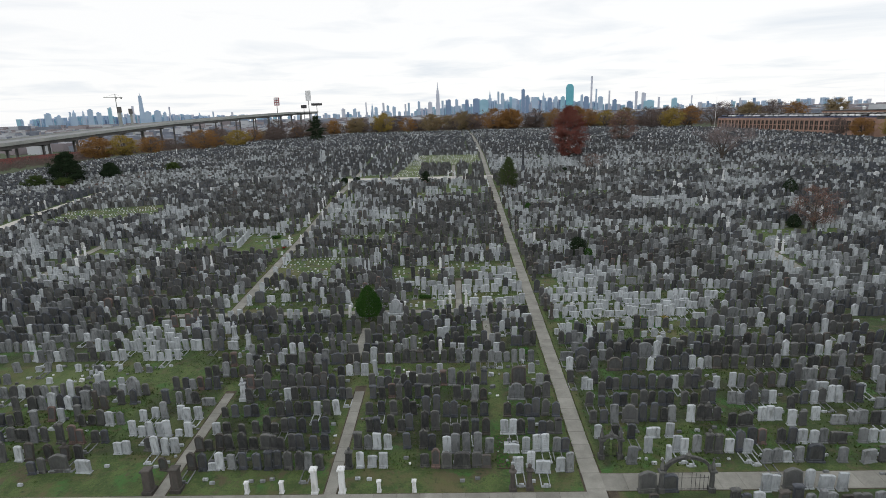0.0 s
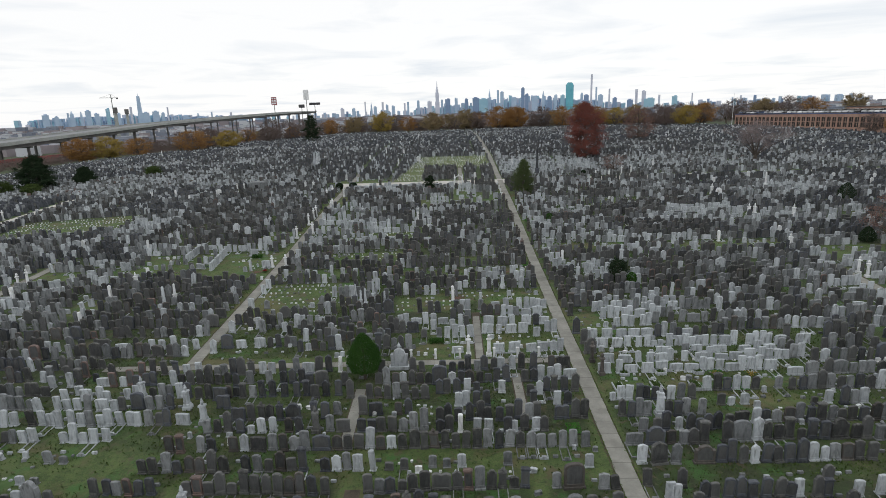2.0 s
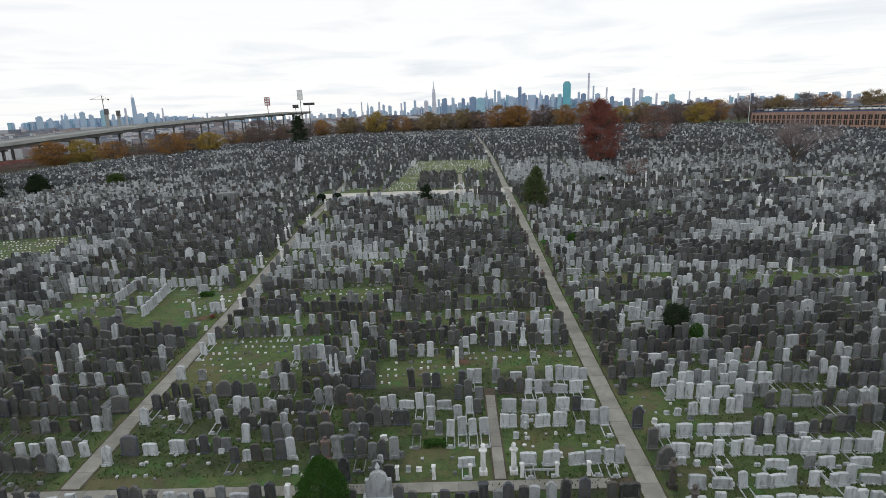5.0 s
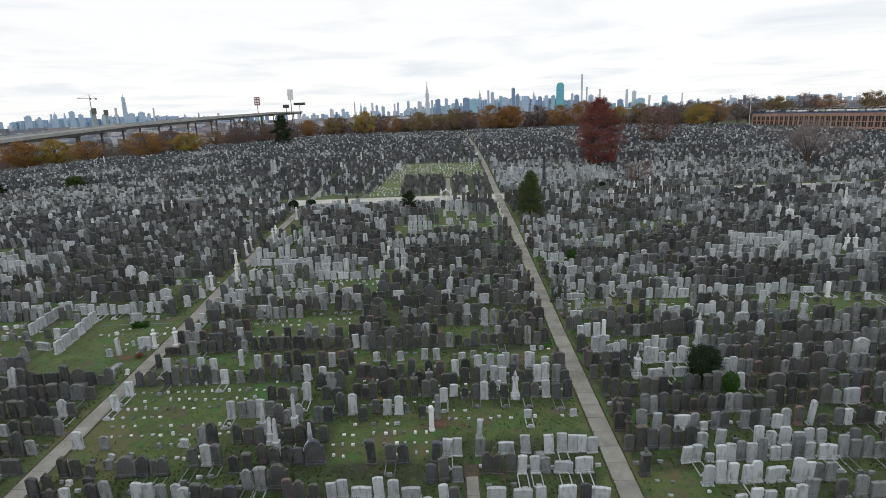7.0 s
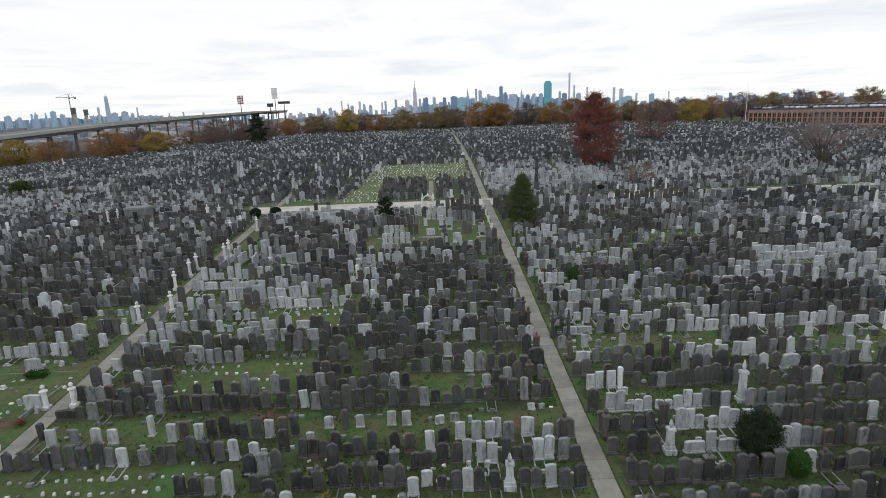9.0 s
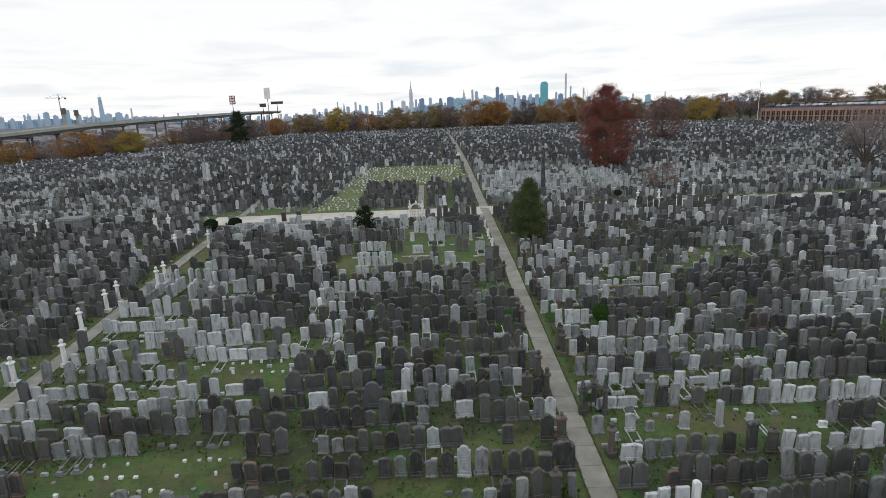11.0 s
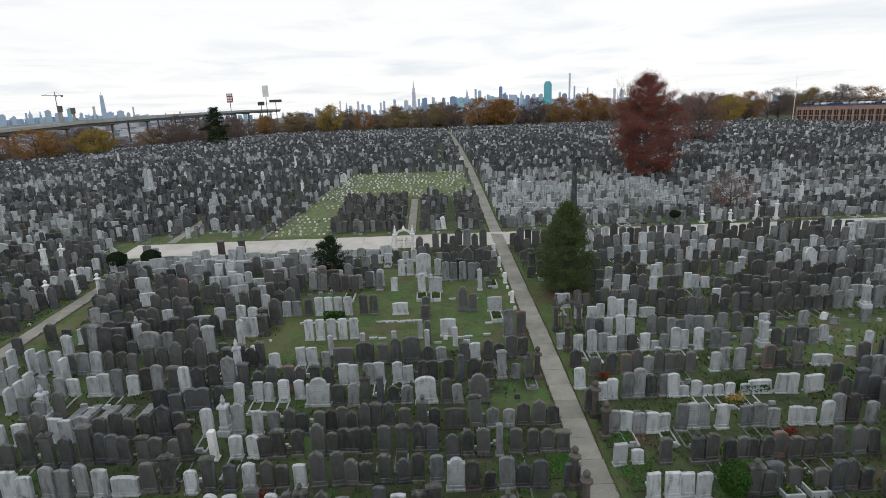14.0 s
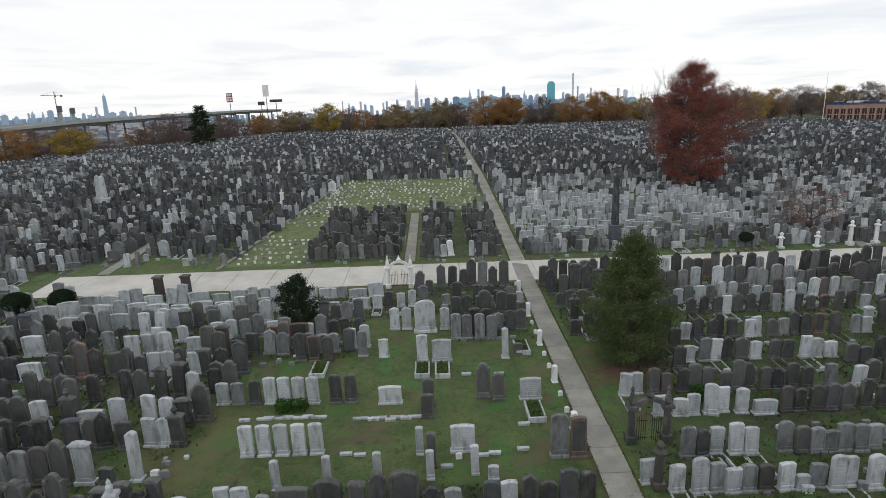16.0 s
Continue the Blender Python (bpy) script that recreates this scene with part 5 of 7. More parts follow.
def arch_gate(x, y, width, h, tone_name, label):
    ob = thing("arch_gate", stand(x, y), label, "gate")
    mt = STONE[tone_name, "object"]
    a = width / 2
    for s in (-1, 1):
        part("pillar", Geo().box(s * a - 0.2, s * a + 0.2, -0.2, 0.2, -0.3, 0.35, 0, 0.03).turn([(0.16, 0), (0.14, h * 0.5)], s * a, 0, 0.35, 10).box(s * a - 0.22, s * a + 0.22, -0.22, 0.22, 0.35 + h * 0.5, 0.5 + h * 0.5, 0, 0.03), mt, ob)
        part("finial", Geo().turn([(0.07, 0), (0.15, 0.1), (0.12, 0.35), (0.05, 0.62), (0.09, 0.7), (0.02, 0.82)], s * a, 0, 0.5 + h * 0.5, 10), mt, ob)
    n = 12
    ring = []
    for i in range(n + 1):
        t = math.pi * i / n
        c, sn = math.cos(t), math.sin(t)
        o, q = a, a - 0.22
        ring.append([(-o * c, -0.12, 0.45 + h * 0.42 + o * 0.75 * sn), (-o * c, 0.12, 0.45 + h * 0.42 + o * 0.75 * sn), (-q * c, 0.12, 0.45 + h * 0.42 + q * 0.75 * sn), (-q * c, -0.12, 0.45 + h * 0.42 + q * 0.75 * sn)])
    part("arch", Geo().loft(ring), mt, ob)
    part("crest", Geo().turn([(0.12, 0), (0.17, 0.1), (0.08, 0.22), (0.05, 0.34), (0.01, 0.42)], 0, 0, 0.45 + h * 0.42 + a * 0.75, 8), mt, ob)
    for s in (-1, 1):
        g = Geo()
        for i in range(5):
            px = s * (a - 0.25 - i * (a - 0.3) / 5)
            g.tube([(px, 0, 0.08), (px, 0, 1.15 + 0.06 * i)], [0.014, 0.014], 4)
        g.tube([(s * (a - 0.2), 0, 0.2), (s * 0.05, 0, 0.2)], [0.014, 0.014], 4).tube([(s * (a - 0.2), 0, 1.0), (s * 0.05, 0, 1.0)], [0.014, 0.014], 4)
        part("gate_leaf", g, steel_dark, ob, "black wrought-iron gate leaf")
    return ob


def obelisk(x, y, h, w, tone_name, label):
    ob = thing("obelisk", stand(x, y), label, "monument")
    mt = STONE[tone_name, "object"]
    part("step", Geo().box(-w * 1.3, w * 1.3, -w * 1.3, w * 1.3, -0.4, 0.3, 0, 0.03), mt, ob)
    part("pedestal", Geo().box(-w * 0.95, w * 0.95, -w * 0.95, w * 0.95, 0.3, 0.3 + h * 0.2, 0, 0.04).box(-w * 1.08, w * 1.08, -w * 1.08, w * 1.08, 0.3 + h * 0.2, 0.42 + h * 0.2, 0, 0.04), mt, ob)
    g = Geo()
    z = 0.42 + h * 0.2
    g.loft([[(-s, -s, q), (s, -s, q), (s, s, q), (-s, s, q)] for s, q in ((w * 0.62, z), (w * 0.42, h - w * 0.5), (0.01, h))])
    part("shaft", g, mt, ob)
    return ob


def urn_monument(x, y, h, tone_name, label, rz=0):
    ob = thing("urn_monument", stand(x, y, rz) @ Matrix.Diagonal((0.74, 0.74, 1.0, 1)), label, "monument")
    mt = STONE[tone_name, "object"]
    part("base", Geo().box(-0.45, 0.45, -0.4, 0.4, -0.3, 0.3, 0, 0.03).box(-0.34, 0.34, -0.3, 0.3, 0.3, 0.5, 0, 0.03), mt, ob)
    part("die", Geo().box(-0.28, 0.28, -0.24, 0.24, 0.5, h * 0.68, 0, 0.02, 0.86), mt, ob)
    part("cap", Geo().box(-0.33, 0.33, -0.29, 0.29, h * 0.68, h * 0.76, 0, 0.05), mt, ob)
    part("urn", Geo().turn([(0.06, 0), (0.15, h * 0.05), (0.17, h * 0.11), (0.09, h * 0.17), (0.11, h * 0.19), (0.02, h * 0.25)], 0, 0, h * 0.76, 10), mt, ob)
    return ob


def gabled_monument(x, y, w, h, tone_name, label):
    ob = thing("gabled_monument", stand(x, y), label, "monument")
    mt = STONE[tone_name, "object"]
    part("base", Geo().box(-w * 0.62, w * 0.62, -0.3, 0.3, -0.3, 0.3, 0, 0.03), mt, ob)
    g = Geo()
    tablet_geo(g, "shoulder", w, h * 0.68, 0.3, 0.3, 0.03)
    part("tablet", g, mt, ob)
    part("finial", Geo().turn([(0.14, 0), (0.1, 0.12), (0.16, 0.26), (0.09, 0.42), (0.02, 0.56)], 0, 0, 0.27 + h * 0.68, 8), mt, ob)
    return ob


def leaf_cloud(rng, centres, sizes, up=0.0):
    """Quads, one a leaf, as arrays of points and faces."""
    c = np.array(centres)
    n = len(c)
    a = rng.normal(size=(n, 3))
    a /= np.linalg.norm(a, axis=1)[:, None]
    b = np.cross(a, rng.normal(size=(n, 3)))
    b /= np.linalg.norm(b, axis=1)[:, None]
    s = (np.array(sizes) * rng.uniform(0.7, 1.3, n))[:, None]
    p = np.stack([c - a * s, c + b * s * 0.55, c + a * s, c - b * s * 0.55], 1).reshape(-1, 3)
    return p, np.arange(4 * n).reshape(-1, 4)


def leaf_mesh(name, p, q, mt):
    me = bpy.data.meshes.new(name)
    me.vertices.add(len(p))
    me.vertices.foreach_set("co", p.astype(np.float32).ravel())
    me.loops.add(q.size)
    me.loops.foreach_set("vertex_index", q.astype(np.int32).ravel())
    me.polygons.add(len(q))
    me.polygons.foreach_set("loop_start", np.arange(0, q.size, 4, dtype=np.int32))
    me.materials.append(mt)
    me.update(calc_edges=True)
    return me


def planted_grave(x, y, w=0.8, length=1.5, fill="ivy"):
    """A low kerb round a bed of ivy in front of a stone."""
    ob = thing("planted_grave", stand(x, y), "stone-kerbed grave bed filled with clipped green ivy", "grave bed", "planted grave beds")
    mt = STONE["light", "object"]
    part("kerb", Geo().box(-w / 2, -w / 2 + 0.09, -length, 0, -0.2, 0.14, 0, 0.015).box(w / 2 - 0.09, w / 2, -length, 0, -0.2, 0.14, 0, 0.015).box(-w / 2, w / 2, -length - 0.1, -length, -0.2, 0.16, 0, 0.015), mt, ob)
    rng = np.random.default_rng(int(abs(x * 13 + y * 7)))
    n = 260
    c = np.stack([rng.uniform(-w / 2 + 0.1, w / 2 - 0.1, n), rng.uniform(-length + 0.05, -0.1, n), rng.uniform(0.05, 0.24, n)], 1)
    p, q = leaf_cloud(rng, c, np.full(n, 0.07))
    part("planting", leaf_mesh("planting", p, q, LEAF[fill]), None, ob, "dense low green ivy")
    return ob


def turfed_grave(x, y, w=0.9, length=1.5):
    """A grave bed laid with bright new turf inside a thin edging."""
    ob = thing("turfed_grave", stand(x, y), "grave bed laid with bright green new turf", "grave bed", "turfed grave beds")
    s = math.tan(slope(y))
    part("edging", Geo().loft([[(-w / 2, q, q * s - 0.1), (w / 2, q, q * s - 0.1), (w / 2, q, q * s + 0.05), (-w / 2, q, q * s + 0.05)] for q in (-length, 0)]), soil, ob)
    rng = np.random.default_rng(int(abs(x * 19 + y * 5)))
    n = 900
    c = np.stack([rng.uniform(-w / 2, w / 2, n), rng.uniform(-length, 0, n), np.zeros(n)], 1)
    c[:, 2] = c[:, 1] * s + rng.uniform(0.05, 0.1, n)
    p, q = leaf_cloud(rng, c, np.full(n, 0.05))
    part("turf", leaf_mesh("turf", p, q, LEAF["new_turf"]), None, ob)
    return ob


def flowering_plant(x, y, leaf, label):
    ob = thing("grave_flowers", stand(x, y), label, "flowers", "flowers on graves")
    rng = np.random.default_rng(int(abs(x * 17 + y * 3)))
    for name, n, z, tint in (("leaves", 160, 0.14, "ivy"), ("blossom", 150, 0.3, leaf)):
        c = rng.normal(0, 1, (n, 3)) * (0.17, 0.15, 0.07) + (0, 0, z)
        p, q = leaf_cloud(rng, c, np.full(n, 0.05))
        part(name, leaf_mesh(name, p, q, LEAF[tint]), None, ob)


def iron_gate(x, y, rz):
    ob = thing("iron_gate", stand(x, y, rz), "low rusty wrought-iron grave gate beside the path", "gate")
    for i in range(9):
        part("bar", Geo().tube([(-0.6 + 0.15 * i, 0, 0.05), (-0.6 + 0.15 * i, 0, 1.0 + 0.12 * math.sin(i * math.pi / 8))], [0.013, 0.013], 5), steel_dark, ob)
    for z in (0.15, 0.85):
        part("rail", Geo().tube([(-0.65, 0, z), (0.65, 0, z)], [0.016, 0.016], 5), steel_dark, ob)


def clipped_hedge(x, y, w, d, h):
    ob = thing("clipped_hedge", stand(x, y), "low clipped dark green box hedge on a grave", "hedge")
    rng = np.random.default_rng(int(abs(x * 31 + y)))
    n = int(900 * w * d)
    c = rng.uniform(-1, 1, (n, 3)) * (w / 2, d / 2, h / 2) + (0, 0, h / 2)
    k = rng.integers(0, 3, n)
    c[k == 0, 2] = h + rng.normal(0, 0.03, (k == 0).sum())
    p, q = leaf_cloud(rng, c, np.full(n, 0.06))
    part("foliage", leaf_mesh("foliage", p, q, LEAF["lush"]), None, ob)
    return ob


def pier(x, y):
    ob = thing("gate_pier", stand(x, y), "squat square dark brown stone gate pier beside a path", "gate pier")
    mt = STONE["brown", "object"]
    part("base", Geo().box(-0.36, 0.36, -0.36, 0.36, -0.3, 0.25, 0, 0.03), mt, ob)
    part("shaft", Geo().box(-0.26, 0.26, -0.26, 0.26, 0.25, 1.6, 0, 0.02, 0.95), mt, ob)
    part("cap", Geo().box(-0.32, 0.32, -0.32, 0.32, 1.6, 1.75, 0, 0.05), mt, ob)


def ledger(x, y, w=0.5, length=1.4, rz=0.0, tone_name="grey"):
    ob = thing("ledger_slab", stand(x, y, rz), "flat %s ledger slab lying on a grave" % TONE_WORDS[tone_name], "ledger stone", "flat ledger slabs")
    part("slab", Geo().box(-w / 2, w / 2, -length, 0, -0.15, 0.14, 0, 0.02), STONE[tone_name, "object"], ob)
    part("border", Geo().box(-w / 2 - 0.07, w / 2 + 0.07, -length - 0.07, 0.05, -0.2, 0.05, 0, 0.015), STONE["grey", "object"], ob)


def mausoleum(x, y):
    ob = thing("mausoleum", stand(x, y) @ Matrix.Diagonal((0.55, 0.6, 0.72, 1)), "low flat-roofed grey stone mausoleum among gravestones", "mausoleum")
    mt = STONE["grey", "object"]
    part("wall", Geo().box(-3, 3, -2, 2, -1.4, 2.45), mt, ob)
    part("cornice", Geo().box(-3.2, 3.2, -2.2, 2.2, 2.45, 2.65, 0, 0.05), mt, ob)
    part("roof", Geo().box(-3.05, 3.05, -2.05, 2.05, 2.65, 2.9, 0, 0.1), STONE["grey", "object"], ob)
    for s in (-1, 1):
        part("pilaster", Geo().box(s * 0.9 - 0.15, s * 0.9 + 0.15, -2.12, -2.0, -0.2, 2.44), mt, ob)
    part("door", Geo().box(-0.6, 0.6, -2.05, -2.0, 0, 2.0), steel_dark, ob, "dark bronze double door")


TURFED = ((7.3, 109.4, 1.1, 1.4), (10.4, 111.4, 1.3, 1.6), (10.6, 108.8, 1.4, 1.7), (10.2, 97.9, 1.0, 1.3), (7.2, 87.6, 1.0, 1.6), (6.3, 51.9, 1.0, 1.3), (2.9, 38.2, 0.9, 3.6), (19.6, 59.0, 1.2, 1.6), (20.4, 56.9, 1.4, 1.2), (15.5, 109.6, 1.0, 1.4))


def monuments():
    for c, x, y in SPECIAL:
        if c == "u":
            urn_monument(x, y, 2.1, "light", "pale weathered urn monument standing between gravestones", x * 50 % 12 - 6)
        elif c == "U":
            urn_monument(x, y, 2.1, "dark", "dark weathered urn monument standing between gravestones", x * 50 % 12 - 6)
        elif c == "k":
            ledger(x, y)
        else:
            evergreen("shrub", x, y, 1.6, 0.58, "lush", "unclipped leafy green shrub growing between gravestones", int(x * 10), ball, 2600, 0.05, 0.05, "shrub")
    for x, y in ((11.9, 119.3), (11.2, 115.4), (18.3, 110.1), (-5.5, 107.4), (-14.5, 78.4), (-27.4, 86.4)):
        flowering_plant(x, y, "bloom", "red flowers planted in front of a gravestone")
    for x, y in ((17.4, 112.9), (16.9, 112.7), (10.7, 101.2), (12.1, 73.6), (-6.1, 78.5), (19.4, 57.9), (22.2, 57.8)):
        flowering_plant(x, y, "yellow", "yellow flowers planted in front of a gravestone")
    for x, y, rz in ((7.6, 106.8, 90), (7.7, 98.2, 90), (9.85, 102.5, 90), (9.85, 111.4, 90)):
        iron_gate(x, y, rz)
    for x, y in ((-50.8, 139.4), (-49.3, 139.6), (-58.1, 82.6), (-58.1, 84.2), (-93.6, 122.6), (-93.7, 124.8), (46.5, 80.6), (46.6, 79.2)):
        gate_post(x, y, 2.1)
    for x, y, h in ((47.1, 107.7, 2.0), (48.0, 107.6, 2.0), (44.3, 90.9, 2.1), (47.7, 122.9, 2.1)):
        urn_monument(x, y, h, "white", "white marble urn monument among crowded gravestones")
    for x, y, h in ((55.9, 92.5, 2.2), (68.7, 116.2, 3.0)):
        evergreen("yew_shrub", x, y, h, h * 0.5, "dark", "dark green evergreen shrub among gravestones", int(h * 10), broad_cone, 3000, 0.08, 0.05)
    mausoleum(-46.4, 140.4)
    for x in (-35.4, -33.6):
        urn_monument(x, 139.7, 2.2, "white", "white marble urn monument beside the road")
    for k in range(6):
        put(-35.3 - 0.1 * k, 88.0 + 1.15 * k, "wide_tall", "light", 0.85, 0.9, 84)
    for k in range(4):
        put(-40.4, 92.0 + 1.1 * k, "wide_tall", "light", 0.85, 0.85, 84)
    for x, y, h in ((-13.4, 75.5, 2.2), (-11.9, 73.3, 2.5), (-11.4, 75.8, 2.6), (-9.8, 73.4, 2.1), (-12.6, 74.4, 1.9)):
        obelisk(x, y, h, 0.2, "light", "slender pale obelisk leaning among dark gravestones")
    put(-31.4, 93.6, "wide", "light", 1.0, 1.1)
    put(-27.9, 88.4, "wide", "light", 1.0, 1.1)
    put(-29.6, 87.2, "post", "light", 0.9, 0.9)
    put(-30.3, 87.0, "stub", "light")
    clipped_hedge(-30.6, 92.7, 1.5, 0.9, 0.4)
    for x, y, rz in ((-32.2, 94.0, 85), (-28.6, 85.5, 0), (-28.4, 84.0, 20), (-29.6, 83.4, 0), (-28.3, 71.8, 0), (-29.2, 71.6, 0), (-28.4, 69.6, 0), (-29.4, 69.3, 0), (-16.8, 105.5, 0), (-16.0, 105.4, 0), (-15.2, 105.4, 0), (-14.2, 105.2, 0), (-12.9, 105.3, 0), (20.8, 103.0, 0), (21.7, 103.1, 0)):
        ledger(x, y, 0.52, 1.4, rz)
    edge = thing("plot_kerb", stand(-28.4, 90), "low pale stone kerb round a family plot lawn", "kerb")
    part("side_kerb", Geo().box(0.5, 0.62, -3.2, 3.4, -0.2, 0.12, 0, 0.02), STONE["grey", "object"], edge)
    part("back_kerb", Geo().box(-6.4, 0.5, 3.2, 3.34, -0.1, 0.32, 0, 0.02), STONE["grey", "object"], edge)
    for x, y in ((-9.6, 32.55), (-7.8, 32.55)):
        square_post(x, y, 1.9, 0.36, "square white gate posts")
    for x in (-14.1, -11.8, -5.4, -3.1):
        square_post(x, 32.6, 0.85, 0.24, "small white boundary posts")
    for x, y in ((-20.7, 32.8), (-18.9, 32.9)):
        pier(x, y)
    for x, y in ((3.3, 32.6), (4.4, 32.7)):
        gate_post(x, y, 1.8, "brown", "dark grave-gate posts beside the path")
    arch_gate(14.3, 32.3, 3.2, 2.2, "dark", "wide dark weathered stone gate arch on the front path")
    arch_gate(10.4, 35.6, 1.3, 2.1, "dark", "small dark weathered stone arch beside the path")
    for x, y in ((-27.1, 101.4), (-25.1, 103.6), (-27.1, 109.0), (-27.1, 112.7), (-27.1, 114.6), (-25.1, 117.9), (-25.1, 119.4), (-25.0, 130.6), (-27.6, 131.7), (-28.3, 129.4)):
        gate_post(x, y, 2.1)
    for x in (-0.9, 0.95):
        gate_post(x, 62.3, 2.1)
    for x in (-6.1, -3.9, -1.7, 1.4, 3.5, 5.4):
        square_post(x, 61.95, 0.95, 0.2, "small white boundary posts")
    rail = thing("grave_rail", stand(2.45, 62.0), "low pale stone rail between small white posts", "rail")
    part("bar", Geo().box(-0.95, 0.95, -0.05, 0.05, 0.34, 0.46, 0, 0.02), STONE["light", "object"], rail)
    for k in (-0.5, 0.5):
        part("support", Geo().box(k - 0.06, k + 0.06, -0.05, 0.05, -0.2, 0.34), STONE["light", "object"], rail)
    # plots whose stones stand crosswise along the side path
    for k in range(6):
        put(-24.35 + 0.12 * k, 114.3 + 0.96 * k, ("wide", "wide", "camber", "wide", "camber_tall", "camber_tall")[k], "grey" if k < 2 else "light", 0.95, 0.85, 84)
    for k in range(4):
        put(-22.75 + 0.1 * k, 114.9 + 0.8 * k, "camber" if k % 2 else "arch", "light" if k else "grey", 1.0, 0.95, 82)
    for k in range(3):
        put(-20.65 - 0.08 * k, 114.6 + 0.85 * k, ("arch_tall", "camber_tall", "camber_tall")[k], "light", 1.0, 0.85, 86)
    for x, y in ((-22.2, 118.6), (-21.4, 118.3), (-19.5, 117.4)):
        put(x, y, "camber_tall", "light", 0.95, 1.0, 80)
    for x in (-25.1, -24.35):
        put(x, 113.1, "arch_tall", "brown", 0.95, 1.0, 4)
    urn_monument(-18.5, 114.0, 1.9, "light", "pale marble monument with a draped urn on top")
    rng = random.Random(29)
    for k in range(64):
        y = rng.uniform(150, 270) if k % 3 else rng.uniform(66, 138)
        x = rng.uniform(-0.62, 0.62) * (y - 20) if k % 3 else rng.choice((-1, 1)) * rng.uniform(34, 66)
        if kind_at(x, y) in ("E", "L") or abs(x - PATH_X) < 2 or abs(x - 34.5) < 4 and abs(y - 171) < 4:
            continue
        if k % 4 == 0:
            urn_monument(x, y, rng.uniform(1.9, 2.5), rng.choice(("white", "light")), "pale marble urn monument among dark gravestones", rng.uniform(-8, 8))
        elif k % 4 == 1:
            obelisk(x, y, rng.uniform(2.4, 3.6), rng.uniform(0.22, 0.32), rng.choice(("light", "grey", "white")), "slender pale obelisk rising above rows of dark stones")
        else:
            put(x, y, "post", rng.choice(("white", "light", "white")), rng.uniform(0.8, 1.1), rng.uniform(0.9, 1.25), rng.uniform(-10, 10))
    for x in (37.2, 39.4):
        gate_post(x, 146.3, 2.2)
    for x in (31.2, 34.3):
        gate_post(x, 146.2, 1.1, group="small white boundary posts")
    for x, y in ((-25.2, 88.5), (-27.0, 88.3)):
        gate_post(x, y, 1.7)
    arch_gate(-0.9, 140.3, 1.7, 2.4, "white", "ornate white stone arch gate with finials over a grave path")
    arch_gate(10.0, 95.3, 1.3, 2.2, "dark", "small dark weathered stone arch beside the path")
    arch_gate(10.6, 121.4, 1.5, 2.5, "dark", "ornate dark weathered stone arch gate with urn finials")
    obelisk(18.0, 149.4, 6.2, 0.46, "slate", "tall dark granite obelisk on a stepped pedestal")
    obelisk(-41.0, 172, 4.1, 0.5, "light", "tall pale granite obelisk among dark gravestones")
    obelisk(-40.1, 171.4, 4.1, 0.5, "light", "tall pale granite obelisk among dark gravestones")
    gabled_monument(-7.0, 60.3, 1.5, 2.4, "light", "broad pale stone monument with a pointed finial")
    urn_monument(12.9, 52.7, 2.5, "light", "pale marble urn monument standing on a square plinth")
    urn_monument(19.6, 85.6, 2.9, "light", "pale marble monument with a draped urn on top")
    urn_monument(-17.2, 121.3, 2.2, "light", "pale marble urn monument standing on a square plinth")
    urn_monument(-9.6, 117.6, 2.2, "light", "leaning pale urn monument beside low stones", 10)
    obelisk(-65, 83, 4.8, 0.5, "light", "tall pale marble obelisk among rows of dark stones")
    obelisk(-35.2, 77.4, 2.1, 0.2, "white", "slender white marble obelisk among rows of dark stones")
    for x, y, h in ((-60, 83, 2.4), (-32, 45.6, 2.0), (47.4, 68.8, 2.6), (48.4, 71, 2.4), (35.2, 104.6, 2.3), (-33.8, 109, 2.0), (31, 90, 2.0), (-46, 101, 2.4)):
        urn_monument(x, y, h, "light", "pale marble urn monument standing on a square plinth")
    put(-2.3, 75.3, "post", "white", 0.85, 1.0, 12)
    for x in (-18.5, -16.5):
        pier(x, 139.9)
    for x, y in ((7.7, 97.2), (7.6, 99.3), (9.8, 102.0), (9.8, 103.0), (7.7, 106.1), (7.6, 107.5), (9.8, 110.5), (9.8, 112.2), (7.6, 115.8), (10.0, 118.8), (9.9, 60.8), (10.2, 58.6), (7.3, 82.4), (9.8, 82.5), (9.9, 91.8), (10.3, 96.3), (10.0, 75.4), (9.9, 73.4)):
        gate_post(x, y, 1.9, "brown", "dark grave-gate posts beside the path")
    for x, y in ((-26.9, 160.5), (-25.6, 160.8), (-26.3, 158.0), (-25.2, 156.2), (-27.5, 163.0), (-51.5, 166.0), (-50.2, 166.4)):
        urn_monument(x, y, 2.0, "light", "pale marble urn monument among dark gravestones")
    for k in range(9):
        planted_grave(11.0 + 1.02 * k, 57.2 + 2.42 * (k % 3), 0.8, 1.3)
        planted_grave(12.0 + 0.84 * k, 98.4 + 2.42 * (k % 2 * 2), 0.74, 1.35)
    for x, y in ((6.25, 124.6), (2.05, 128.7), (0.98, 128.8), (6.6, 130.9), (10.9, 132.2), (10.9, 135), (3.6, 111.5), (5.8, 106.6), (6.4, 97.0), (-4.6, 129.2), (12.6, 120.1), (13.6, 120.1), (16.1, 107.8), (17.2, 107.9), (4.5, 101.8), (6.9, 89.6)):
        planted_grave(x, y)
    for x, y, w, length in TURFED:
        turfed_grave(x, y, w, length)
    clipped_hedge(-5.2, 124.75, 1.5, 0.7, 0.42)
    clipped_hedge(14.6, 124.5, 1.4, 0.9, 0.4)
    clipped_hedge(18.6, 113.9, 1.5, 0.9, 0.4)
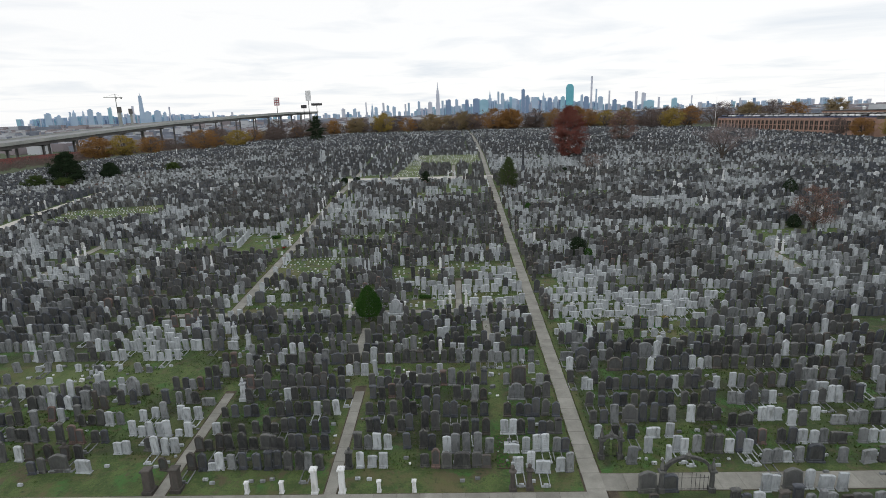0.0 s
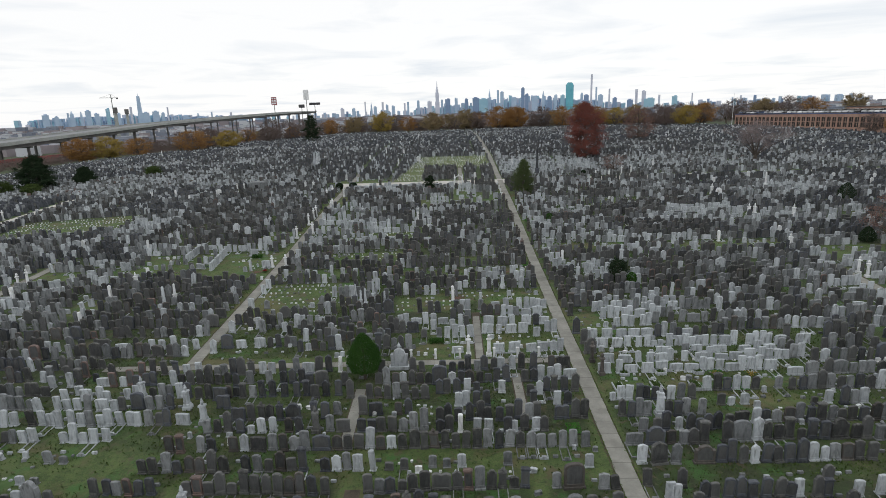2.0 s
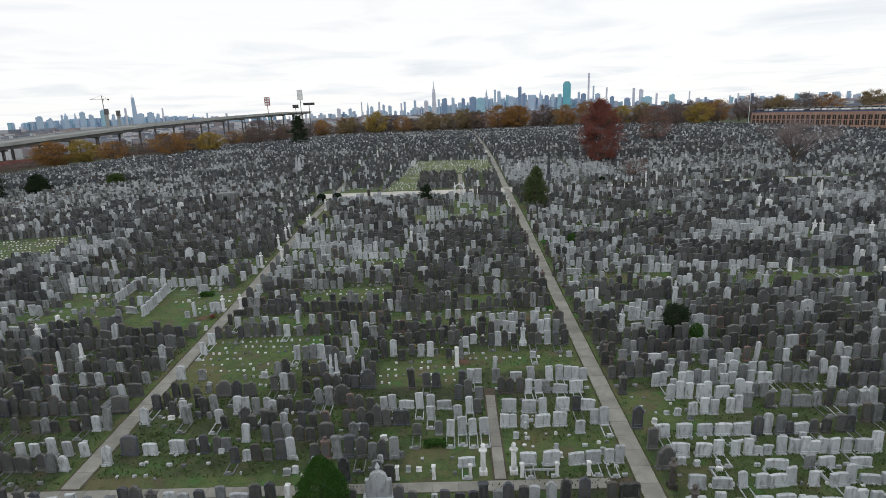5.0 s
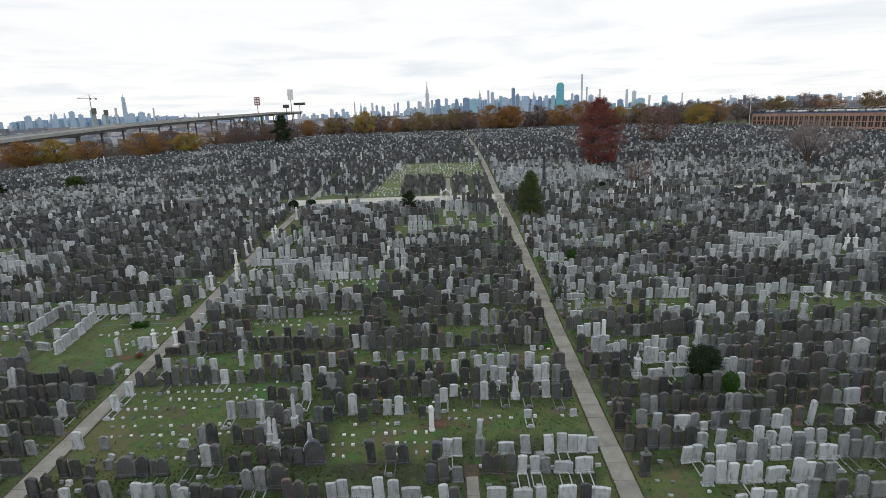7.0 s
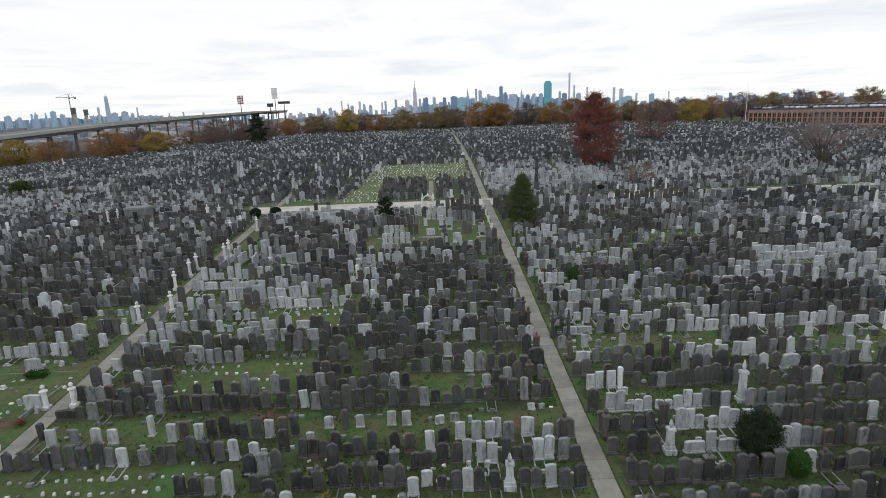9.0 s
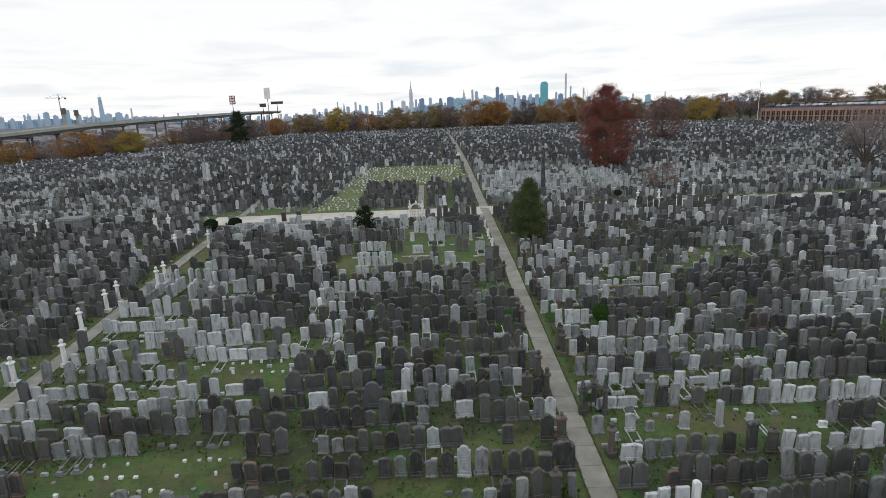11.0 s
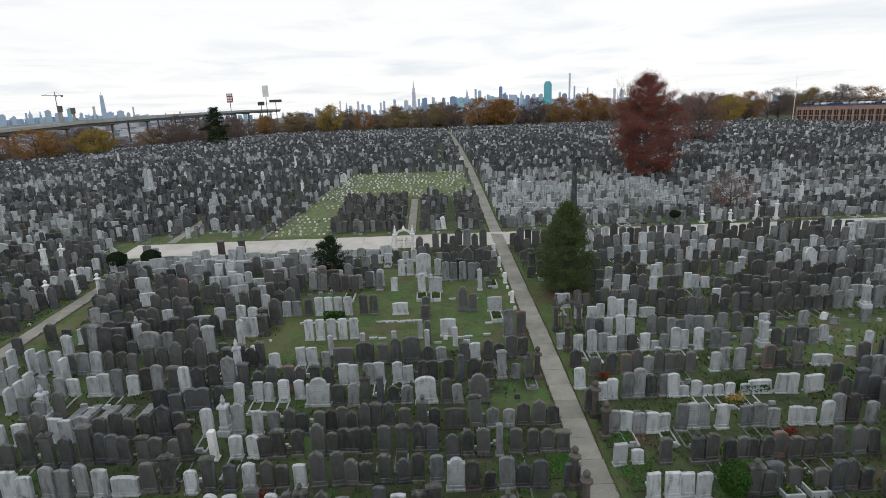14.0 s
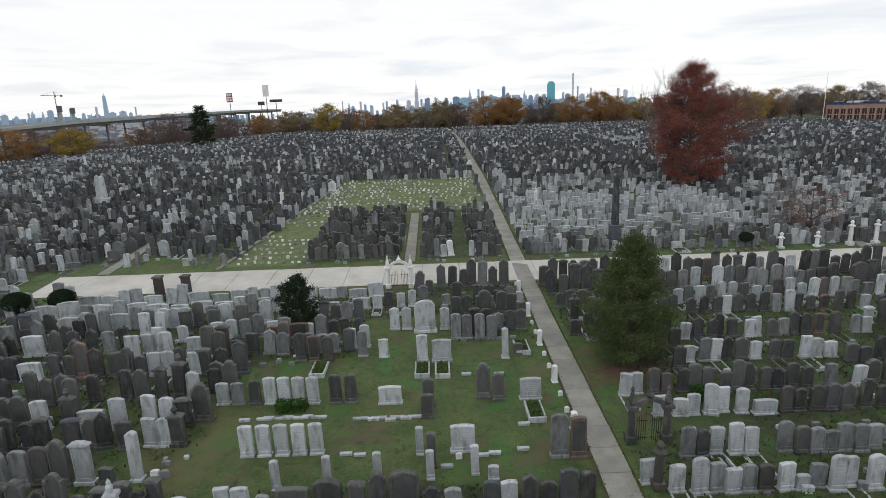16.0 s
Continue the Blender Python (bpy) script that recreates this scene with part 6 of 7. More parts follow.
    clipped_hedge(-3.9, 65.0, 1.5, 0.6, 0.4)


# ---- trees ----
def evergreen(name, x, y, h, r, leaf, label, seed, profile, n=5000, leaf_size=0.1, lift=0.15, category="evergreen"):
    """A dense evergreen whose surface follows a profile, with tufts and hollows."""
    ob = thing(name, stand(x, y), label, category)
    rng = np.random.default_rng(seed)
    u = rng.random(n * 3)
    ang = rng.random(n * 3) * 2 * math.pi
    rad = np.array([profile(t) for t in u])
    keep = rng.random(n * 3) < rad + 0.1
    u, ang, rad = u[keep][:n], ang[keep][:n], rad[keep][:n]
    bump = np.array([noise.noise(Vector((math.cos(a) * 2.2, math.sin(a) * 2.2, t * h * 0.9 + seed))) for a, t in zip(ang, u)])
    tuft = np.array([noise.noise(Vector((math.cos(a) * 6, math.sin(a) * 6, t * h * 2.6 + seed))) for a, t in zip(ang, u)])
    rr = rad * r * (0.35 + 0.65 * rng.random(len(u)) ** 0.35) * (1 + 0.16 * bump + 0.14 * tuft)
    c = np.stack([rr * np.cos(ang), rr * np.sin(ang), lift * h + u * h * (1 - lift) * (1 + 0.05 * bump)], 1)
    p, q = leaf_cloud(rng, c, np.full(len(c), leaf_size))
    part("foliage", leaf_mesh("foliage", p, q, LEAF[leaf]), None, ob)
    part("trunk", Geo().tube([(0, 0, -0.2), (0, 0, h * 0.5), (0, 0, h * 0.9)], [r * 0.09, r * 0.06, 0.02], 7), bark, ob)
    return ob


def bare_tree(x, y, h, spread, label, seed, levels=5, mt=None, group="", fork=0.12, thin=1.0):
    ob = thing("bare_tree", stand(x, y), label, "tree", group)
    rng = random.Random(seed)
    big, fine = Geo(), Geo()

    def grow(p, d, length, r, lv):
        mid = p + d * length * 0.5 + Vector((rng.gauss(0, 1), rng.gauss(0, 1), rng.gauss(0, 0.5))) * length * 0.06
        end = p + d * length
        (big if lv <= 1 else fine).tube([p, mid, end], [r, r * 0.82, r * 0.6], 6 if lv <= 1 else 3)
        if lv >= levels:
            return
        for i in range(3 if lv < 2 else 4):
            t = rng.uniform(0.45, 1.0)
            start = p + d * length * t
            side = Vector((rng.gauss(0, 1), rng.gauss(0, 1), rng.gauss(0.1, 0.45))).normalized()
            nd = (d * 0.75 + Vector((side.x * spread, side.y * spread, side.z)) * 0.8 + Vector((0, 0, 0.1))).normalized()
            grow(start, nd, length * rng.uniform(0.55, 0.75), r * 0.5, lv + 1)

    trunk_len = h * fork
    big.tube([(0, 0, -0.3), (0, 0, trunk_len)], [h * 0.034, h * 0.026], 7)
    for i in range(5):
        a = 2 * math.pi * i / 5 + rng.random()
        grow(Vector((0, 0, trunk_len * rng.uniform(0.8, 1))), Vector((math.cos(a) * spread * 0.8, math.sin(a) * spread * 0.8, 1)).normalized(), h * 0.34, h * 0.017 * thin, 1)
    part("trunk", big, bark, ob)
    part("branchwork", fine, mt or twig, ob)
    return ob


def limb_tree(name, x, y, h, spread, leaf, label, seed, profile, limbs=40, twigs=7, per=40, leaf_size=0.12, sigma=0.35, foot=0.2, trunk_r=0.28, rise=0.6, flat=0.5, category="tree", group="", bare=0.0, ragged=0.42):
    """A tree whose limbs leave the trunk and fork into twigs that carry the leaves in flattened sprays. bare: share of twigs without leaves."""
    ob = thing(name, stand(x, y, seed * 47 % 360), label, category, group)
    rng = np.random.default_rng(seed)
    bole, wood, fine = Geo(), Geo(), Geo()
    lean = rng.normal(0, 0.015, 2) * h

    def stem(z):
        k = z / h
        return Vector((lean[0] * k * k * 2, lean[1] * k * k * 2, z))

    zs = [-0.3, 0.3, h * 0.25, h * 0.5, h * 0.75, h * 0.94]
    bole.tube([stem(z) for z in zs], [trunk_r * 1.5, trunk_r, trunk_r * 0.78, trunk_r * 0.5, trunk_r * 0.24, 0.02], 7)
    centres, widths, counts = [], [], []
    for i in range(limbs):
        u = min(0.99, (i + rng.random()) / limbs) ** 0.85
        ang = i * 2.39996 + rng.normal(0, 0.35)
        wob = 1 + ragged * noise.noise(Vector((math.cos(ang) * 1.3, math.sin(ang) * 1.3, u * 3.1 + seed * 0.7)))
        reach = max(0.12, spread * profile(u) * wob * rng.uniform(0.78, 1.08))
        z1 = h * (foot + (1 - foot) * u)
        z0 = min(max(h * foot * 0.75, z1 - rise * reach), h * 0.9)
        out = Vector((math.cos(ang), math.sin(ang), 0))
        side = Vector((-out.y, out.x, 0))
        base = stem(z0)
        tip = out * reach + Vector((lean[0] * u, lean[1] * u, z1))
        mid = base.lerp(tip, 0.5) + Vector((0, 0, 0.14 * reach * (0.6 if rise > 0 else -1))) + side * rng.normal(0, 0.08) * reach
        r = trunk_r * (0.42 - 0.26 * u)
        wood.tube([base, mid, tip], [r, r * 0.6, 0.012], 4)
        for k in range(twigs):
            q = rng.uniform(0.3, 1.0)
            start = base.lerp(mid, q * 2) if q < 0.5 else mid.lerp(tip, q * 2 - 1)
            length = reach * rng.uniform(0.16, 0.42) * (1.15 - 0.5 * q) + sigma * 0.5
            end = start + side * rng.choice((-1, 1)) * length * rng.uniform(0.4, 1) + out * length * rng.uniform(0.1, 0.7) + Vector((0, 0, rng.normal(0.18 if rise > 0 else -0.05, 0.3) * length))
            fine.tube([start, start.lerp(end, 0.5) + Vector((0, 0, 0.04)), end], [max(0.012, r * 0.3), 0.012, 0.006], 3)
            if rng.random() < bare:
                continue
            for v in (0.55, 1.0):
                centres.append(start.lerp(end, v))
                widths.append(sigma * rng.uniform(0.6, 1.25))
                counts.append(max(3, int(per * min(1.0, 0.25 + 1.1 * reach / spread))))
    part("trunk", bole, bark, ob)
    tagged(part("limbwork", wood, bark, ob), kind="stuff")
    tagged(part("twigwork", fine, twig, ob), kind="stuff")
    if centres and per:
        c = np.repeat(np.array([tuple(p) for p in centres]), counts, axis=0)
        w = np.repeat(np.array(widths), counts)[:, None]
        c = c + rng.normal(0, 1, c.shape) * w * (1, 1, flat)
        c[:, 2] = np.maximum(c[:, 2], 0.12)
        p, q = leaf_cloud(rng, c, np.full(len(c), leaf_size))
        part("crown", leaf_mesh("crown", p, q, LEAF[leaf]), None, ob)
    return ob


def vase_tree(x, y, h, spread, label, seed):
    """A leafless tree whose stems fan out from a short bole into a flat dome of fine twigs."""
    ob = thing("bare_tree", stand(x, y), label, "tree")
    rng = np.random.default_rng(seed)
    bole, wood, fine = Geo(), Geo(), Geo()
    bole.tube([(0, 0, -0.3), (0.05, 0, h * 0.14)], [h * 0.05, h * 0.036], 8)
    tips = []
    for i in range(11):
        ang = i * 2.39996 + rng.normal(0, 0.2)
        reach = spread * math.sqrt((i + 0.9) / 11) * rng.uniform(0.8, 1.0)
        top = h * (0.86 - 0.30 * (reach / spread) ** 2) * rng.uniform(0.94, 1.04)
        p = [Vector((0, 0, h * 0.11)), Vector((math.cos(ang) * reach * 0.22, math.sin(ang) * reach * 0.22, top * 0.42)), Vector((math.cos(ang) * reach * 0.58, math.sin(ang) * reach * 0.58, top * 0.76)), Vector((math.cos(ang) * reach, math.sin(ang) * reach, top))]
        wood.tube(p, [h * 0.016, h * 0.010, h * 0.005, 0.015], 5)
        for k in range(13):
            t = rng.uniform(1.1, 3.0)
            a = p[int(min(2, t))].lerp(p[int(min(2, t)) + 1], t - int(min(2, t)))
            b = a + Vector((rng.normal(0, 1), rng.normal(0, 1), rng.uniform(0.2, 1.1))) * h * 0.11
            fine.tube([a, a.lerp(b, 0.5) + Vector((0, 0, 0.06)), b], [0.026, 0.018, 0.01], 3)
            tips.extend((a.lerp(b, 0.6), b))
    for a in tips:
        for k in range(15):
            d = Vector((rng.normal(0, 1), rng.normal(0, 1), abs(rng.normal(0.4, 0.6)))).normalized() * h * rng.uniform(0.05, 0.11)
            s = a + Vector(tuple(rng.normal(0, 0.03, 3))) * h
            fine.tube([s, s + d], [0.014, 0.006], 3)
    part("trunk", bole, bark, ob)
    tagged(part("limbwork", wood, bark, ob), kind="stuff")
    tagged(part("branchwork", fine, twig_mauve, ob), kind="stuff")
    return ob


def pin_oak(u):
    return float(np.interp(u, (0, 0.12, 0.3, 0.5, 0.64, 0.76, 0.88, 0.96, 1.0), (0.7, 0.88, 0.98, 1.0, 0.9, 0.62, 0.38, 0.16, 0.05)))


def spread_crown(u):
    return float(np.interp(u, (0, 0.12, 0.35, 0.6, 0.8, 0.93, 1.0), (0.45, 0.8, 1.0, 0.98, 0.78, 0.46, 0.14)))


def feather_crown(u):
    return float(np.interp(u, (0, 0.1, 0.3, 0.5, 0.68, 0.82, 0.92, 1.0), (0.80, 1.0, 0.98, 0.84, 0.62, 0.42, 0.28, 0.06)))


def egg(u):
    return float(np.interp(u, (0, 0.06, 0.2, 0.4, 0.6, 0.78, 0.9, 1.0), (0.55, 0.84, 1.0, 0.97, 0.80, 0.54, 0.30, 0.05)))


def broad_cone(u):
    return float(np.interp(u, (0, 0.1, 0.3, 0.55, 0.75, 0.9, 1.0), (0.7, 0.92, 1.0, 0.84, 0.6, 0.36, 0.06)))


def ball(u):
    return math.sqrt(max(0.0, 1 - (2 * u - 1) ** 2))


def planting():
    limb_tree("red_oak", 34.3, 171, 15.4, 5.05, "red", "tall autumn oak with deep red leaves above gravestones", 5, pin_oak, 96, 10, 54, 0.075, 0.42, 0.07, 0.34, 0.3, 0.6, bare=0.12, ragged=0.26)
    bare_tree(33.0, 174.2, 16.6, 0.36, "tall leafless tree with fine upright twigs", 3, 5, twig_mauve, thin=0.5)
    limb_tree("russet_oak", 62.5, 214, 11.2, 6.0, "russet", "autumn oak with sparse russet leaves", 8, spread_crown, 50, 8, 15, 0.13, 0.5, 0.1, 0.3, 0.4, 0.45, bare=0.3)
    vase_tree(74.8, 159.6, 11.4, 9.6, "spreading leafless tree with a dense crown of fine twigs", 17)
    limb_tree("russet_tree", 58.5, 91.5, 7.0, 3.7, "russet", "spreading tree with thin reddish brown autumn leaves", 23, spread_crown, 34, 8, 12, 0.07, 0.35, 0.15, 0.2, 0.6, 0.5)
    limb_tree("russet_tree", 36.5, 150.5, 4.2, 2.8, "russet", "small spreading tree with thin reddish brown autumn leaves", 27, spread_crown, 26, 7, 8, 0.06, 0.3, 0.15, 0.12, 0.6, 0.5)
    limb_tree("yew_tree", 12.1, 128.3, 7.0, 2.25, "yew", "broad shaggy evergreen tree beside the concrete path", 4, feather_crown, 110, 7, 46, 0.045, 0.17, 0.05, 0.16, 0.75, 0.8, "evergreen")
    limb_tree("yew_shrub", -7.1, 134.6, 3.3, 1.35, "dark", "dark green evergreen shrub among pale gravestones", 6, broad_cone, 46, 6, 34, 0.05, 0.12, 0.06, 0.08, 0.55, 0.8, "evergreen")
    evergreen("arborvitae", -9.8, 58.6, 4.2, 1.42, "lush", "dense teardrop-shaped dark green arborvitae", 9, egg, 26000, 0.042, 0.2)
    limb_tree("yew_shrub", 17.6, 80.4, 2.6, 1.25, "dark", "dark green evergreen shrub behind dark gravestones", 12, spread_crown, 40, 6, 34, 0.05, 0.14, 0.06, 0.08, 0.5, 0.8, "evergreen")
    for x, y in ((-26.3, 137.6), (-24.3, 137.9)):
        if abs(x - SIDE_PATH_X) < 0.7:
            x -= 1.0
        evergreen("clipped_yew", x, y, 1.7, 0.84, "dark", "clipped ball-shaped dark yew on a short stem", 14, ball, 12000, 0.045, 0.16)
    evergreen("clipped_yew", 28.4, 146.6, 1.35, 0.6, "dark", "clipped ball-shaped dark yew on a short stem", 15, ball, 4000, 0.045, 0.4)
    for x, y, h, sd in ((-113, 161, 9.4, 3), (-104.5, 168, 4.4, 5)):
        limb_tree("spruce", x, y, h, h * 0.5, "dark", "dark spruce standing at the edge of the graves", sd, feather_crown, 60, 8, 40, 0.14, 0.42, 0.05, 0.2, -0.12, 0.5, "evergreen")
    for x, y, h, sd in ((-121, 159, 3.4, 7), (-110, 155, 2.6, 9), (-87, 172, 2.6, 11)):
        limb_tree("shrub", x, y, h, h * 0.8, "weed", "loose olive green shrub among far gravestones", sd, spread_crown, 22, 6, 30, 0.12, 0.32, 0.06, 0.08, 0.5, 0.6, "shrub")
    limb_tree("pine", -64, 263, 12.0, 5.6, "dark", "dark irregular pine above far gravestones", 31, lambda u: (1 - 0.72 * u) * (0.75 + 0.25 * math.sin(u * 19)), 52, 8, 30, 0.13, 0.36, 0.06, 0.25, -0.1, 0.45, "evergreen")
    # autumn trees along the far boundary
    stock = []
    for i, (leaf, word, x, y, per, bare) in enumerate((("orange", "orange", 34, 336, 34, 0.05), ("yellow", "yellow", -42, 338, 34, 0.05), ("olive", "olive brown", 6, 350, 38, 0.05), ("haze", "thin mauve brown", -100, 322, 19, 0.3), ("orange", "thinning orange", 60, 338, 24, 0.2))):
        stock.append(limb_tree("autumn_tree", x, y, 12.0, 6.6, leaf, "round-crowned autumn tree with %s leaves" % word, 40 + i, spread_crown, 32, 8, per, 0.17, 0.66, 0.15, 0.36, 0.7, 0.6, group="autumn trees along the boundary", bare=bare))
    rng = random.Random(7)

    def more(i, x, y, s):
        copy_thing(stock[i], stand(x, y, rng.uniform(0, 360)) @ Matrix.Diagonal((s * rng.uniform(0.9, 1.15), s * rng.uniform(0.9, 1.15), s * (0.78 if x < -90 else 0.95), 1)))

    for i, x, y, s in ((4, 23, 336, 1.15), (0, 33, 345, 1.1), (0, 70, 334, 1.15), (4, 80, 342, 1.0), (1, 92, 346, 0.9), (2, -14, 342, 0.95), (4, -28, 344, 0.8), (2, -60, 346, 0.85), (4, -74, 350, 0.8), (3, -84, 330, 0.9), (0, -96, 345, 0.75), (3, 12, 340, 0.95), (3, 50, 352, 1.1), (3, 108, 322, 1.0), (2, 103, 345, 1.0), (3, 122, 326, 1.0), (3, -195, 300, 1.0), (3, -160, 300, 1.0), (3, -132, 310, 1.1), (3, -124, 298, 1.0), (3, -96, 300, 0.9), (3, -88, 312, 0.9), (3, -150, 318, 1.1), (3, -76, 318, 0.8),
                       (4, -112, 252, 1.0), (1, -101, 262, 0.85), (0, -178, 278, 1.25), (1, -169, 284, 1.2), (4, -150, 276, 0.95), (3, -140, 330, 1.0), (4, -122, 342, 0.8), (3, -108, 338, 0.9), (3, -160, 350, 1.0),
                       (3, 103, 300, 0.85), (1, 112, 296, 0.9), (4, 125, 306, 1.0), (3, 158, 340, 1.15), (2, 176, 345, 1.1), (3, 190, 346, 1.2), (4, 206, 350, 1.1), (2, 236, 358, 1.2), (0, 143, 203, 0.62), (1, 150, 196, 0.7), (0, 158, 190, 0.75), (1, 167, 184, 0.75), (0, 175, 178, 0.75), (3, 140, 210, 0.6)):
        more(i, x, y, s)
    for k in range(20):
        x = -100 + 10.6 * k + rng.uniform(-4, 4)
        if x > 95:
            continue
        more(rng.choice((3, 3, 3, 2, 4)), x, 358 + rng.uniform(-6, 14), rng.uniform(0.6, 0.95))
    for k in range(40):
        x = -190 + 11.8 * k + rng.uniform(-5, 5)
        if 96 < x < 150:
            continue
        more(rng.choice((2, 3, 3, 3, 3)), x, 386 + rng.uniform(-14, 30) + max(0, x - 120) * 0.5, rng.uniform(0.55, 0.85) + (0.3 if x > 150 else 0))
    brush = np.random.default_rng(61)
    bx = np.concatenate([brush.uniform(-262, -196, 900), brush.uniform(-190, 128, 900), brush.uniform(96, 300, 500)])
    by = np.concatenate([brush.uniform(235, 470, 900), brush.uniform(352, 400, 900), brush.uniform(346, 420, 500)])
    n = len(bx)
    spots = np.repeat(np.stack([bx, by, [ground_z(a, b) for a, b in zip(bx, by)]], 1), 60, axis=0)
    size = np.repeat(brush.uniform(0.6, 2.6, n), 60)[:, None]
    pts = spots + brush.normal(0, 1, spots.shape) * size * (0.9, 0.9, 0.55) + size * (0, 0, 1)
    pts[:, 2] = np.maximum(pts[:, 2], spots[:, 2] + 0.1)
    p, q = leaf_cloud(brush, pts, np.full(len(pts), 0.24))
    tagged(new("brush", leaf_mesh("brush", p, q, LEAF["haze"])), "mauve brown leafless brush along the far boundary", "brush", "", "stuff")
    bare = bare_tree(-50, 342, 9, 0.8, "leafless tree with a haze of grey-brown twigs", 51, 5, None, "leafless boundary trees")
    for x, y, s in ((-20, 346, 0.9), (-78, 340, 1.0), (14, 342, 0.8), (52, 350, 1.2), (104, 320, 1.1), (121, 300, 1.25), (133, 322, 1.5), (150, 335, 1.7), (186, 338, 1.7), (112, 312, 1.5), (-148, 335, 1.0), (-118, 330, 1.0), (96, 340, 1.0), (-64, 330, 0.8), (-90, 330, 1.0), (-135, 300, 1.0), (-156, 288, 1.1), (-40, 338, 0.9), (0, 336, 0.9), (30, 345, 1.1), (70, 342, 1.1), (110, 330, 1.2), (86, 325, 1.0)):
        copy_thing(bare, stand(x, y, rng.uniform(0, 360)) @ Matrix.Diagonal((s * 1.15, s * 1.15, s * (1.15 if x < 95 else 0.85), 1)))


# ---- car park building, viaduct, far city ----
def car(x, y, z, rz, paint, first=[]):
    ob = thing("parked_car", pose(x, y, z, 0, 0, rz), "car parked on the roof deck", "car", "cars on the roof deck")
    g = Geo()
    side = [(-2.15, 0.3), (-2.15, 0.72), (-1.9, 0.85), (-1.3, 0.9), (1.1, 0.92), (2.0, 0.78), (2.15, 0.6), (2.15, 0.3)]
    g.loft([[(px, yy, pz) for px, pz in side] for yy in (0.85, -0.85)])
    part("body", g, CAR_PAINT[paint], ob)
    g = Geo()
    cab = [(-1.75, 0.88), (-1.35, 1.4), (0.35, 1.42), (1.05, 0.9)]
    g.loft([[(px, yy, pz) for px, pz in cab] for yy in (0.7, -0.7)])
    part("cabin", g, glass_dark, ob)
    for wx in (-1.35, 1.35):
        for wy in (-0.85, 0.75):
            part("wheel", Geo().tube([(wx, wy, 0.32), (wx, wy + 0.12, 0.32)], [0.32, 0.32], 8), sign_dark, ob)


def parking_building():
    x0, y0, x1, y1 = 131.0, 286.0, 149.0, 205.0
    length = math.hypot(x1 - x0, y1 - y0)
    turn = math.degrees(math.atan2(y1 - y0, x1 - x0))
    ob = thing("brick_building", pose(x0, y0, 5.4, 0, 0, turn), "long low brick building with tall windows and rooftop parking", "building")
    h, deep = 6.2, 70
    n = int(length / 2.35)
    step = length / n
    g = Geo()
    g.box(0, length, 0.3, deep, -1, h - 0.6)
    g.box(0, length, 0, 0.3, -1, 1.4).box(0, length, 0, 0.3, 5.0, h)
    for i in range(n + 1):
        a = max(0, i * step - 0.3)
        g.box(a, min(length, i * step + 0.3), -0.06, 0.3, 1.4, 5.0)
    g.box(-0.3, 0, 0, deep, -1, h)
    part("wall", g, brick, ob)
    part("parapet", Geo().box(-0.35, length, -0.1, 0.2, h, h + 0.3, 0, 0.04).box(-0.35, -0.05, 0.2, deep, h, h + 0.3), blue_rail, ob, "dark blue painted parapet rail")
    part("roof", Geo().box(0, length, 0.3, deep, h - 0.6, h + 0.25), asphalt, ob, "asphalt parking deck")
    for i in range(n):
        w = part("window", Geo().box(i * step + 0.3, (i + 1) * step - 0.3, 0.2, 0.26, 1.4, 5.0), glass_dark, ob)
        part("frame", Geo().box((i + 0.5) * step - 0.04, (i + 0.5) * step + 0.04, 0.14, 0.2, 1.4, 5.0).box(i * step + 0.3, (i + 1) * step - 0.3, 0.13, 0.2, 3.1, 3.35), brick, w)
    m = pose(x0, y0, 5.4, 0, 0, turn)
    rng = random.Random(5)
    for i in range(64):
        p = m @ Vector((2 + 2.6 * (i % 32) + rng.uniform(-0.2, 0.2), (2.9, 9.6)[i // 32] + rng.uniform(-0.3, 0.3), h + 0.25))
        if rng.random() < 0.05:
            continue
        car(p.x, p.y, p.z, turn + 90 + rng.gauss(0, 2), rng.choice((0, 0, 1, 1, 2, 3)))
    ph = thing("roof_house", m @ pose(30, 30, h - 0.5), "low brick penthouse with roof vents on the deck", "building")
    part("wall", Geo().box(0, 34, 0, 12, 0, 2.6), brick, ph)
    part("roof", Geo().box(-0.3, 34.3, -0.3, 12.3, 2.6, 2.9), asphalt, ph)
    for i in range(3):
        part("vent", Geo().turn([(0.5, 0), (0.5, 0.8), (0.9, 0.9), (0.05, 1.6)], 5 + 11 * i, 5, 2.9, 10), sign_white, ph)
    fp = thing("flagpole", stand(128.6, 284), "tall white flagpole beside the brick building", "flagpole")
    part("pole", Geo().tube([(0, 0, 0), (0, 0, 15)], [0.12, 0.06], 6), sign_white, fp)
    part("truck", Geo().turn([(0.02, 0), (0.14, 0.1), (0.02, 0.25)], 0, 0, 15, 8), sign_white, fp)


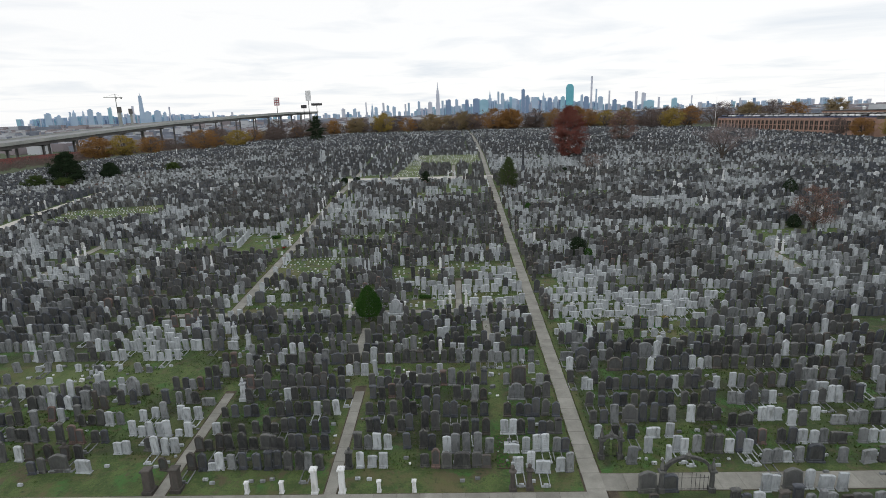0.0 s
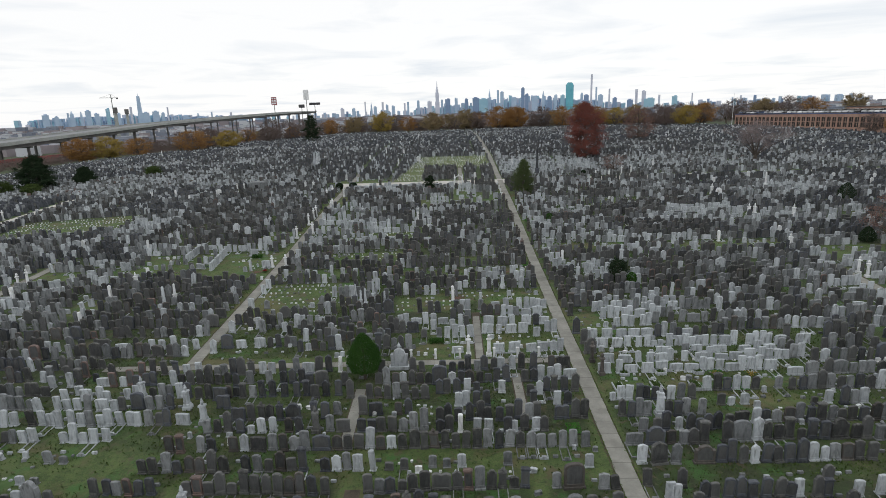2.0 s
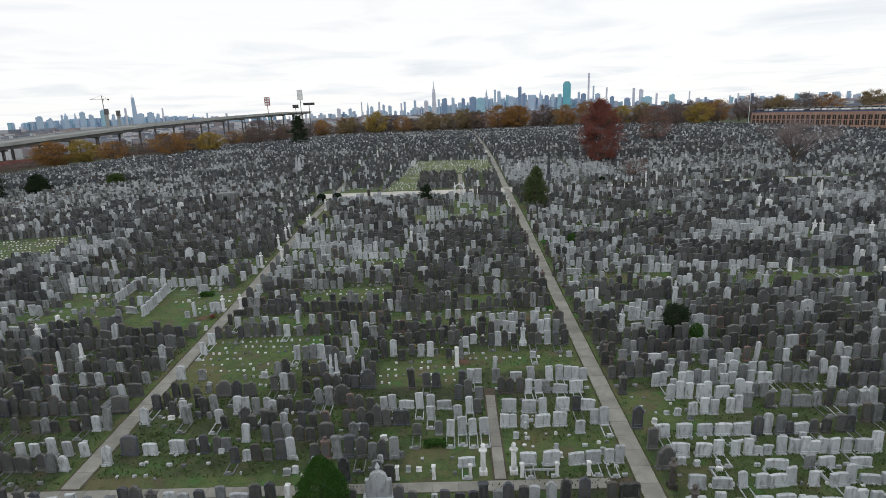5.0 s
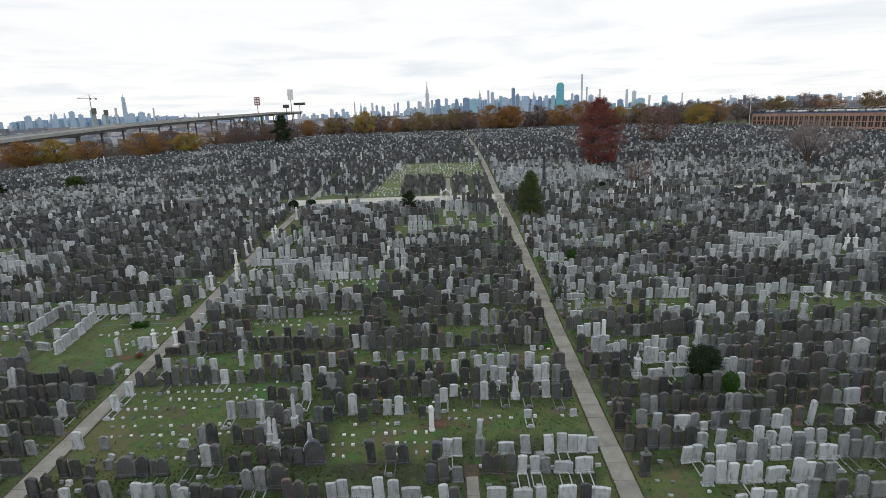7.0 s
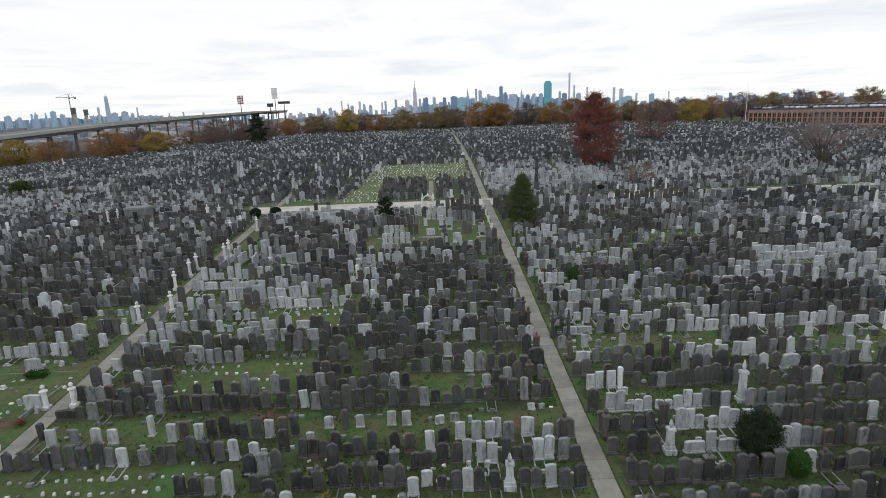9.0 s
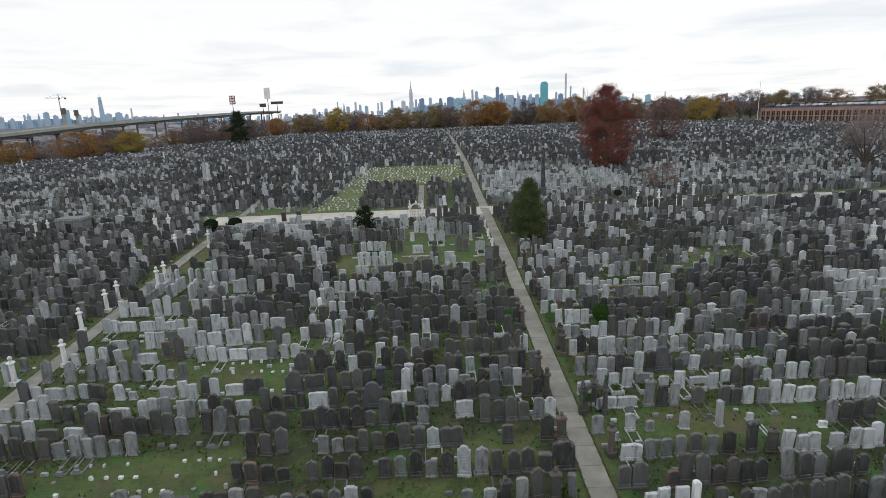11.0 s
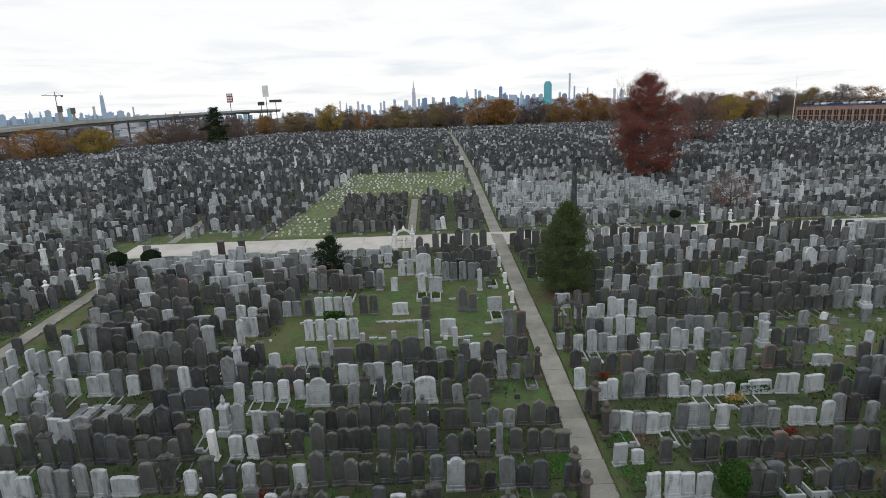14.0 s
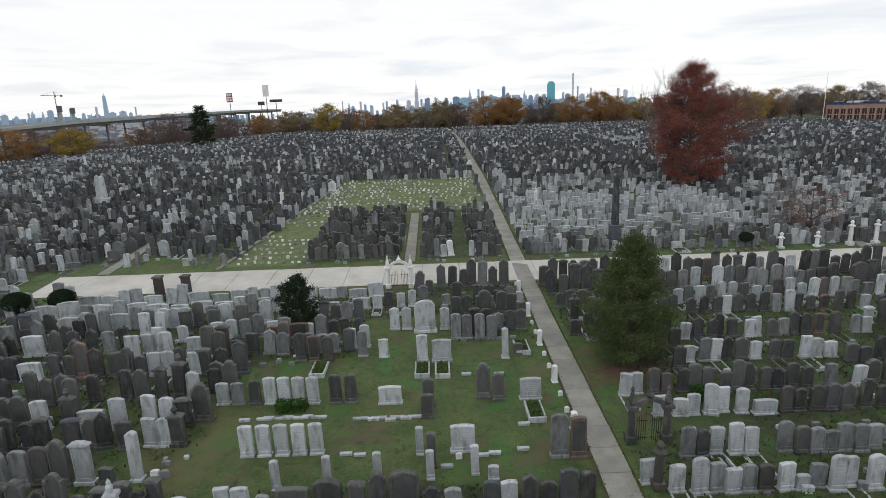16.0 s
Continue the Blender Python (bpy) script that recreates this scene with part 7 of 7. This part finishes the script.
def viaduct():
    ys = (120, 220, 331, 420, 520, 700, 990, 1400)
    zs = (-2.0, 2.0, 7.0, 11.2, 15.8, 21.0, 28.0, 32.0)
    ob = thing("elevated_highway", pose(0, 0, 0), "long elevated concrete highway rising on tall piers", "viaduct")
    x0, x1 = -288.0, -262.0
    line = [(y, float(np.interp(y, ys, zs))) for y in range(120, 1101, 20)]
    part("deck", Geo().loft([[(x0, y, z - 0.9), (x1, y, z - 0.9), (x1, y, z), (x0, y, z)] for y, z in line]), deck_road, ob)
    for xa in (x0 - 0.3, x1):
        part("barrier", Geo().loft([[(xa, y, z - 1.0), (xa + 0.35, y, z - 1.0), (xa + 0.3, y, z + 1.0), (xa, y, z + 1.0)] for y, z in line]), deck_concrete, ob, "pale concrete side barrier")
    for xa in (x0 + 3, x1 - 5, x1 - 2):
        part("girder", Geo().loft([[(xa, y, z - 3.2), (xa + 0.6, y, z - 3.2), (xa + 0.6, y, z - 0.9), (xa, y, z - 0.9)] for y, z in line]), pier_paint, ob)
    y = 150
    while y < 1090:
        z = float(np.interp(y, ys, zs))
        gz = ground_z(-275, y)
        if z - 4.2 > gz + 1:
            for px in (x0 + 4, x1 - 4):
                part("pier", Geo().box(px - 0.6, px + 0.6, y - 0.6, y + 0.6, gz - 1, z - 4.2), pier_paint, ob)
            part("pier_cap", Geo().box(x0 + 1.5, x1 - 1.5, y - 0.9, y + 0.9, z - 4.2, z - 3.2, 0, 0.2), pier_paint, ob)
        y += 30 if y < 500 else 60
    g = Geo()
    for k in range(30):
        g.box(-252, -251.7, 250 + k * 6, 255.7 + k * 6, ground_z(-252, 250 + k * 6) - 0.5, ground_z(-252, 250 + k * 6) + 4.2)
    tagged(part("hoarding", g, fence_red), "long dark red hoarding below the highway", "fence", "", "structure")


def billboard(x, y, z0, w, h, mt, label, bars=False):
    ob = thing("billboard", pose(x, y, 0), label, "billboard")
    part("post", Geo().tube([(0, 0, ground_z(x, y)), (0, 0, z0)], [0.55, 0.45], 8), steel_dark, ob)
    panel = part("panel", Geo().box(-w / 2, w / 2, -0.6, 0.6, z0, z0 + h), mt, ob)
    if bars:
        for i in range(3):
            for j in range(2):
                part("printed_bar", Geo().box(-w * 0.4 + j * w * 0.45, -w * 0.06 + j * w * 0.45, -0.75, -0.6, z0 + h * (0.12 + 0.3 * i), z0 + h * (0.32 + 0.3 * i)), sign_white, panel)
    return ob


def tower(az, width, top, style):
    a = radians(az)
    d = 4300
    m = pose(d * math.sin(a), d * math.cos(a), 0, 0, 0, -az)
    word = {"b": "slate blue", "w": "pale stone", "n": "deep blue glass", "t": "teal glass", "c": "green glass", "p": "slate blue", "s": "slate blue", "o": "pale blue glass", "e": "pale stone"}[style]
    ob = thing("skyscraper", m, "distant %s tower on the city skyline" % word, "skyscraper")
    # the haze over the skyline lies in this facade colour
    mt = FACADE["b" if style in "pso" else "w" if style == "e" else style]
    w = width / 2 * (0.8 if style == "c" else 0.9 if style in "oe" else 0.7)
    top -= 12
    if style not in "oe":
        top -= 18 if top < 230 else 24
    g = Geo()
    lo = -40
    if style in "ps":
        g.box(-w, w, -w, w, lo, lo + (top - lo) * 0.72)
        g.box(-w * 0.7, w * 0.7, -w * 0.7, w * 0.7, lo + (top - lo) * 0.72, lo + (top - lo) * 0.86)
        g.loft([[(-q, -q, z), (q, -q, z), (q, q, z), (-q, q, z)] for q, z in ((w * 0.5, lo + (top - lo) * 0.86), (w * (0.04 if style == "p" else 0.35), top))])
    elif style == "o":
        g.loft([[(-q, -q, z), (q, -q, z), (q, q, z), (-q, q, z)] for q, z in ((w, lo), (w * 0.95, lo + (top - lo) * 0.3), (w * 0.55, top - 14), (w * 0.5, top - 12))])
        g.tube([(0, 0, top - 12), (0, 0, top + 8)], [2.0, 0.8], 5)
    elif style == "e":
        for q, u0, u1 in ((1.0, 0, 0.5), (0.78, 0.5, 0.72), (0.6, 0.72, 0.8), (0.32, 0.8, 0.86)):
            g.box(-w * q, w * q, -w * q, w * q, lo + (top - lo) * u0, lo + (top - lo) * u1)
        g.tube([(0, 0, lo + (top - lo) * 0.86), (0, 0, lo + (top - lo) * 0.92), (0, 0, top)], [w * 0.22, w * 0.15, 1.0], 6)
    elif style == "c":
        g.loft([[(-q, -w, z), (q, -w, z), (q, w, z), (-q, w, z)] for q, z in ((w, lo), (w, top - 22), (w * 0.8, top - 9), (w * 0.5, top))])
    else:
        rng = random.Random(int(az * 100))
        g.box(-w, w, -w, w, lo, top - (6 if width > 25 else 0))
        if width > 25:
            k = rng.uniform(-0.3, 0.3)
            g.box(-w * 0.5 + w * k, w * 0.5 + w * k, -w * 0.6, w * 0.6, top - 6, top)
    part("shaft", g, mt, ob)
    return ob


def city():
    tower(-35.84, 53, 124, "b")
    tower(-35.09, 30, 113, "b")
    tower(-34.27, 15, 129, "b")
    tower(-34.00, 43, 142, "p")
    tower(-33.33, 25, 135, "s")
    tower(-32.82, 45, 145, "b")
    tower(-32.20, 39, 126, "b")
    tower(-31.35, 33, 154, "t")
    tower(-30.55, 27, 124, "b")
    tower(-30.00, 24, 120, "p")
    tower(-29.58, 20, 159, "w")
    tower(-28.89, 38, 220, "o")
    tower(-28.44, 56, 125, "b")
    tower(-27.67, 57, 131, "b")
    tower(-27.09, 29, 120, "b")
    tower(-26.67, 14, 152, "w")
    tower(-26.13, 29, 88, "b")
    tower(-25.27, 52, 98, "b")
    tower(-24.20, 30, 108, "s")
    tower(-23.03, 15, 114, "b")
    tower(-21.36, 20, 107, "w")
    tower(-10.98, 39, 114, "w")
    tower(-9.88, 35, 112, "b")
    tower(-8.73, 13, 154, "w")
    tower(-8.13, 22, 149, "p")
    tower(-7.76, 35, 120, "b")
    tower(-7.01, 22, 147, "w")
    tower(-6.58, 27, 130, "b")
    tower(-5.97, 36, 121, "b")
    tower(-4.83, 18, 135, "w")
    tower(-4.49, 22, 143, "b")
    tower(-3.47, 27, 153, "b")
    tower(-2.35, 45, 147, "w")
    tower(-1.57, 36, 267, "e")
    tower(-1.11, 23, 152, "b")
    tower(-0.54, 54, 159, "n")
    tower(0.31, 32, 162, "b")
    tower(1.32, 36, 155, "n")
    tower(2.27, 72, 161, "n")
    tower(3.00, 90, 152, "t")
    tower(3.62, 27, 215, "p")
    tower(4.46, 22, 205, "b")
    tower(4.85, 36, 196, "b")
    tower(6.01, 45, 153, "b")
    tower(6.89, 36, 219, "n")
    tower(7.28, 35, 174, "n")
    tower(8.05, 62, 152, "b")
    tower(8.87, 31, 190, "p")
    tower(9.48, 44, 149, "n")
    tower(10.07, 35, 159, "b")
    tower(10.72, 43, 157, "t")
    tower(11.39, 69, 239, "c")
    tower(12.53, 26, 165, "b")
    tower(12.96, 51, 152, "n")
    tower(13.42, 19, 295, "w")
    tower(13.88, 17, 200, "b")
    tower(14.28, 51, 148, "b")
    tower(15.09, 17, 185, "w")
    tower(15.59, 42, 125, "n")
    tower(16.98, 58, 109, "n")
    tower(17.54, 25, 173, "w")
    tower(18.20, 41, 164, "w")
    tower(18.69, 101, 112, "t")
    tower(19.56, 20, 129, "w")
    tower(20.89, 51, 121, "t")
    tower(22.36, 12, 132, "w")
    tower(25.66, 15, 93, "b")
    tower(26.31, 14, 105, "w")
    tower(27.41, 25, 102, "n")
    rng = random.Random(21)
    low = {k: Geo() for k in FACADE if k != "c"}
    for k in range(900):
        az = (rng.uniform(-38, 36), rng.uniform(-4, 16), rng.uniform(-37, -20))[k % 3]
        d = 4450
        a = radians(az)
        bulk = max(0.0, 1 - abs(az - 6) / 11) if az > -12 else max(0.0, 1 - abs(az + 30) / 9) * 0.3
        h = 28 + 34 * rng.random() + bulk * (40 + 56 * rng.random() ** 1.4)
        w = rng.uniform(8, 26)
        x, y = d * math.sin(a), d * math.cos(a)
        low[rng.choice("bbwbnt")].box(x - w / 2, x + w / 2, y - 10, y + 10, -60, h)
    near = [Geo(), Geo(), Geo()]
    for k in range(1700):
        y = rng.uniform(480, 2600)
        x = rng.uniform(-0.86, 0.8) * y
        if -330 < x < -235 and y < 1500:
            continue
        w, d, h = rng.uniform(6, 30), rng.uniform(8, 26), rng.uniform(4, 11) + (y - 480) * 0.005
        z = ground_z(x, y)
        near[rng.randrange(3)].box(x - w / 2, x + w / 2, y - d / 2, y + d / 2, z - 3, z + h)
    for k in range(700):
        az = radians(rng.uniform(-46, 44))
        d = rng.uniform(3300, 3900)
        w = rng.uniform(25, 80)
        x, y = d * math.sin(az), d * math.cos(az)
        near[rng.randrange(3)].box(x - w / 2, x + w / 2, y - 10, y + 10, -60, rng.uniform(2, 20))
    # filler blocks share the haze-tinted facade colours
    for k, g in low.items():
        tagged(part("far_city_blocks", g, FACADE[k]), "low city blocks in haze-tinted colours along the far skyline", "city", "", "stuff")
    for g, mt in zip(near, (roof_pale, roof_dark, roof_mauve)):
        tagged(part("low_rise_blocks", g, mt), "flat-roofed low industrial buildings in haze-tinted colours beyond the cemetery", "buildings", "", "stuff")
    billboard(-276, 890, 38, 8, 12, sign_red, "tall roadside billboard with a dark red printed panel", True)
    billboard(-226, 890, 44, 8, 15, sign_white, "tall roadside billboard with a blank pale panel")
    billboard(-238, 905, 33, 9, 5, sign_dark, "small dark roadside billboard on a post")
    billboard(-216, 900, 36.5, 17, 3.6, sign_dark, "wide dark roadside billboard on a post")
    # bridge pylons under construction and a tower crane
    for az, w, top in ((-30.6, 11, 52), (-29.75, 10, 48)):
        a = radians(az)
        ob = thing("bridge_pylon", pose(1400 * math.sin(a), 1400 * math.cos(a), 0, 0, 0, -az), "unfinished concrete bridge pylon with climbing forms", "pylon")
        part("shaft", Geo().box(-w * 0.24, w * 0.24, -4, 4, -30, top * 0.78), deck_concrete, ob)
        part("formwork", Geo().box(-w * 0.4, w * 0.4, -6, 6, top * 0.78, top), pier_paint, ob, "dark climbing formwork")
    a = radians(-30.75)
    ob = thing("tower_crane", pose(1400 * math.sin(a), 1400 * math.cos(a), 0, 0, 0, 30.75), "tall tower crane with a long level jib", "crane")
    part("mast", Geo().box(-0.8, 0.8, -0.8, 0.8, -20, 78), deck_concrete, ob)
    part("jib", Geo().box(-22, 13, -0.5, 0.5, 71.2, 72.2).tube([(0, 0, 79), (-19, 0, 72.2)], [0.25, 0.2], 4).tube([(0, 0, 79), (11, 0, 72.2)], [0.25, 0.2], 4), deck_concrete, ob)
    part("cab", Geo().box(0.9, 2.6, -1, 1, 69, 71.2), sign_dark, ob)
    part("counterweight", Geo().box(9, 12.5, -1.2, 1.2, 69, 71.2), sign_dark, ob)


def undergrowth():
    """Ivy and weeds between the stones, and tufts in the lawns."""
    rng = np.random.default_rng(77)
    spots = np.array(IVY)
    per = 34
    c = np.repeat(spots, per, axis=0)
    z = np.repeat(np.array([ground_z(a, b) for a, b, _ in IVY]), per)
    pts = np.stack([c[:, 0] + rng.normal(0, 0.55, len(c)) * c[:, 2], c[:, 1] + rng.normal(0, 0.45, len(c)) * c[:, 2], z + np.abs(rng.normal(0.04, 0.09, len(c)))], 1)
    p, q = leaf_cloud(rng, pts, np.full(len(pts), 0.036))
    tagged(new("ivy_and_weeds", leaf_mesh("ivy_and_weeds", p, q, LEAF["ivy"])), "ivy and weeds growing between the graves", "plants", "", "stuff")
    # weeds and long grass between the rows
    n = 230000
    x, y = rng.uniform(-36, 36, n), rng.uniform(31, 141.5, n)
    ok = (np.abs(x - PATH_X) > 0.75) & ~((np.abs(x - SIDE_PATH_X) < 0.7) & (y > 60)) & ~((y < 34.6) & (y > 30.9)) & (rng.random(n) < np.array([(0.45 + 0.9 * noise.noise(Vector((a * 0.5, b * 0.5, 1)))) * (0.0 if kind_at(a, b) == "E" else 0.05 if kind_at(a, b) == "L" else 0.35 if kind_at(a, b) == "S" else 1.0) for a, b in zip(x, y)]))
    for px, p0, p1, pw in SMALL_PATHS:
        ok &= ~((np.abs(x - px) < pw / 2 + 0.1) & (y > p0) & (y < p1))
    x, y = x[ok], y[ok]
    n = len(x)
    z = np.interp(y, HILL_Y, HILL_Z)
    a = rng.random(n) * math.pi
    w, h = rng.uniform(0.02, 0.06, n), rng.uniform(0.05, 0.18, n)
    dx, dy, lx, ly = np.cos(a) * w, np.sin(a) * w, rng.normal(0, 0.06, n), rng.normal(0, 0.06, n)
    p = np.stack([np.stack([x - dx, y - dy, z], 1), np.stack([x + dx, y + dy, z], 1), np.stack([x + dx * 0.7 + lx, y + dy * 0.7 + ly, z + h], 1), np.stack([x - dx * 0.8 + lx, y - dy * 0.8 + ly, z + h * 0.8], 1)], 1).reshape(-1, 3)
    tagged(new("weeds", leaf_mesh("weeds", p, np.arange(4 * n).reshape(-1, 4), LEAF["weed"])), "dark green weeds and long grass between gravestones", "weeds", "", "stuff")
    n = 150000
    x = rng.uniform(-36, 36, n)
    y = rng.uniform(31, 141, n)
    ok = np.array([kind_at(a, b) in ("T", "M", "V") and b > 34.6 and abs(a - SIDE_PATH_X) > 0.7 and abs(a - PATH_X) > 0.8 and abs(a + 0.4) > 0.6 and not ROAD_Y0 - 0.6 < b < ROAD_Y1 + 0.6 and not (60 < b < 73 and abs(a - 1.1) < 0.7) for a, b in zip(x, y)])
    x, y = x[ok], y[ok]
    n = len(x)
    z = np.interp(y, HILL_Y, HILL_Z)
    a = rng.random(n) * math.pi
    w, h = rng.uniform(0.02, 0.055, n), rng.uniform(0.03, 0.09, n)
    dx, dy = np.cos(a) * w, np.sin(a) * w
    p = np.stack([np.stack([x - dx, y - dy, z], 1), np.stack([x + dx, y + dy, z], 1), np.stack([x + dx * 0.6 + 0.02, y + dy * 0.6, z + h], 1), np.stack([x - dx * 0.8 + 0.02, y - dy * 0.8, z + h * 0.9], 1)], 1).reshape(-1, 3)
    tagged(new("grass_tufts", leaf_mesh("grass_tufts", p, np.arange(4 * n).reshape(-1, 4), LEAF["grass"])), "uneven tufts of green grass between the graves", "grass", "", "stuff")
    n = 15000
    side = rng.choice((-1, 1), n)
    y = rng.uniform(31, 200, n)
    main = rng.random(n) < 0.7
    reach = np.array([0.05 + 0.10 * noise.noise(Vector((k * 3.0, v * 0.7, 4))) for k, v in zip(side, y)])
    x = np.where(main, PATH_X, SIDE_PATH_X) + side * (np.where(main, PATH_W / 2, 0.6) + 0.06 - reach * rng.random(n) ** 0.7)
    ok = (main | (y > 61) & (y < 140)) & ~((y > 140.6) & (y < 145.5)) & ~((y > 30.9) & (y < 34.4))
    x, y = x[ok], y[ok]
    n = len(x)
    z = np.interp(y, HILL_Y, HILL_Z) + 0.03
    a = rng.random(n) * math.pi
    w, h = rng.uniform(0.02, 0.045, n), rng.uniform(0.02, 0.07, n)
    dx, dy, lx = np.cos(a) * w, np.sin(a) * w, rng.normal(0, 0.05, n)
    p = np.stack([np.stack([x - dx, y - dy, z], 1), np.stack([x + dx, y + dy, z], 1), np.stack([x + dx * 0.7 + lx, y + dy * 0.7, z + h], 1), np.stack([x - dx * 0.8 + lx, y - dy * 0.8, z + h * 0.8], 1)], 1).reshape(-1, 3)
    tagged(new("edge_grass", leaf_mesh("edge_grass", p, np.arange(4 * n).reshape(-1, 4), LEAF["grass"])), "ragged grass growing over the edges of the paths", "grass", "", "stuff")
    pts = []
    for cx, cy, n, wide in ((11.4, 127.2, 5000, 1.6), (-1.9, 75.9, 1800, 0.7), (-11.5, 86.2, 1600, 1.1), (-28.6, 86.6, 1500, 0.8), (4.6, 84.2, 1400, 1.0), (14.4, 70.2, 900, 0.7), (11.2, 110.4, 900, 0.8), (-13, 66.5, 900, 0.8)):
        r, a = np.abs(rng.normal(0, wide, n)), rng.random(n) * 2 * math.pi
        x, y = cx + r * np.cos(a), cy + 0.6 * r * np.sin(a)
        if cx > PATH_X:
            x = np.maximum(x, PATH_X + 0.8)
        pts.append(np.stack([x, y, np.interp(y, HILL_Y, HILL_Z) + 0.02], 1))
    pts = np.concatenate(pts)
    p, q = leaf_cloud(rng, pts, np.full(len(pts), 0.05))
    p[:, 2] = np.repeat(pts[:, 2], 4) + np.abs(p[:, 2] - np.repeat(pts[:, 2], 4)) * 0.4
    tagged(new("leaf_litter", leaf_mesh("leaf_litter", p, q, LEAF["russet"])), "reddish brown fallen needles and leaves on the grass", "leaf litter", "", "stuff")


city()
viaduct()
parking_building()
planting()
monuments()
paving()
undergrowth()
